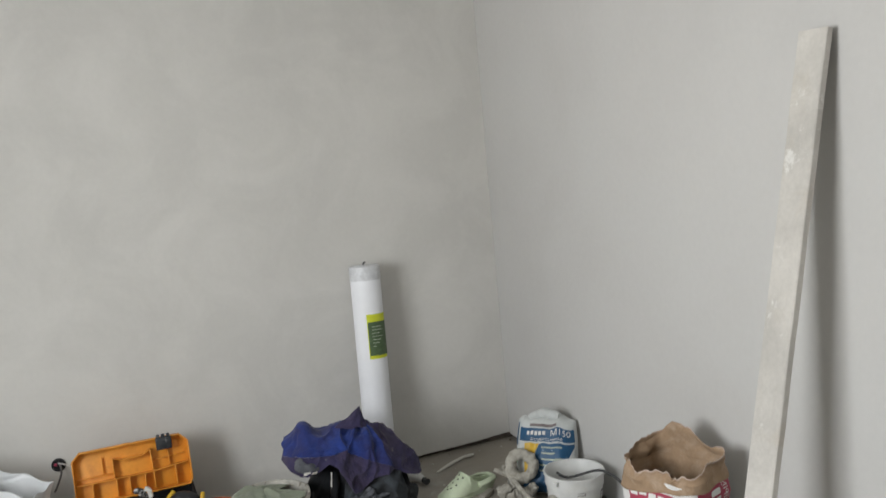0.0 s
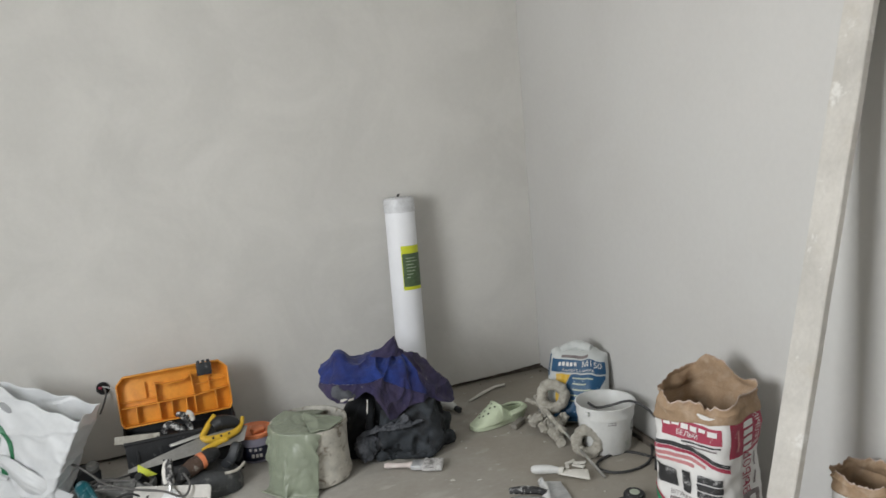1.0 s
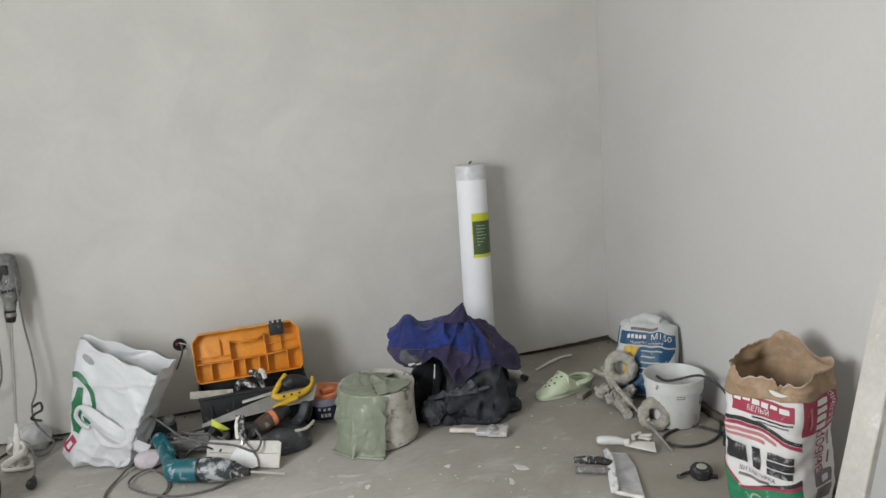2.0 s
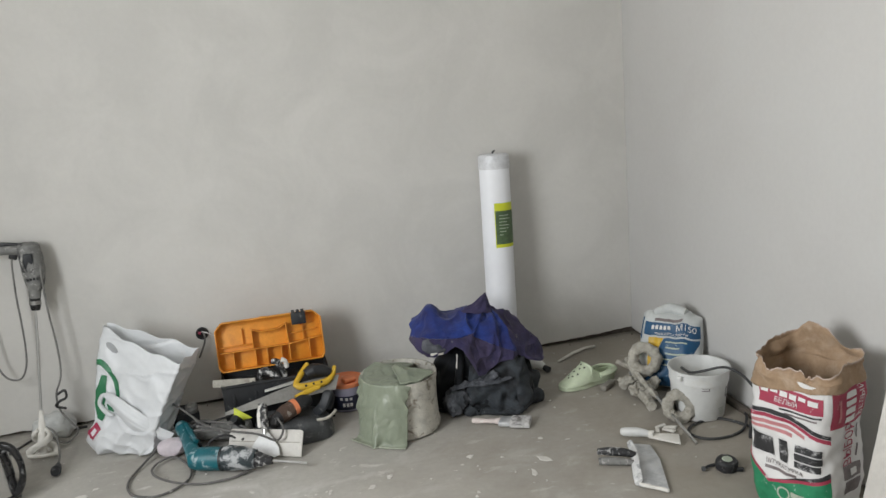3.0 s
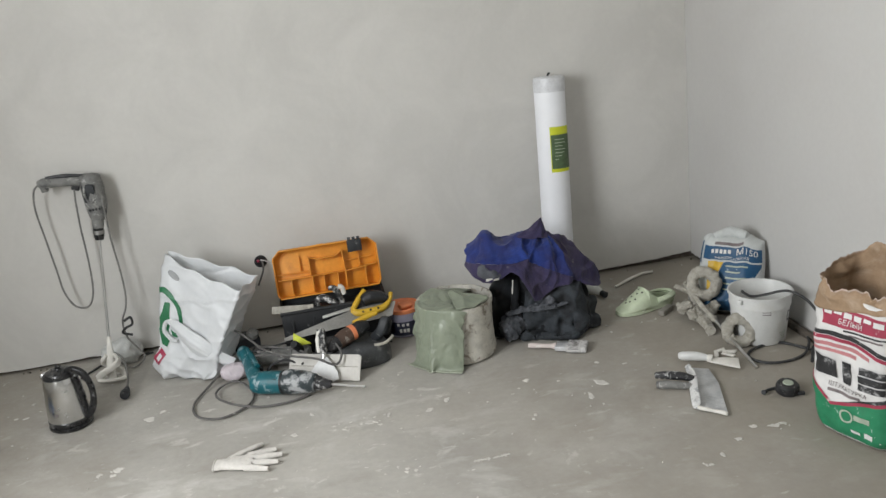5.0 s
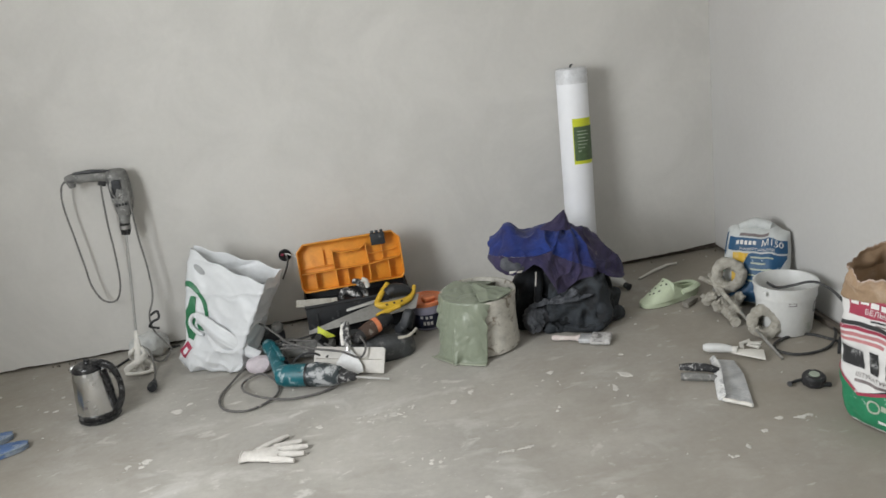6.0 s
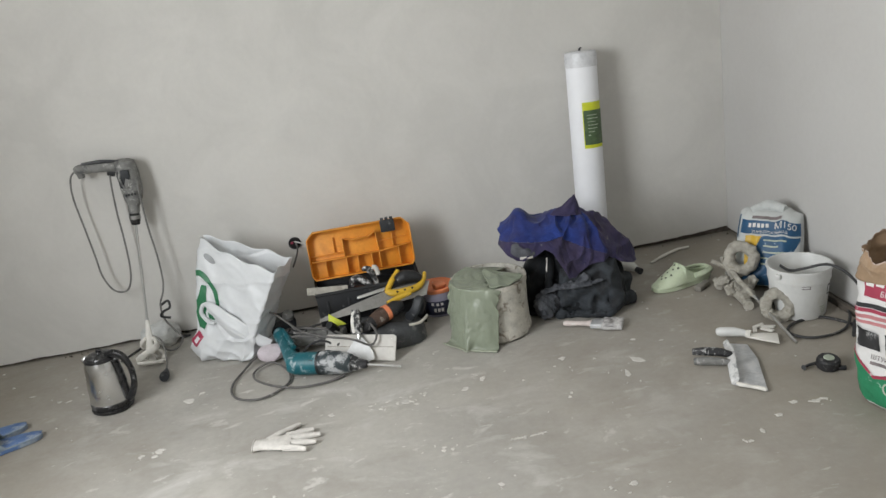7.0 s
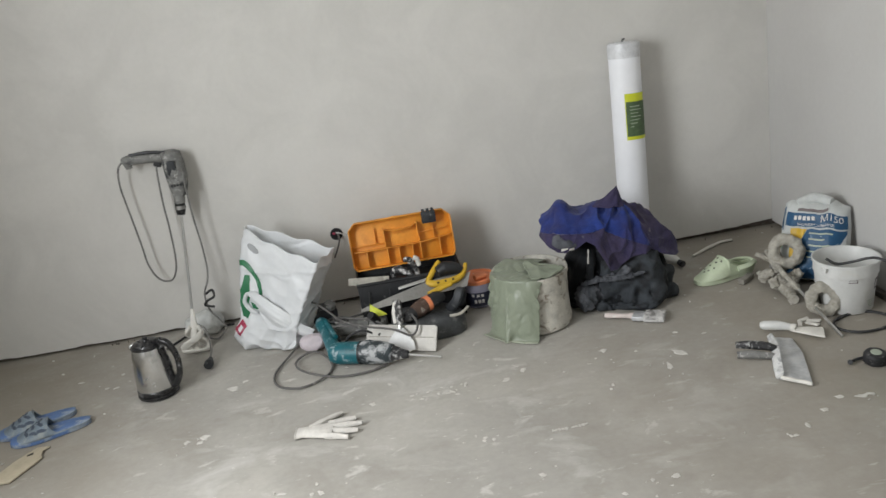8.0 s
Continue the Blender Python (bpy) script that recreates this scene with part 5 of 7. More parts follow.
def build_kettle():
    c = Vector((-2.815, -0.622, 0))
    ob = thing("electric_kettle", c, "brushed steel electric kettle with black handle on the floor", "kettle")
    m = Matrix.Translation(c)
    part("power_base", lathe([(0, 0.001), (0.074, 0.001), (0.08, 0.006), (0.08, 0.014), (0.072, 0.02), (0, 0.02)], 44, m=m), BLACK_GLOSS, ob, "black power base")
    part("foot_ring", lathe([(0.07, 0.02), (0.078, 0.021), (0.079, 0.036), (0.0765, 0.04)], 44, m=m), BLACK_GLOSS, ob)
    part("body", lathe([(0.0765, 0.038), (0.0765, 0.045), (0.075, 0.08), (0.0715, 0.13), (0.066, 0.175), (0.060, 0.205), (0.0585, 0.209)], 56, m=m), BRUSHED, ob, "brushed stainless steel body")
    part("rim", lathe([(0.0595, 0.203), (0.0605, 0.208), (0.059, 0.214), (0.054, 0.216)], 44, m=m), BLACK_GLOSS, ob)
    lid = part("lid", lathe([(0.056, 0.212), (0.05, 0.222), (0.03, 0.229), (0, 0.231)], 36, m=m), BLACK_GLOSS, ob)
    part("lid_knob", tube([c + Vector((0.0, 0.0, 0.228)), c + Vector((0.0, 0.0, 0.236)), c + Vector((0.002, 0, 0.243))], [0.014, 0.010, 0.012], 12), BLACK_GLOSS, lid)
    d = Vector((0.93, -0.36, 0))
    q = lambda r, z: c + d * r + Vector((0, 0, z))
    part("handle", tube([q(0.035, 0.222), q(0.065, 0.226), q(0.098, 0.212), q(0.118, 0.17), q(0.121, 0.125), q(0.112, 0.085), q(0.092, 0.052), q(0.074, 0.038)], [0.014, 0.016, 0.014, 0.012, 0.0115, 0.012, 0.014, 0.013], 12, flat=1.25), BLACK_GLOSS, ob, "black curved handle")
    part("handle_mount", tube([q(0.058, 0.20), q(0.067, 0.15), q(0.073, 0.10), q(0.076, 0.05)], [0.016, 0.012, 0.012, 0.014], 10), BLACK_GLOSS, ob)
    part("water_gauge", tube([q(0.069, 0.165), q(0.0755, 0.11)], [0.012, 0.012], 10, sub=1), BLACK_GLOSS, ob)
    e = Vector((-0.93, 0.36, 0))
    part("spout", tube([c + e * 0.05 + Vector((0, 0, 0.185)), c + e * 0.065 + Vector((0, 0, 0.202)), c + e * 0.073 + Vector((0, 0, 0.212))], [0.012, 0.017, 0.013], 12), BRUSHED, ob)
    for k in range(2):
        part("mark_bar", box(0.02 - 0.006 * k, 0.002, 0.003, pose(c.x - 0.026, c.y - 0.0715, 0.078 - 0.006 * k, 0, 0, -20), 0.0005), INK_GREY, ob)


WASHED_BLACK = material("washed_black_cloth", (0.032, 0.038, 0.045), 0.85, vary=0.3, scale=14, fine=260, bump=0.35, depth=0.0015, second=(0.015, 0.016, 0.018), second_at=(0.50, 0.64), second_scale=10)


HEAP = [((-0.905, -0.455, 0.10), (0.165, 0.135, 0.205)), ((-1.02, -0.46, 0.10), (0.10, 0.10, 0.19)), ((-0.83, -0.50, 0.09), (0.10, 0.12, 0.13))]


def build_clothes():
    bag = thing("dark_work_clothes", (-0.90, -0.49, 0), "heap of black and grey work clothes on the floor", "clothes")
    def kept(p, shell, skin, wide, lo, hi, low=None):
        """Holds loose cloth between the heap and a wider shell of it, so that the spare cloth bunches into folds."""
        p = outside(p, shell, skin)
        q = np.full(p.shape[:2], 9.0)
        for c, r in shell:
            q = np.minimum(q, np.linalg.norm((p - np.array(c)) / (np.array(r) + skin + wide), axis=-1))
        c = np.array((-0.91, -0.47, 0.12))
        k = np.where(q > 1, 1 / np.minimum(q, 1.12) ** 0.6, 1.0)[..., None]
        p = c + (p - c) * k
        p[..., :2] = np.clip(p[..., :2], lo, hi)
        if low is not None:
            p[..., 2] = np.maximum(p[..., 2], np.interp(p[..., 0], low[0], low[1]))
        p[..., 2] = np.maximum(p[..., 2], 0.004)
        return p
    p = drape(slack(-1.12, -0.72, -0.66, -0.27, 0.34, 66, 62, 3.0, 0.10), 0.86, 0.82, lambda q: kept(q, HEAP, 0.0, 0.035, (-1.155, -0.665), (-0.70, -0.2)), bend=0.2)
    cloth_part("trousers", swept(cloth_mesh(p), (-1.0, 0.30), 0.030, 2.0, 4, 1.0), BLACK_CLOTH, bag, "black crumpled trousers")
    bulge = HEAP + [((-0.850, -0.570, 0.105), (0.098, 0.070, 0.125))]
    p = drape(slack(-0.99, -0.72, -0.70, -0.45, 0.32, 60, 54, 8.0, 0.10, -18), 0.74, 0.66, lambda q: kept(q, bulge, 0.020, 0.035, (-1.03, -0.69), (-0.69, -0.4)), bend=0.25)
    cloth_part("sweatshirt", swept(cloth_mesh(p), (-0.865, 0.115), 0.046, 0.7, 10, 4.0), WASHED_BLACK, bag, "washed-out black sweatshirt")
    p = drape(slack(-1.07, -0.84, -0.69, -0.50, 0.36, 46, 42, 5.0, 0.06, 12), 0.36, 0.30, lambda q: kept(q, bulge, 0.036, 0.03, (-1.09, -0.69), (-0.80, -0.4), ((-1.1, -0.8), (0.12, 0.17))), bend=0.3)
    cloth_part("sweater", swept(cloth_mesh(p), (-1.06, 0.12), 0.030, 1.0, 8, 2.0), GREY_CLOTH, bag, "grey faded sweater")
    part("cuff", folds(tube([(-1.03, -0.56, 0.07), (-1.06, -0.585, 0.065), (-1.09, -0.605, 0.055), (-1.105, -0.61, 0.05)], [0.05, 0.050, 0.044, 0.030], 20, sub=12), 0.010, 26, 4.4), GREY_CLOTH, bag, "ribbed grey cuff")
    part("zip", tube([(-1.050, -0.605, 0.270), (-1.053, -0.612, 0.250), (-1.057, -0.615, 0.230), (-1.058, -0.615, 0.215)], [0.003, 0.0018, 0.003, 0.002], 6), CRUMB, bag, "white zip edge")
    # jacket thrown over the top of the heap
    jk = thing("work_jacket", (-0.92, -0.50, 0.2), "blue and faded purple work jacket thrown over the heap", "jacket")
    ridge = ((-1.21, -1.185, -1.12, -1.05, -0.95, -0.885, -0.80, -0.74, -0.70, -0.675), (0.355, 0.385, 0.442, 0.432, 0.425, 0.425, 0.375, 0.315, 0.255, 0.21))
    hem = ((-1.21, -1.16, -1.10, -1.06, -1.03, -0.98, -0.95, -0.90, -0.85, -0.80, -0.75, -0.70, -0.675), (0.345, 0.275, 0.285, 0.315, 0.30, 0.185, 0.180, 0.215, 0.225, 0.235, 0.200, 0.175, 0.17))

    def roof(u, v):
        """The thrown jacket: up the back of the heap, over its ridge and down the front to a ragged hem."""
        x = -1.195 + 0.52 * u
        top, low = float(np.interp(x, *ridge)) - 0.012, float(np.interp(x, *hem))
        end = max(0.0, math.sin(math.pi * u)) ** 0.35
        if v < 0.3:
            k = 1 - v / 0.3
            return Vector((x, -0.50 + 0.19 * k * end, top - 0.13 * end ** 3 * k ** 1.6))
        k = (v - 0.3) / 0.7
        return Vector((x, -0.50 - 0.145 * math.sin(k * math.pi / 2) ** 0.8 * end, top + (low - top) * k ** 1.5))
    right = lambda c: c[0] > -0.885 + (0.44 - c[2]) * 0.42
    low = lambda c: c[2] < 0.345 - 0.50 * max(0, c[0] + 1.0) and c[1] < -0.5
    p = np.array([[roof(i / 130, j / 90) for j in range(91)] for i in range(131)])

    def panel(name, keep, mat, label):
        bm = swept(cloth_mesh(p, keep), (-0.885, 0.47), 0.030, 1.8, 4, 6.0, (-0.93, -0.42, 0.25))
        crease(bm, 0.016, 9, 3.0)
        cloth_part(name, bm, mat, jk, label)
    panel("shell", lambda c, u, v: not right(c) and not low(c), BLUE_CLOTH, "deep blue nylon shell")
    panel("sleeve", lambda c, u, v: right(c), PURPLE_CLOTH, "faded purple sleeve")
    panel("hem_panel", lambda c, u, v: low(c) and not right(c), PURPLE_CLOTH, "faded purple lower panel")

    def collar(u, v):
        a, b, tip = Vector((-1.005, -0.535, 0.425)), Vector((-0.872, -0.545, 0.405)), Vector((-0.888, -0.52, 0.482))
        q = a.lerp(b, u).lerp(tip, v)
        return q + Vector((0, -0.030 * math.sin(u * math.pi) * (1 - v) + 0.006 * noise.noise((u * 5, v * 4, 2)), 0.010 * noise.noise((u * 4, v * 3, 7))))
    cloth_part("collar", sheet(collar, 20, 14), PURPLE_CLOTH, jk, "purple collar point", 0.004)
    part("cuff", crumple(tube([(-1.165, -0.575, 0.335), (-1.16, -0.595, 0.315), (-1.12, -0.605, 0.305), (-1.085, -0.60, 0.305)], [0.016, 0.022, 0.02, 0.012], 12), 0.008, 30, 3), GREY_CLOTH, jk, "grey dusty cuff")
    part("tag", box(0.055, 0.004, 0.012, pose(-1.135, -0.622, 0.292, 15, 6, 8), 0.002), CRUMB, jk, "white sewn tape")


def build_rag_bucket():
    c = Vector((-1.295, -0.60, 0))
    ob = thing("mortar_bucket", c, "plaster-caked pale bucket standing on the floor", "bucket")
    m = Matrix.Translation(c)
    H = 0.235
    bm = lathe([(0, 0.002), (0.140, 0.002), (0.150, 0.010), (0.152, 0.03), (0.1475, 0.05), (0.1455, 0.12), (0.148, H - 0.02), (0.152, H - 0.018), (0.152, H), (0.145, H), (0.14, 0.12), (0.128, 0.02), (0, 0.016)], 72, m=m)
    part("pail", crumple(bm, 0.0025, 26, 2), DIRTY_PLASTIC, ob)
    part("residue", crumple(lathe([(0.138, 0.10), (0.08, 0.105), (0, 0.102)], 32, m=m), 0.006, 20), CRUST, ob)
    rag = thing("olive_cloth", c + Vector((-0.06, -0.08, H)), "olive green cloth draped over the bucket rim", "cloth")

    way = Vector((math.cos(radians(226)), math.sin(radians(226)), 0))
    across = Vector((-way.y, way.x, 0))
    start = [[c + across * ((0.185 + 0.02 * (1 - j / 64)) * (i / 40 - 0.5) - 0.006) + way * (-0.075 + 0.355 * j / 64) + Vector((0, 0, H + 0.04 + 0.035 * noise.noise((i * 0.13, j * 0.06, 3.4)) + 0.008 * noise.noise((i * 0.4, j * 0.2, 1)))) for j in range(65)] for i in range(41)]

    def off_bucket(p):
        r = np.hypot(p[..., 0] - c.x, p[..., 1] - c.y)
        reach = 0.158 + 0.030 * np.clip((H - p[..., 2]) / H, 0, 1)
        inside = (r < reach) & (p[..., 2] < H + 0.005)
        over = inside & (p[..., 2] > H - 0.022) & (r < reach - 0.004)
        side = inside & ~over
        k = np.where(side, reach / np.maximum(r, 1e-6), 1.0)
        p[..., 0], p[..., 1] = c.x + (p[..., 0] - c.x) * k, c.y + (p[..., 1] - c.y) * k
        p[..., 2] = np.maximum(np.where(over, H + 0.005, p[..., 2]), 0.005)
        return p
    p = drape(start, 0.275, 0.415, off_bucket, steps=130, iters=16, bend=0.5, long_bend=0.02, grip=0.9)
    cloth_part("cloth", folds(cloth_mesh(p), 0.011, 3.0, 3.0, (1.5, 1.5, 0.7)), OLIVE, rag, thick=0.0025)
    part("hem_seam", tube([tuple(p[k, 64]) for k in range(0, 41, 2)], 0.0028, 6, sub=2), material("pale_hem", (0.36, 0.38, 0.30), 0.6, vary=0.1, scale=20, bump=0.1), rag, "pale stitched hem")

    def flap(u, v):
        a = radians(262 + 62 * u)
        r = 0.03 + 0.124 * v
        F = noise.voronoi(Vector((u * 2.4, v * 2.2, 5)))[0]
        z = H + 0.012 + 0.022 * (F[0] - 0.3) - 0.004 * v
        return Vector((c.x + r * math.cos(a) - 0.015 * (1 - v), c.y + r * math.sin(a) + 0.05 * (1 - v), z))
    part("folded_flap", sheet(flap, 36, 24), OLIVE, rag, thick=0.0025)

    def inner(u, v):
        a = radians(40 + 85 * u)
        r = 0.02 + 0.122 * v
        return Vector((c.x + r * math.cos(a) - 0.02, c.y + r * math.sin(a), H - 0.012 + 0.010 * noise.noise((u * 4, v * 4, 2)) + 0.012 * (1 - v)))
    part("folded_flap", sheet(inner, 30, 16), OLIVE, rag, thick=0.0025)


for build in (build_socket, build_roll, build_toolbox, build_saw, build_tub, build_case, build_float, build_hammer, build_grinder, build_carrier_bag, build_mixer, build_kettle, build_clothes, build_rag_bucket):
    build()

# ---- things along the east wall ----
FRAYED = material("frayed_paper", (0.50, 0.40, 0.34), 0.85, vary=0.15, scale=30, bump=0.2, spec=0.2)


def torn_collar(sk, ob, z0, heights, seed, fold=0.0, name="collar", label="torn brown kraft paper collar"):
    """The brown inner paper, standing above the wall with a torn edge; heights by the way round."""
    def top(s):
        f = (s / sk.round) % 1 * len(heights)
        k = int(f)
        a, b = heights[k % len(heights)], heights[(k + 1) % len(heights)]
        t = f - k
        t = t * t * (3 - 2 * t)
        return a + (b - a) * t + 0.012 * noise.noise((s * 22, seed, 0)) + 0.007 * noise.noise((s * 60, seed, 3)) + 0.003 * noise.noise((s * 130, seed, 8))
    def fn(u, v):
        s = sk.round * u
        e = (z0(s) if callable(z0) else z0) + 0.007 * noise.noise((s * 16, seed, 1))
        z = e + (top(s) - e) * v
        return sk.at(s, z, 0.0045 - 0.010 * v + 0.012 * v * noise.noise((s * 9, v * 2, seed)) + 0.038 * v * (noise.voronoi(Vector((s * 10, v * 1.6, seed)))[0][0] - 0.4))
    bm = sheet(fn, 150, 14)
    bmesh.ops.remove_doubles(bm, verts=bm.verts[:], dist=1e-5)
    frayed = lambda s: noise.noise((s * 9, seed, 6)) > -0.12
    def rim(u, v):
        s = sk.round * u
        p = fn(u, 1.0)
        return p + Vector((0, 0, -0.002 + (0.006 * v if frayed(s) else 0.001 * v) * (1 + noise.noise((s * 120, seed, 2)))))
    part("frayed_edge", sheet(rim, 190, 2), FRAYED, ob, "pale frayed paper edge", thick=0.001)
    return part(name, bm, KRAFT, ob, label, sharp=16, thick=0.002)


def build_big_sack():
    sk = Sack((-0.224, -1.693), 200, 0.262, 0.205, 0.50, 2.0)
    ob = thing("plaster_sack", sk.c, "open white paper plaster sack printed crimson and green, torn brown rim", "sack")
    top = lambda s: 0.452
    bm = sheet(lambda u, v: sk.at(sk.round * u, 0.004 + v * 0.452), 130, 60)
    bmesh.ops.remove_doubles(bm, verts=bm.verts[:], dist=1e-5)
    part("paper_wall", bm, SACK_WHITE, ob, thick=0.002)
    part("bottom", slab([(sk.c.x + 0.10 * math.cos(k * 0.3927) * 0.9, sk.c.y + 0.09 * math.sin(k * 0.3927)) for k in range(16)], 0.006, pose(0, 0, 0.003)), SACK_WHITE, ob)
    torn_collar(sk, ob, lambda s: 0.408 + 0.16 * max(0, min(0.25, s) - 0.05) + 0.2 * max(0, 0.02 - s) if s < 0.7 else 0.43, (0.492, 0.474, 0.482, 0.470, 0.490, 0.512, 0.505, 0.520, 0.518, 0.545, 0.566, 0.525, 0.515, 0.498), 3.0)
    fill = sheet(lambda u, v: sk.at(sk.round * u, 0.20, -0.004).lerp(sk.c + Vector((0, 0, 0.185)), v), 60, 8)
    part("powder", crumple(fill, 0.006, 20), CRUMB, ob, "pale dry plaster powder")
    bm = sheet(lambda u, v: sk.at(sk.round * u, 0.19 + v * 0.27, -0.006), 90, 16)
    bmesh.ops.remove_doubles(bm, verts=bm.verts[:], dist=1e-5)
    part("inner_paper", bm, KRAFT, ob, "brown inner paper")
    # printing on the front
    front = sk.w - 2 * sk.r
    part("red_panel", sk.patch(0.035, 0.238, lambda s: 0.362 + 0.05 * s, lambda s: 0.424), CRIMSON, ob, "crimson printed panel")
    for k in range(6):
        part("name_bar", sk.patch(0.042 + 0.032 * k, 0.067 + 0.032 * k, 0.399 if k not in (1, 4) else 0.405, 0.4155, 0.0045, 4), SACK_WHITE, ob)
    part("lettering", sk.letters("БЕЛЫЙ", 0.022, 0.13, 0.385), SACK_WHITE, ob, "white letters")
    part("text_bar", sk.patch(0.11, 0.235, lambda s: 0.354 + 0.03 * s, lambda s: 0.360 + 0.03 * s), INK_BLACK, ob)
    part("text_bar", sk.patch(0.125, 0.225, lambda s: 0.342 + 0.03 * s, lambda s: 0.348 + 0.03 * s), INK_GREY, ob)
    wave = lambda base, amp: (lambda s: base + amp * math.sin(min(1, s / 0.26) * 2.6 + 0.5) - 0.10 * max(0, s - 0.13))
    part("wave_stripe", sk.patch(0.0, 0.262, wave(0.304, 0.03), wave(0.316, 0.033)), INK_BLACK, ob, "black wavy stripe")
    part("wave_stripe", sk.patch(-0.01, 0.262, wave(0.290, 0.03), wave(0.302, 0.03)), CRIMSON, ob, "red wavy stripe")
    part("wave_stripe", sk.patch(-0.01, 0.19, wave(0.272, 0.028), wave(0.282, 0.03)), INK_PINK, ob, "faded red stripe")
    part("wave_stripe", sk.patch(0.0, 0.15, wave(0.258, 0.024), wave(0.266, 0.027)), INK_PINK, ob, "faded red stripe")
    # maker's mark: three heavy black shapes, not lettered
    part("mark_shape", sk.patch(0.012, 0.085, lambda s: 0.197 - 0.05 * s, lambda s: 0.262 - 0.10 * s, 0.004), INK_BLACK, ob, "worn black printed shape")
    part("mark_shape", sk.patch(0.108, 0.137, 0.19, 0.262, 0.004), INK_BLACK, ob, "black printed shape")
    for lo_, hi_, s0_, s1_ in ((0.238, 0.262, 0.162, 0.238), (0.212, 0.234, 0.160, 0.240), (0.188, 0.208, 0.160, 0.236)):
        part("mark_shape", sk.patch(s0_, s1_, lo_, hi_, 0.004), INK_BLACK, ob, "black printed shape")
    part("lettering", sk.letters("ШТУКАТУРКА", 0.019, 0.125, 0.172), INK_GREY, ob, "small grey letters")
    part("text_bar", sk.patch(0.06, 0.165, 0.148, 0.158), INK_GREY, ob)
    slope = lambda base: (lambda s: base + max(0.0, 0.30 * (s - 0.075)) + max(0.0, 0.75 * (0.075 - s)))
    part("green_field", sk.patch(-0.12, 0.262, 0.012, slope(0.105), n=30), SACK_GREEN, ob, "green printed base")
    part("wave_stripe", sk.patch(-0.02, 0.262, slope(0.105), slope(0.116), 0.003, 24), CRIMSON, ob, "crimson stripe")
    part("wave_stripe", sk.patch(0.10, 0.262, slope(0.116), lambda s: slope(0.116)(s) + 0.10 * (s - 0.10), 0.003), INK_BLACK, ob, "black stripe")
    def ring(u, v):
        a = 2 * math.pi * u
        return sk.at(0.125 + (0.016 + 0.006 * v) * math.cos(a), 0.085 + (0.016 + 0.006 * v) * math.sin(a), 0.004)
    part("badge", sheet(ring, 28, 2), PALE_INK, ob, "pale printed ring")
    part("badge", sk.patch(0.150, 0.200, 0.082, 0.100, 0.004, 6), PALE_INK, ob, "pale printed bar")
    part("badge", sk.patch(0.140, 0.172, 0.036, 0.046, 0.004, 6), SACK_WHITE, ob)
    part("badge", sk.patch(0.185, 0.212, 0.034, 0.052, 0.004, 6), SACK_WHITE, ob)
    # printing on the side
    a = sk.w - 0.004
    part("red_panel", sk.patch(a, a + 0.155, 0.325, 0.442), CRIMSON, ob, "crimson printed panel")
    for k in range(4):
        part("name_bar", sk.patch(a + 0.05, a + 0.098, 0.335 + 0.026 * k, 0.353 + 0.026 * k, 0.0045, 4), SACK_WHITE, ob)
    part("lettering", sk.letters("БЕЛЫЙ", 0.03, a + 0.128, 0.392, True), SACK_WHITE, ob, "white letters")
    part("text_bar", sk.patch(a + 0.02, a + 0.03, 0.345, 0.415, 0.0045, 6), INK_PINK, ob)
    part("lettering", sk.letters("ВЫБОР", 0.056, a + 0.082, 0.258, True, 0.72), CRIMSON, ob, "crimson upright letters")
    part("text_bar", sk.patch(a + 0.118, a + 0.125, 0.205, 0.312, n=6), INK_GREY, ob)
    part("pictogram", sk.patch(a + 0.06, a + 0.135, 0.145, 0.188, n=6), INK_GREY, ob, "grey printed square")
    part("pictogram", sk.patch(a + 0.065, a + 0.135, 0.095, 0.138, n=6), INK_GREY, ob, "grey printed square")
    part("pictogram_mark", sk.patch(a + 0.085, a + 0.115, 0.156, 0.176, 0.0045, 4), SACK_WHITE, ob)


def build_small_sack():
    sk = Sack((-0.085, -2.205), 192, 0.155, 0.085, 0.44, 7.0, corner=0.022)
    ob = thing("small_sack", sk.c, "white paper sack with opened brown kraft top by the wall", "sack")
    bm = sheet(lambda u, v: sk.at(sk.round * u, 0.004 + v * 0.362), 90, 30)
    bmesh.ops.remove_doubles(bm, verts=bm.verts[:], dist=1e-5)
    part("paper_wall", bm, SACK_WHITE, ob, thick=0.002)
    torn_collar(sk, ob, 0.338, (0.385, 0.380, 0.378, 0.383, 0.39, 0.40, 0.405, 0.412, 0.405, 0.395, 0.388), 5.0)
    bm = sheet(lambda u, v: sk.at(sk.round * u, 0.19 + v * 0.185, -0.006), 70, 12)
    bmesh.ops.remove_doubles(bm, verts=bm.verts[:], dist=1e-5)
    part("inner_paper", bm, KRAFT, ob, "brown inner paper")
    part("powder", crumple(sheet(lambda u, v: sk.at(sk.round * u, 0.2, -0.004).lerp(sk.c + Vector((0, 0, 0.19)), v), 40, 6), 0.006, 20), CRUMB, ob)
    part("side_print", sk.patch(0.09, 0.20, 0.05, 0.29), material("teal_print", (0.10, 0.36, 0.38), 0.55, vary=0.1, bump=0.05), ob, "pale teal print")


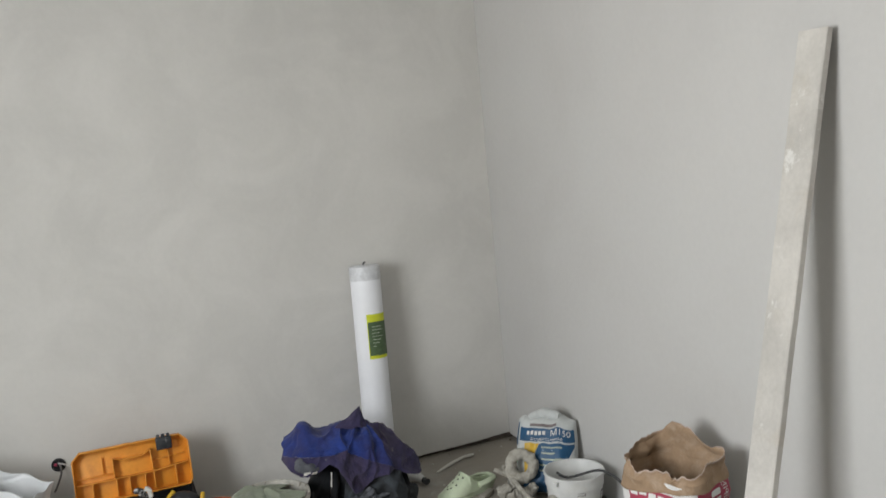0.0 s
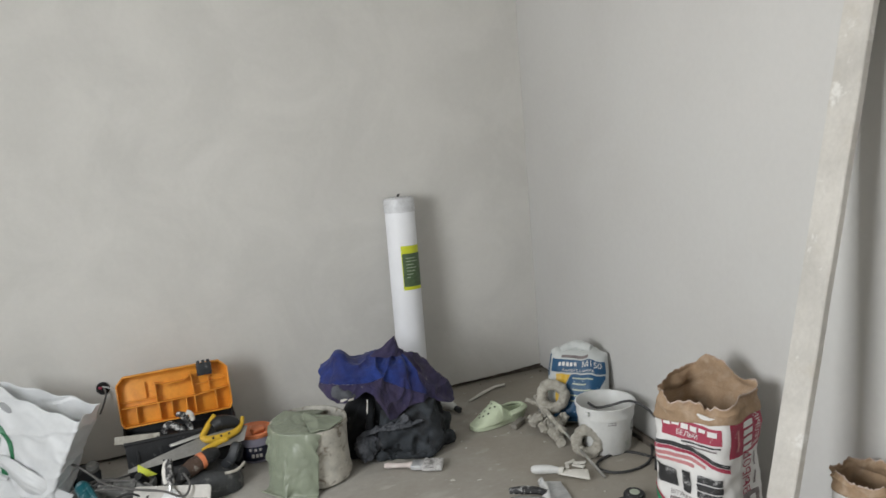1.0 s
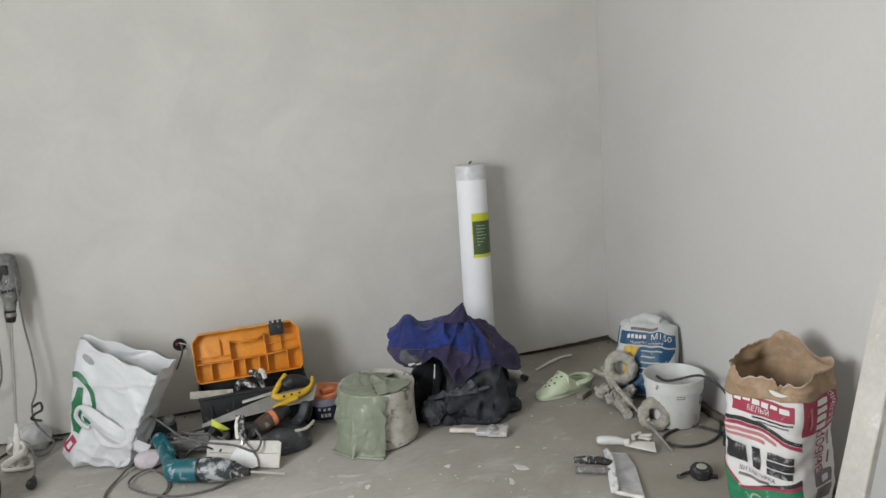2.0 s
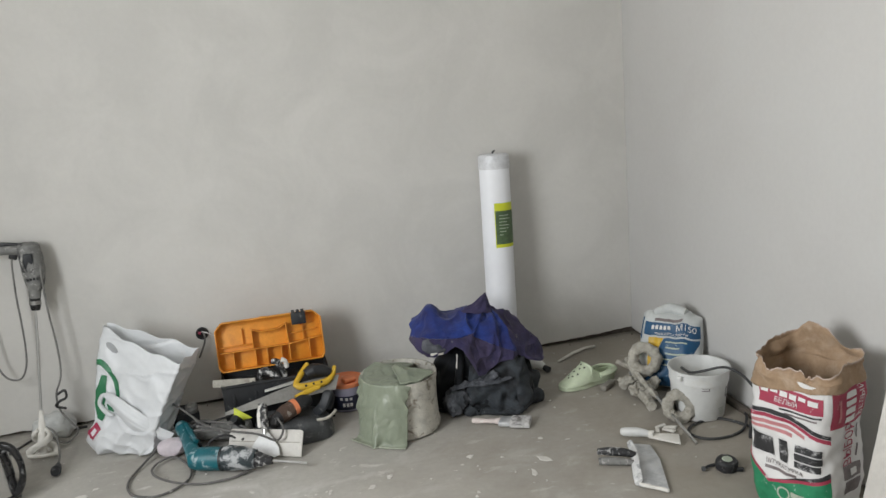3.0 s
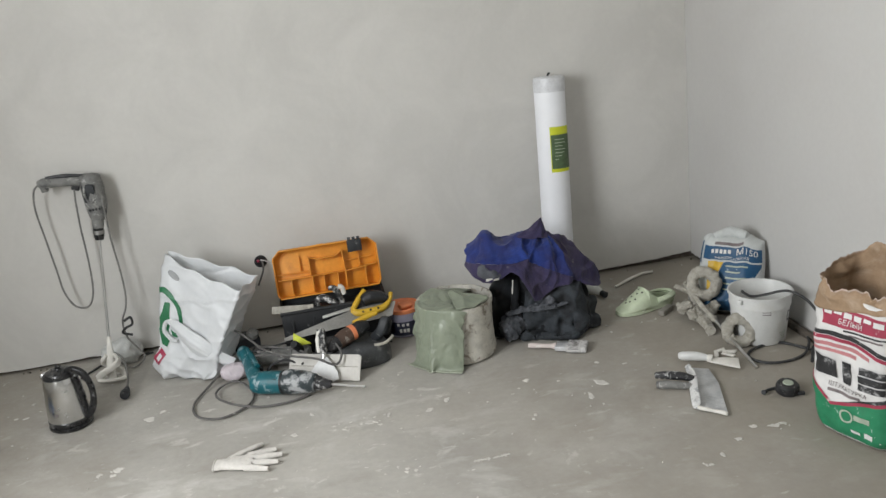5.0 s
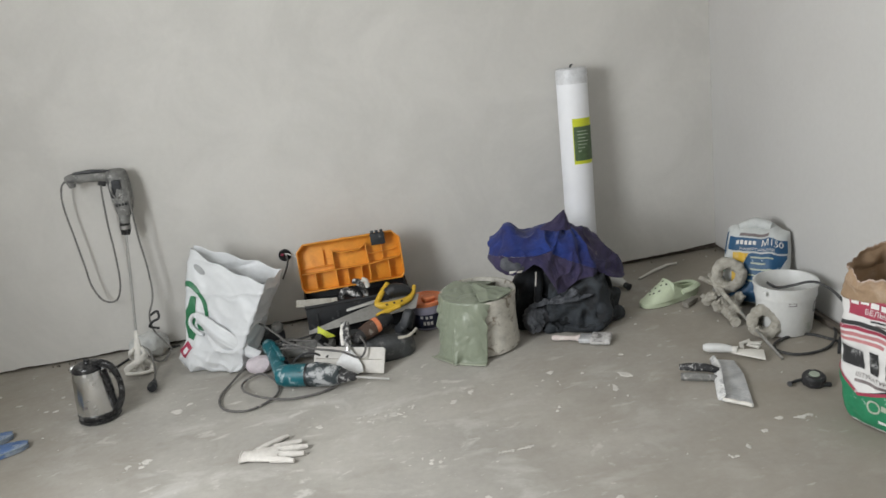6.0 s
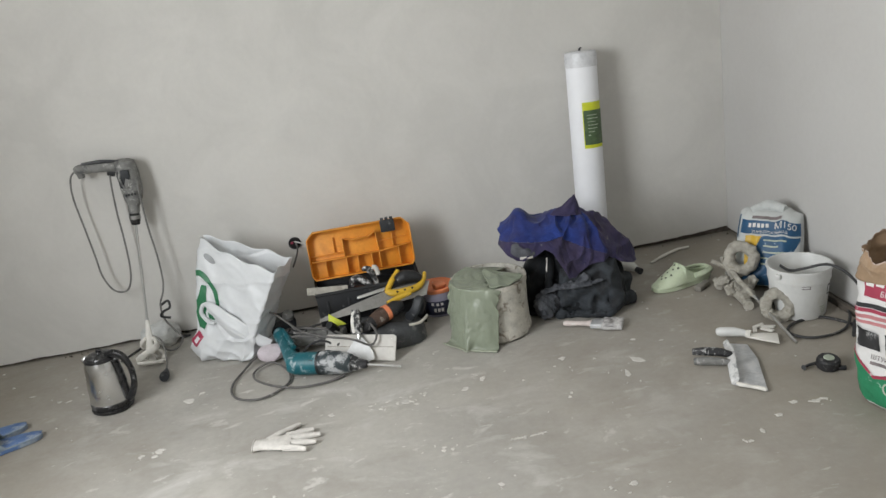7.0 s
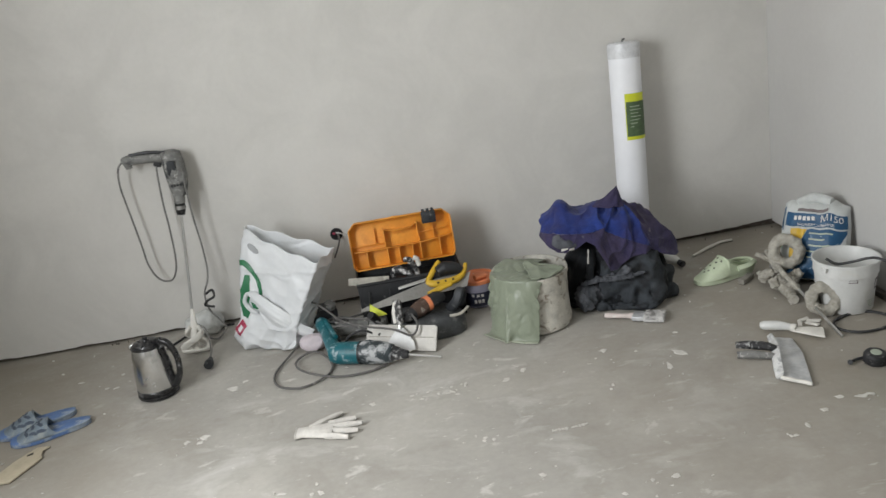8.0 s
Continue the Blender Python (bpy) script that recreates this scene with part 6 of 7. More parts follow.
def build_plank():
    top, foot = Vector((-0.026, -2.132, 1.722)), Vector((-0.376, -2.137, 0.004))
    ax = (top - foot).normalized()
    side = Vector((0, -1, 0))
    side = (side - ax * side.dot(ax)).normalized()
    m = Matrix.Translation(foot) @ Matrix((side, ax.cross(side), ax)).transposed().to_4x4()
    L = (top - foot).length
    bm = bmesh.new()
    n = 40
    rings = []
    for k in range(n + 1):
        z = L * k / n
        w0 = -0.049 + 0.0016 * noise.noise((z * 6, 1, 0))
        w1 = 0.049 + 0.0016 * noise.noise((z * 6, 7, 0))
        t = 0.011
        rings.append([bm.verts.new(m @ Vector((x, y, z))) for x, y in ((w0 + 0.003, -t), (w0, -t + 0.003), (w0, t - 0.003), (w0 + 0.003, t), (w1 - 0.003, t), (w1, t - 0.003), (w1, -t + 0.003), (w1 - 0.003, -t))])
    for q, s in zip(rings, rings[1:]):
        for j in range(8):
            bm.faces.new((q[j], q[(j + 1) % 8], s[(j + 1) % 8], s[j]))
    bm.faces.new(rings[0])
    bm.faces.new(rings[-1])
    ob = thing("plank", foot, "plaster-stained pale wooden plank leaning on the wall", "plank")
    part("board", bm, WOOD_DUSTY, ob, sharp=25)


def build_cement_bag():
    ob = thing("cement_bag", (-0.17, -0.68, 0), "slumped blue and white cement bag leaning on the wall", "bag")
    n, t = Vector((-0.70, -0.714, 0)), Vector((0.714, -0.70, 0))
    base = Vector((-0.150, -0.675, 0))

    def surf(u, v, off=0.0):
        """u -1..1 across the face, v 0..1 up; front side only bulges towards the room."""
        w = 0.130 * (1 - 0.04 * max(0, v - 0.75) / 0.25) * (1 + 0.03 * math.sin(v * 3.1))
        zt = 0.312 - 0.022 * abs(u) ** 4 + 0.012 * noise.noise((u * 3, 0, 4))
        edge = max(0.0, 1 - abs(u) ** 4)
        cap = max(0.0, 1 - abs(2 * v - 1) ** 8)
        bulge = 0.062 * (edge * cap) ** 0.55
        dent = 0.022 * (noise.voronoi(Vector((u * 1.6, v * 2.6, 3)))[0][0] - 0.4) + 0.004 * noise.noise((u * 6, v * 7, 8))
        dent *= edge * cap
        lean = 0.075 * v
        return base + t * (w * u) + n * (bulge + (dent if edge * cap > 0.02 else 0) + off - lean + 0.012) + Vector((0, 0, 0.003 + zt * v))

    def back(u, v):
        p = surf(u, v)
        edge = max(0.0, 1 - abs(u) ** 4) * max(0.0, 1 - abs(2 * v - 1) ** 8)
        return p - n * (0.105 * edge ** 0.55)
    bm = sheet(lambda u, v: surf(2 * u - 1, v), 44, 40)
    sheet(lambda u, v: back(1 - 2 * u, v), 44, 40, bm)
    bmesh.ops.remove_doubles(bm, verts=bm.verts[:], dist=0.0006)
    part("paper", bm, DULL_WHITE, ob)

    def patch(name, mat, u0, u1, lo, hi, off=0.003, label="", k=14):
        f = lambda q: q if callable(q) else (lambda u: q)
        def fn(a, b):
            u = u0 + (u1 - u0) * a
            return surf(u, f(lo)(u) + (f(hi)(u) - f(lo)(u)) * b, off)
        return part(name, sheet(fn, k, k), mat, ob, label)
    patch("blue_band", BAG_BLUE, -0.78, 0.96, 0.728, 0.895, label="blue title band")
    patch("blue_field", BAG_BLUE, -0.68, 0.95, 0.06, lambda u: 0.705 if u > -0.1 else 0.705 - 0.42 * (-0.1 - u) / 0.45, label="blue printed field", k=20)
    patch("yellow_corner", YELLOW, -0.60, -0.12, lambda u: 0.705 - 0.42 * min(1, (-0.12 - u) / 0.45) * 0.98, 0.705, 0.0035, "yellow printed triangle")
    patch("white_corner", DULL_WHITE, 0.55, 0.95, 0.26, lambda u: 0.30 + 0.9 * (u - 0.55), 0.0045)
    patch("side_stripe", BAG_BLUE, -0.92, -0.86, 0.66, 0.95)
    for k in range(5):
        patch("text_bar", PALE_INK, -0.05 - 0.05 * (k > 2), (0.62, 0.40, 0.72, 0.55, 0.68)[k], 0.645 - 0.075 * k, 0.665 - 0.075 * k, 0.0055, k=4)
    for k in range(5):
        patch("text_bar", SACK_WHITE, -0.52 + 0.13 * k, -0.43 + 0.13 * k, 0.815, 0.865, 0.0055, k=4)
    patch("text_bar", INK_GREY, -0.45, 0.45, 0.915, 0.945, 0.005, k=6)
    bm = lettering("М150", 0.034)
    for v in bm.verts:
        v.co = surf(0.57 + v.co.x / 0.130, 0.840 + v.co.y / 0.322, 0.006)
    part("lettering", bm, SACK_WHITE, ob, "white letters")
    bm = lettering("УНИВЕРСАЛЬНАЯ", 0.0155)
    for v in bm.verts:
        v.co = surf(0.12 + v.co.x / 0.130, 0.757 + v.co.y / 0.322, 0.006)
    part("lettering", bm, SACK_WHITE, ob, "small white letters")
    part("top_fold", crumple(tube([surf(-0.55, 0.985), surf(-0.1, 1.0) + Vector((0, 0, 0.008)), surf(0.5, 0.99)], [0.014, 0.022, 0.016], 12), 0.005, 26), DULL_WHITE, ob)
    part("green_tag", slab([(0, 0), (0.02, 0.005), (0.018, 0.06), (0.002, 0.055)], 0.003, Matrix.Translation(surf(-0.93, 0.42, 0.006)) @ pose(0, 0, 0, 78, 0, -40)), material("mint_tag", (0.28, 0.58, 0.40), 0.6, vary=0.1, bump=0.05), ob)


def build_white_bucket():
    c = Vector((-0.178, -0.958, 0))
    ob = thing("white_bucket", c, "white plastic bucket with black cable over the rim", "bucket")
    m = Matrix.Translation(c) @ pose(0, 0, 0, 0, 1.5)
    H = 0.198
    part("pail", lathe([(0, 0.002), (0.094, 0.002), (0.098, 0.008), (0.1095, H - 0.054), (0.1125, H - 0.053), (0.1145, H - 0.046), (0.1135, H - 0.040), (0.1145, H - 0.012), (0.119, H - 0.011), (0.1195, H), (0.114, H), (0.108, H - 0.02), (0.095, 0.012), (0, 0.01)], 56, m=m), WHITE_PLASTIC, ob)
    part("dregs", crumple(lathe([(0.1, 0.06), (0.06, 0.066), (0, 0.062)], 28, m=m), 0.005, 24), CRUST, ob)
    def band(name, a0, a1, z0, z1, mat):
        def fn(u, v):
            a = radians(a0 + (a1 - a0) * u)
            z = z0 + (z1 - z0) * v
            r = 0.098 + 0.0130 * (z - 0.008) / 0.162 + 0.0012
            return m @ Vector((r * math.cos(a), r * math.sin(a), z))
        part(name, sheet(fn, 8, 3), mat, ob)
    band("print_mark", 246, 262, 0.132, 0.135, INK_GREY)
    band("print_mark", 246, 262, 0.142, 0.145, INK_GREY)
    band("print_mark", 261, 262.5, 0.130, 0.145, INK_GREY)
    band("print_mark", 306, 309, 0.09, 0.13, INK_BLACK)
    band("print_mark", 309, 318, 0.125, 0.132, INK_BLACK)
    band("print_mark", 309, 318, 0.09, 0.096, INK_BLACK)
    for k in range(4):
        band("print_mark", 286 + 2 * k, 304, 0.05 - 0.008 * k, 0.053 - 0.008 * k, PALE_INK)
    for a in (205, 25):
        p = m @ Vector((0.121 * math.cos(radians(a)), 0.121 * math.sin(radians(a)), H - 0.02))
        part("lug", box(0.016, 0.02, 0.018, Matrix.Translation(p) @ pose(0, 0, 0, 0, 0, a), 0.004), WHITE_PLASTIC, ob)
    cb = thing("black_cable", (-0.185, -1.11, 0), "thick black cable coiled on the floor beside the bucket", "cable")
    part("cable", tube([(-0.235, -0.93, 0.19), (-0.21, -0.96, 0.175), (-0.17, -1.0, 0.19), (-0.13, -1.035, 0.2085), (-0.10, -1.06, 0.208), (-0.075, -1.12, 0.19), (-0.06, -1.20, 0.14), (-0.045, -1.27, 0.06), (-0.05, -1.26, 0.015),
                        (-0.07, -1.17, 0.008), (-0.13, -1.06, 0.007), (-0.20, -1.045, 0.007), (-0.28, -1.075, 0.007), (-0.305, -1.13, 0.007), (-0.27, -1.185, 0.007), (-0.20, -1.20, 0.007), (-0.12, -1.175, 0.008), (-0.06, -1.11, 0.015), (-0.03, -1.05, 0.012)], 0.0052, 8), CABLE, cb)
    part("cable_end", tube([(-0.06, -1.14, 0.012), (-0.095, -1.19, 0.008), (-0.125, -1.235, 0.007)], 0.0062, 8), CABLE, cb)
    st = thing("wooden_strip", (-0.02, -1.15, 0), "dark dusty wooden strip lying along the wall", "wood strip")
    part("strip", box(0.022, 0.62, 0.026, pose(-0.022, -1.17, 0.0135, 0, 0, 1), 0.003), material("dark_wood", (0.11, 0.092, 0.075), 0.8, vary=0.2, scale=10, bump=0.2, dust=0.1, dust_colour=(0.3, 0.28, 0.25)), st)


def build_crusted_tools():
    def ring(name, centre, axis, R, r, seed, label):
        c = Vector(centre)
        a = Vector(axis).normalized()
        s1 = a.orthogonal().normalized()
        s2 = a.cross(s1)
        pts = [c + (s1 * math.cos(k * math.pi / 5) * (1 + 0.08 * noise.noise((k, seed, 0))) + s2 * math.sin(k * math.pi / 5)) * R for k in range(10)]
        return crumple(tube(pts, [r * (1 + 0.22 * noise.noise((k * 0.8, seed, 4))) for k in range(10)], 14, True, 6), 0.009, 26, seed)
    ob = thing("plaster_mixer", (-0.26, -0.64, 0), "grey plaster-caked mixing attachment standing on the floor", "mixing tool")
    part("ring", ring("ring", (-0.268, -0.682, 0.142), (-0.45, -0.75, 0.35), 0.048, 0.021, 1.0, ""), CRUST, ob, "crusted grey ring")
    part("hub", crumple(tube([(-0.235, -0.60, 0.0), (-0.245, -0.61, 0.05), (-0.255, -0.625, 0.095)], [0.045, 0.05, 0.03], 14, sub=10), 0.010, 24, 2), material("damp_crust", (0.24, 0.235, 0.22), 0.9, vary=0.25, scale=22, fine=90, bump=0.6, depth=0.005, dust=0.2, dust_colour=(0.5, 0.48, 0.43)), ob)
    part("side_plate", crumple(slab([(-0.035, -0.01), (0.045, -0.012), (0.05, 0.06), (0.0, 0.085), (-0.03, 0.05)], 0.012, pose(-0.195, -0.66, 0.02, 80, 0, 20), 0.003), 0.004, 40), CRUST, ob)
    for k, (x, y, z, r) in enumerate(((-0.315, -0.735, 0.03, 0.030), (-0.290, -0.78, 0.022, 0.026), (-0.345, -0.675, 0.05, 0.024), (-0.26, -0.735, 0.055, 0.022))):
        lump = bmesh.new()
        bmesh.ops.create_icosphere(lump, subdivisions=4, radius=1, matrix=Matrix.Translation((x, y, z)) @ pose(0, 0, 0, 20 * k, 30, 50 * k) @ Matrix.Diagonal((r * 1.5, r * 0.8, r * 0.8, 1)))
        crumple(lump, r * 0.7, 38, k)
        for v in lump.verts:
            v.co.z = max(v.co.z, 0.003)
        part("caked_lump", lump, CRUST, ob)
    rd = thing("mixing_rod", (-0.30, -0.9, 0), "thin steel mixing rod caked with plaster", "rod")
    a, b = Vector((-0.318, -0.655, 0.105)), Vector((-0.322, -1.20, 0.006))
    part("rod", tube([a, a.lerp(b, 0.5), b], [0.006, 0.0055, 0.005], 10), STEEL, rd)
    part("crust", crumple(tube([a + Vector((-0.02, 0.04, 0.012)), a, a.lerp(b, 0.2), a.lerp(b, 0.42)], [0.012, 0.012, 0.009, 0.0065], 10), 0.003, 60), CRUST, rd)
    part("crossbar", crumple(tube([a + Vector((-0.055, 0.02, 0.03)), a, a + Vector((0.05, -0.015, -0.02))], [0.008, 0.011, 0.008], 8), 0.003, 60), CRUST, rd)
    part("crossbar", crumple(tube([a + Vector((-0.02, 0.0, 0.045)), a, a + Vector((0.0, -0.05, -0.04))], [0.007, 0.009, 0.007], 8), 0.003, 60), CRUST, rd)
    part("crust", crumple(tube([a.lerp(b, 0.62) + Vector((-0.025, 0, 0.0)), a.lerp(b, 0.63), a.lerp(b, 0.66) + Vector((0.012, 0, 0.01))], [0.006, 0.009, 0.006], 8), 0.002, 60), CRUST, rd)
    tr = thing("crusted_ring", (-0.275, -0.985, 0), "grey plaster-caked ring leaning on the bucket", "mixing ring")
    part("ring", ring("ring", (-0.282, -1.00, 0.062), (-0.35, -0.80, 0.25), 0.043, 0.020, 5.0, ""), CRUST, tr)
    part("web", crumple(lathe([(0.04, 0), (0.02, -0.012), (0, -0.014)], 20, m=Matrix.Translation((-0.272, -0.978, 0.055)) @ Vector((-0.35, -0.80, 0.25)).to_track_quat("Z", "Y").to_matrix().to_4x4()), 0.003, 50), material("ring_web", (0.2, 0.195, 0.18), 0.9, vary=0.2, bump=0.3), tr)
    hd = thing("crusted_brush", (-0.34, -0.72, 0), "yellowish plaster-caked brush lying on the floor", "brush")
    part("handle", crumple(tube([(-0.345, -0.60, 0.035), (-0.335, -0.67, 0.03), (-0.325, -0.73, 0.024)], [0.010, 0.013, 0.012], 10, sub=10), 0.006, 45), CRUST, hd, "plaster-caked handle")
    part("head", crumple(tube([(-0.325, -0.73, 0.024), (-0.32, -0.78, 0.024), (-0.325, -0.835, 0.02), (-0.335, -0.87, 0.02)], [0.014, 0.022, 0.018, 0.020], 10), 0.004, 45), CRUST, hd)
    wd = thing("wood_wedge", (-0.42, -0.60, 0), "small grey offcut of wood beside the clog", "offcut")
    part("offcut", box(0.085, 0.028, 0.022, pose(-0.395, -0.585, 0.0125, 0, 0, 38), 0.003), material("grey_wood", (0.25, 0.235, 0.205), 0.85, vary=0.15, scale=16, bump=0.2, dust=0.15), wd)


def clog_shape(L, W, Hh, open_heel=False):
    """A clog along x, toe at x = 0, sole at z = 0: sole, upper with an open heel end."""
    def half(s):
        return W / 2 * (0.98 * (math.sin(math.pi * min(1, max(0, s)) ** 0.72)) ** 0.42) * (1 - 0.13 * math.exp(-((s - 0.62) / 0.16) ** 2)) if 0 < s < 1 else 0.0
    outline = [(L * s, half(s)) for s in [0.004] + [k / 22 for k in range(1, 22)] + [0.996]]
    outline += [(x, -y) for x, y in reversed(outline)]
    sole = slab(outline, 0.02, bev=0.004)

    def upper(u, v):
        s = 0.012 + 0.976 * u
        a = math.pi * v
        w = half(s) * 0.985
        if s < 0.47:
            h = Hh * max(0.30 * min(1, s / 0.08) ** 0.5, min(1, s / 0.44) ** 0.85)
            return Vector((L * s + 0.004, w * math.cos(a), 0.016 + (h - 0.016) * math.sin(a) ** 0.8))
        # the open part: walls bend inwards only slightly
        k = (s - 0.47) / 0.53
        h = Hh * (1 - 0.55 * math.sin(math.pi * min(1, k * 1.1)) ** 0.6 if k < 0.9 else 0.86)
        h = max(0.030, Hh * (1 - 1.5 * k * (1 - 0.72 * k)))
        if open_heel:
            h = 0.0185 + (Hh - 0.0185) * max(0.0, 1 - 5.5 * k) ** 1.5
        side = 1 if v < 0.5 else -1
        q = v * 2 if v < 0.5 else (1 - v) * 2
        return Vector((L * s + 0.004, side * w * (1 - 0.10 * q * q), 0.016 + (h - 0.016) * q))
    bm = bmesh.new()
    nu, nv = 44, 24
    g = [[bm.verts.new(upper(i / nu, j / nv)) for j in range(nv + 1)] for i in range(nu + 1)]
    for i in range(nu):
        for j in range(nv):
            s = 0.012 + 0.976 * (i + 0.5) / nu
            if s > 0.47 and j in (nv // 2 - 1, nv // 2):
                continue
            bm.faces.new((g[i][j], g[i + 1][j], g[i + 1][j + 1], g[i][j + 1]))
    bmesh.ops.remove_doubles(bm, verts=bm.verts[:], dist=1e-5)
    return sole, bm, upper


def build_footwear():
    heading = math.degrees(math.atan2(-0.50 + 0.545, -0.312 + 0.585))
    ob = thing("green_clog", pose(-0.590, -0.528, 0.0, 0, 0, heading), "pale mint green foam clog with holes on the floor", "clog")
    sole, up, fn = clog_shape(0.272, 0.105, 0.098)
    part("sole", sole, MINT, ob, placed=False)
    part("upper", up, MINT, ob, placed=False, thick=0.005)
    for i, (u, v) in enumerate(((0.20, 0.36), (0.20, 0.56), (0.27, 0.28), (0.27, 0.46), (0.27, 0.64), (0.34, 0.36), (0.34, 0.55), (0.40, 0.30), (0.40, 0.47), (0.40, 0.64), (0.16, 0.46))):
        p = fn(u, v)
        q = fn(u + 0.02, v)
        r = fn(u, v + 0.03)
        nrm = (q - p).cross(r - p).normalized()
        if nrm.z < 0:
            nrm = -nrm
        b = lathe([(0.0045, 0.0032), (0, 0.0034)], 10, m=Matrix.Translation(p) @ nrm.to_track_quat("Z", "Y").to_matrix().to_4x4())
        part("vent_hole_shade", b, HOLE, ob, placed=False)
    part("strap", tube([(0.175, 0.045, 0.045), (0.23, 0.043, 0.05), (0.268, 0.02, 0.05), (0.272, 0, 0.05), (0.268, -0.02, 0.05), (0.23, -0.043, 0.05), (0.175, -0.045, 0.045)], 0.007, 8, flat=1.8), MINT, ob, placed=False)

    sl = thing("blue_slipper", pose(-3.318, -0.846, 0.0, 0, 0, 17), "blue rubber slipper with slots, dusty, beside its pair", "slipper", "pair of slippers")
    sole, up, fn = clog_shape(0.285, 0.115, 0.062, True)
    part("sole", sole, BLUE_FOAM, sl, placed=False)
    part("upper", up, DUSTY_FOAM, sl, placed=False, thick=0.004)
    for u, v in ((0.20, 0.38), (0.20, 0.62), (0.29, 0.25), (0.29, 0.50), (0.29, 0.75), (0.39, 0.20), (0.39, 0.40), (0.39, 0.60), (0.39, 0.80)):
        p, q, r = fn(u, v), fn(u + 0.02, v), fn(u, v + 0.03)
        nrm = (q - p).cross(r - p).normalized()
        nrm = -nrm if nrm.z < 0 else nrm
        mm = Matrix.Translation(p + nrm * 0.0022) @ nrm.to_track_quat("Z", "Y").to_matrix().to_4x4() @ pose(0, 0, 0, 0, 0, 90)
        part("slot", slab([(-0.006, -0.013), (0.002, -0.019), (0.008, -0.002), (0.005, 0.015), (-0.005, 0.018)], 0.001, mm), SLOT_SHADE, sl, placed=False)
    copy_thing(sl, pose(-3.388, -0.776, 0.0, 0, 0, 24))
    sp = thing("pale_offcut", (-3.17, -1.0, 0), "pale yellow torn offcut beside the slippers", "offcut")
    part("board", slab([(-3.235, -1.115), (-3.145, -1.125), (-3.075, -0.99), (-3.085, -0.965), (-3.09, -0.935), (-3.07, -0.915), (-3.115, -0.905), (-3.175, -0.985)], 0.006, pose(-0.085, 0, 0.002), 0.001), SCRAP, sp)
    part("nick", slab([(-3.135, -0.965), (-3.115, -0.955), (-3.118, -0.948), (-3.137, -0.957)], 0.002, pose(-0.085, 0, 0.0085)), BLACK_PLASTIC, sp)


def build_glove():
    m = pose(-2.248, -1.166, 0.0, 0, 0, -9)
    ob = thing("work_glove", m, "white knitted work glove lying flat on the floor", "glove")

    def fin(pts, r):
        return tube([(x, y, 0.0115) for x, y in pts], r, 12, flat=0.8)

    def body(u, v):
        # a flattened sock: cuff, wrist, then the back widening to the knuckles
        x = 0.128 * u
        w = 0.032 - 0.004 * math.sin(min(1, u / 0.45) * math.pi) + 0.020 * max(0, u - 0.30) / 0.70
        h = 0.010 + 0.004 * math.sin(u * math.pi)
        a = 2 * math.pi * v
        rib = 1 + 0.03 * math.cos(v * 150) * (u < 0.33)
        return Vector((x, w * math.cos(a) * rib - 0.004, 0.0125 + h * math.sin(a) * rib))
    bm = sheet(body, 30, 48)
    bmesh.ops.remove_doubles(bm, verts=bm.verts[:], dist=1e-5)
    part("back", crumple(bm, 0.0016, 40), GLOVE_KNIT, ob, placed=False)
    part("cuff_edge", tube([body(0.0, k / 12) for k in range(12)], 0.0024, 6, True), GLOVE_KNIT, ob, "ribbed cotton cuff edge", placed=False)
    for pts, rr in ((((0.105, 0.034), (0.150, 0.050), (0.196, 0.062)), (0.013, 0.0115, 0.007)), (((0.112, 0.011), (0.165, 0.020), (0.222, 0.024)), (0.0135, 0.0115, 0.007)),
                    (((0.112, -0.014), (0.165, -0.016), (0.215, -0.022)), (0.0135, 0.0115, 0.007)), (((0.105, -0.037), (0.148, -0.048), (0.188, -0.062)), (0.0125, 0.011, 0.007)), (((0.045, 0.022), (0.075, 0.052), (0.112, 0.084), (0.142, 0.108)), (0.014, 0.014, 0.012, 0.008))):
        part("finger", crumple(fin(pts, list(rr)), 0.0012, 60), GLOVE_KNIT, ob, placed=False)


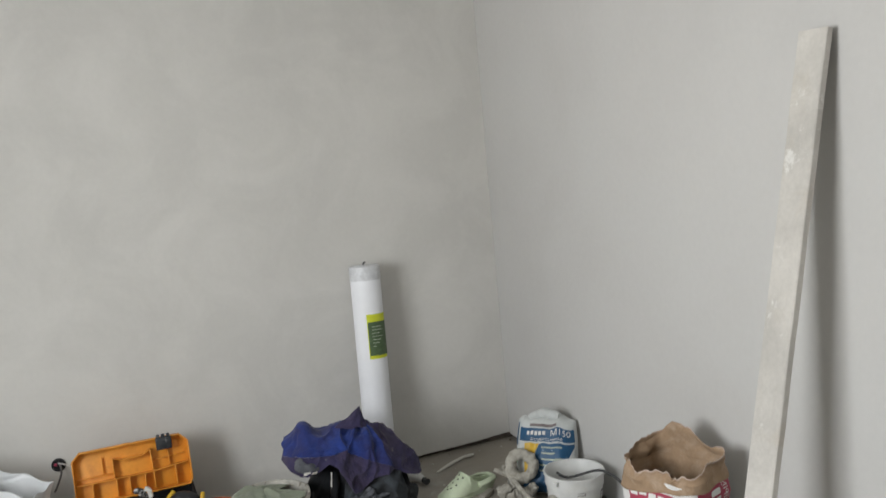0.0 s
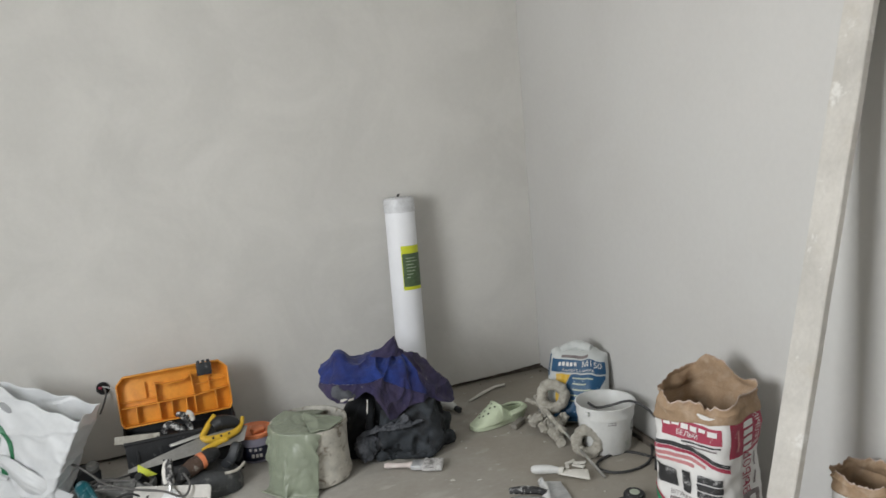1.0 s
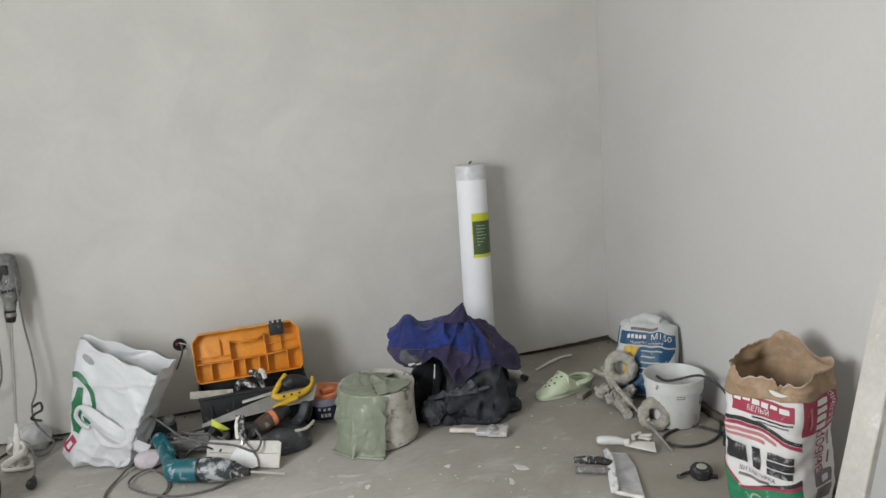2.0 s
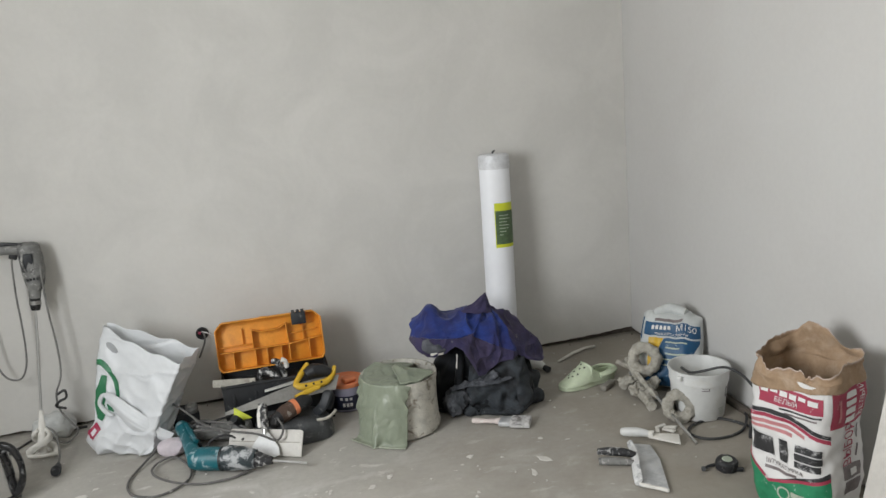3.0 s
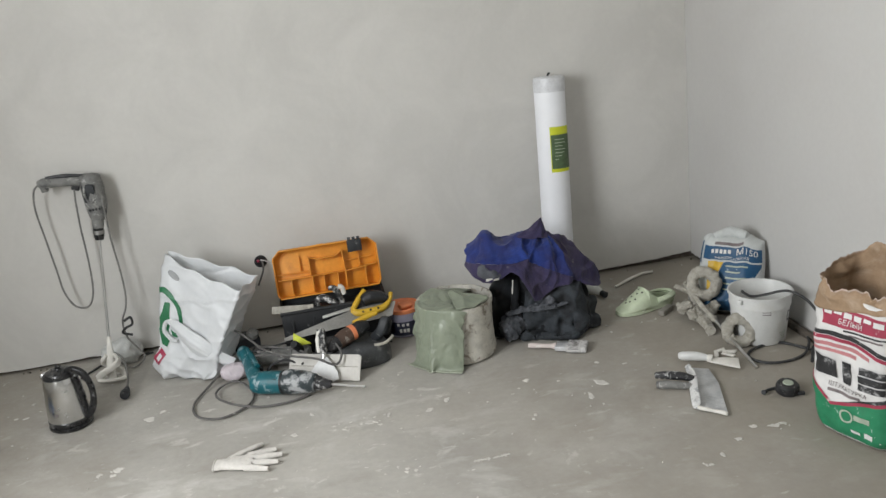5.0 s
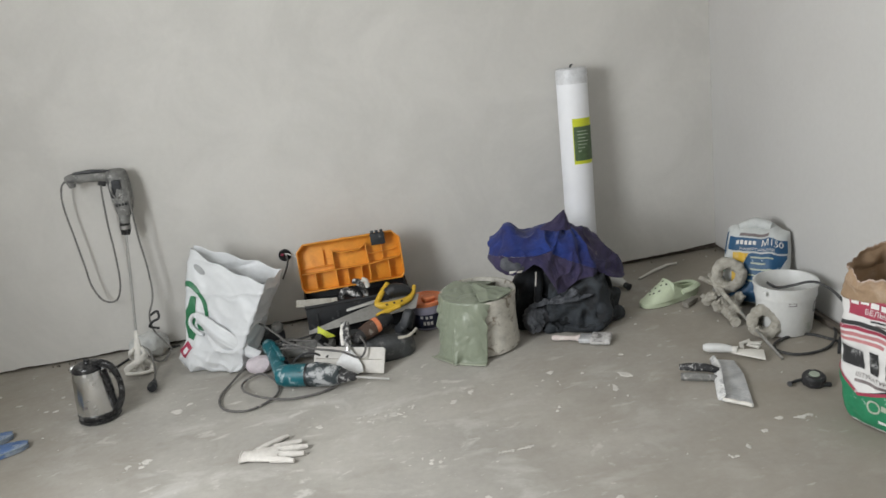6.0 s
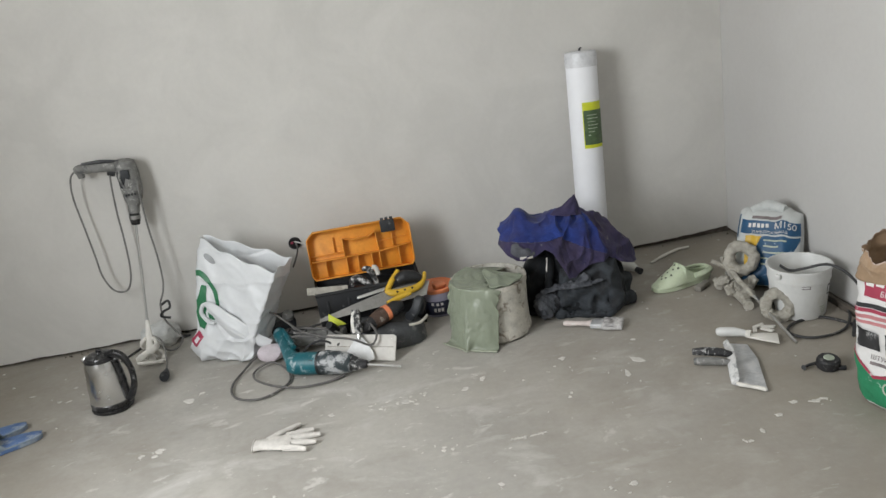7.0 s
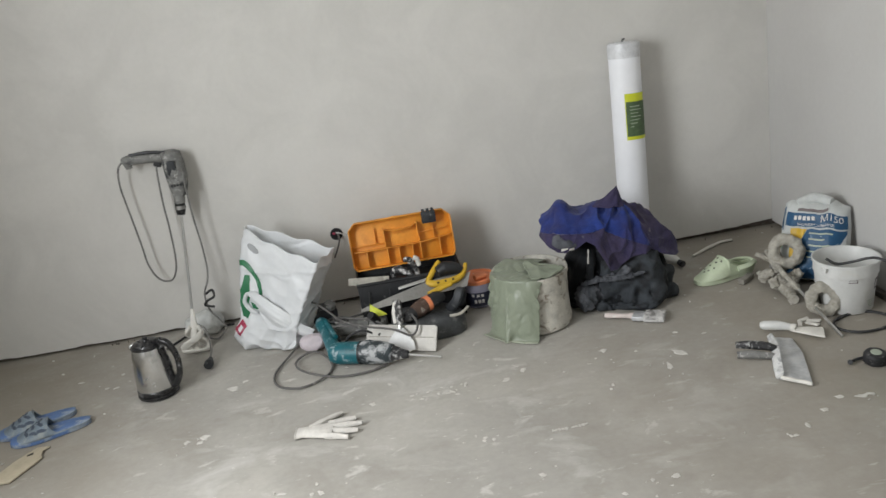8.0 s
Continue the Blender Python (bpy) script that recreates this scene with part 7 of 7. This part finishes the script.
def build_floor_tools():
    br = thing("paint_brush", (-0.93, -0.74, 0), "flat paint brush with white handle and plastered bristles", "paint brush")
    a, b = Vector((-1.03, -0.692, 0.014)), Vector((-0.835, -0.79, 0.014))
    P = lambda t, o=0.0: a.lerp(b, t) + Vector((0, 0, o))
    ang = math.degrees(math.atan2(b.y - a.y, b.x - a.x))
    part("handle", tube([P(0), P(0.08), P(0.25), P(0.42), P(0.52)], [0.008, 0.012, 0.009, 0.010, 0.016], 10, flat=0.8), material("smeared_handle", (0.66, 0.58, 0.55), 0.6, vary=0.15, scale=30, bump=0.1, dust=0.2), br, "pale handle")
    part("ferrule", box(0.05, 0.062, 0.018, Matrix.Translation(P(0.62)) @ pose(0, 0, 0, 0, 0, ang), 0.004), PLASTERED_STEEL, br)
    part("bristles", crumple(box(0.078, 0.076, 0.02, Matrix.Translation(P(0.90)) @ pose(0, 0, 0, 0, 0, ang), 0.005, segments=3), 0.003, 60), material("caked_bristle", (0.56, 0.55, 0.54), 0.9, vary=0.25, scale=30, fine=160, bump=0.4, second=(0.20, 0.19, 0.185), second_at=(0.54, 0.66)), br, "grey caked bristles")
    tr = thing("plaster_trowel", (-0.56, -1.27, 0), "steel plastering spatula with plaster crusted along its spine", "trowel")
    part("blade", slab([(-0.552, -1.105), (-0.482, -1.150), (-0.500, -1.26), (-0.535, -1.36), (-0.575, -1.475), (-0.652, -1.402), (-0.60, -1.25)], 0.0022, pose(0, 0, 0.007), 0.0006), PLASTERED_STEEL, tr, "wide steel blade")
    part("spine", crumple(tube([(-0.545, -1.105, 0.014), (-0.566, -1.19, 0.016), (-0.605, -1.29, 0.016), (-0.645, -1.392, 0.014)], [0.010, 0.015, 0.017, 0.015], 10, flat=0.35), 0.006, 45), FLAKY, tr, "white plastered spine")
    part("lip", crumple(tube([(-0.645, -1.40, 0.011), (-0.61, -1.435, 0.010), (-0.576, -1.470, 0.009)], 0.006, 8), 0.002, 60), CRUMB, tr)
    part("handle", tube([(-0.575, -1.225, 0.022), (-0.61, -1.205, 0.03), (-0.65, -1.18, 0.03), (-0.69, -1.155, 0.026)], [0.010, 0.015, 0.016, 0.011], 10), PLASTERED_BLACK, tr, "black plaster-spotted handle")
    s2 = thing("steel_spatula", (-0.63, -1.22, 0), "grey steel spatula under the trowel handle", "spatula")
    part("handle", tube([(-0.585, -1.265, 0.012), (-0.63, -1.24, 0.014), (-0.675, -1.215, 0.014), (-0.705, -1.20, 0.012)], [0.007, 0.014, 0.016, 0.012], 10), DRILL_GREY, s2)
    s3 = thing("white_spatula", (-0.45, -1.10, 0), "white plaster-caked spatula lying across the trowel", "spatula")
    part("handle", crumple(tube([(-0.545, -1.035, 0.022), (-0.53, -1.045, 0.024), (-0.49, -1.07, 0.025), (-0.455, -1.095, 0.022)], [0.010, 0.017, 0.017, 0.010], 12), 0.0015, 60), WHITE_PLASTIC, s3, "white handle")
    part("bolster", crumple(tube([(-0.458, -1.092, 0.022), (-0.445, -1.102, 0.02)], [0.014, 0.014], 10, sub=2), 0.003, 70), CRUMB, s3)
    part("blade", crumple(slab([(-0.452, -1.083), (-0.40, -1.103), (-0.355, -1.128), (-0.385, -1.198), (-0.425, -1.150), (-0.458, -1.110)], 0.006, pose(0, 0, 0.012), 0.001), 0.0012, 60), CRUMB, s3, "white coated blade")
    tm = thing("tape_measure", (-0.325, -1.40, 0), "dusty black tape measure with pale disc on the floor", "tape measure")
    part("case", crumple(lathe([(0, 0.002), (0.034, 0.002), (0.038, 0.008), (0.038, 0.03), (0.033, 0.037), (0.018, 0.038), (0, 0.037)], 32, m=pose(-0.322, -1.398, 0.0, 6, 3)), 0.0015, 60), DUSTY_BLACK, tm)
    part("disc", lathe([(0.018, 0.0385), (0.017, 0.0405), (0, 0.041)], 24, m=pose(-0.322, -1.398, 0.0, 6, 3)), PALE_INK, tm, "pale round label")
    part("foot", box(0.05, 0.018, 0.012, pose(-0.30, -1.425, 0.008, 0, 0, -30), 0.004), BLACK_PLASTIC, tm)
    part("strap", tube([(-0.352, -1.38, 0.014), (-0.375, -1.375, 0.010), (-0.392, -1.38, 0.008), (-0.40, -1.385, 0.010)], [0.006, 0.005, 0.005, 0.009], 8), BLACK_PLASTIC, tm)
    lh = thing("lamp_holder", (-0.58, -0.29, 0), "broken white plastic funnel with dark end on the floor", "plastic scrap")
    part("funnel", tube([(-0.615, -0.245, 0.035), (-0.59, -0.27, 0.03), (-0.575, -0.30, 0.022)], [0.028, 0.022, 0.012], 14), WHITE_PLASTIC, lh)
    part("cap", tube([(-0.575, -0.30, 0.022), (-0.565, -0.325, 0.018)], [0.013, 0.015], 12, sub=1), GREY_PLASTIC, lh)
    ws = thing("white_lath", (-0.35, -0.13, 0), "thin white plastic strip on the floor by the wall", "strip")
    part("lath", crumple(slab([(-0.48, -0.215), (-0.38, -0.140), (-0.30, -0.102), (-0.245, -0.102), (-0.252, -0.118), (-0.30, -0.118), (-0.37, -0.156), (-0.476, -0.223)], 0.005, pose(0, 0, 0.004)), 0.001, 30), CRUMB, ws)
    for k, (x, y, a) in enumerate(((-0.375, -1.02, 20), (-0.40, -1.045, 70), (-0.36, -1.065, 130), (-0.345, -1.04, -20))):
        ch = thing("plaster_chip", (x, y, 0), "broken white plaster chip on the floor", "plaster chip", "plaster chips")
        part("chip", crumple(slab([(-0.025, -0.006), (0.02, -0.010), (0.028, 0.004), (-0.02, 0.008)], 0.007, pose(x, y, 0.0015, 0, 0, a), 0.001), 0.001, 60), CRUMB, ch)


def build_crumbs():
    """Plaster flakes and grit strewn over the screed."""
    rnd = random.Random(11)
    bm = bmesh.new()
    def flake(x, y, r, h):
        n = rnd.randint(7, 11)
        a0 = rnd.random() * 6.28
        st = rnd.uniform(0.4, 1.0)
        ring = []
        for k in range(n):
            a = a0 + 2 * math.pi * k / n
            q = r * rnd.uniform(0.5, 1.15)
            px, py = q * math.cos(a), q * math.sin(a) * st
            ring.append((x + px * math.cos(a0) - py * math.sin(a0), y + px * math.sin(a0) + py * math.cos(a0)))
        lo = [bm.verts.new((px, py, -0.001)) for px, py in ring]
        hi = [bm.verts.new((x + (px - x) * 0.8, y + (py - y) * 0.8, h * rnd.uniform(0.6, 1.2))) for px, py in ring]
        for k in range(n):
            bm.faces.new((lo[k], lo[(k + 1) % n], hi[(k + 1) % n], hi[k]))
        bm.faces.new(hi)
    for _ in range(170):
        x, y = rnd.uniform(-3.6, -0.05), -abs(rnd.gauss(0.0, 1.0)) * 0.95 - 0.05
        y = y if y > -2.6 else rnd.uniform(-2.4, -0.1)
        dens = noise.noise((x * 1.4, y * 1.4, 3.0)) + 0.25
        if dens < rnd.uniform(-0.5, 0.5):
            continue
        flake(x, y, rnd.choice((0.002, 0.003, 0.003, 0.004, 0.005, 0.007)), rnd.uniform(0.001, 0.003))
    for x, y, k, sp in ((-1.69, -1.04, 9, 0.05), (-1.82, -1.06, 6, 0.03), (-2.60, -1.06, 6, 0.035), (-0.47, -1.58, 9, 0.035), (-0.74, -1.70, 6, 0.03), (-1.18, -1.83, 8, 0.07), (-1.5, -1.65, 4, 0.05), (-2.16, -1.5, 5, 0.05), (-1.15, -1.05, 6, 0.06), (-1.40, -0.98, 6, 0.05), (-1.64, -1.40, 7, 0.05), (-3.0, -0.45, 8, 0.09)):
        for _ in range(k):
            flake(x + rnd.gauss(0, sp), y + rnd.gauss(0, sp * 0.5), rnd.choice((0.004, 0.006, 0.010, 0.016)), 0.0006)
    for x, y, r in ((-0.868, -1.082, 0.036), (-0.935, -1.16, 0.028), (-2.519, -0.703, 0.024), (-2.475, -0.658, 0.016), (-1.642, -1.02, 0.017), (-1.983, -1.038, 0.016), (-1.914, -0.91, 0.013), (-1.50, -1.042, 0.018), (-0.826, -0.917, 0.012), (-0.732, -0.969, 0.011), (-0.61, -1.612, 0.014), (-2.58, -1.05, 0.020)):
        flake(x, y, r, 0.001)
    # two thin plaster threads
    for x, y, a, n in ((-1.42, -1.437, -4, 5), (-1.355, -1.44, 6, 5)):
        for k in range(n):
            flake(x + 0.011 * k * math.cos(radians(a)), y + 0.011 * k * math.sin(radians(a)), 0.008, 0.002)
    single("plaster_crumbs", bm, FLECK, "white plaster flakes and crumbs strewn over the screed", "plaster crumbs", kind="stuff", smooth=False)
    bm = bmesh.new()
    for _ in range(46):
        s = rnd.random() ** 1.4
        if rnd.random() < 0.25:
            flake(-0.9 * s, -0.015 - 0.02 * rnd.random(), rnd.choice((0.002, 0.003, 0.004)), 0.004)
        else:
            flake(-3.3 + 2.6 * rnd.random(), -0.01 - 0.012 * rnd.random(), rnd.choice((0.003, 0.005)), 0.006)
    single("wall_rubble", bm, MASONRY, "dark rubble and grit along the wall foot", "rubble", kind="stuff", smooth=False)


for build in (build_big_sack, build_small_sack, build_plank, build_cement_bag, build_white_bucket, build_crusted_tools, build_footwear, build_glove, build_floor_tools, build_crumbs):
    build()
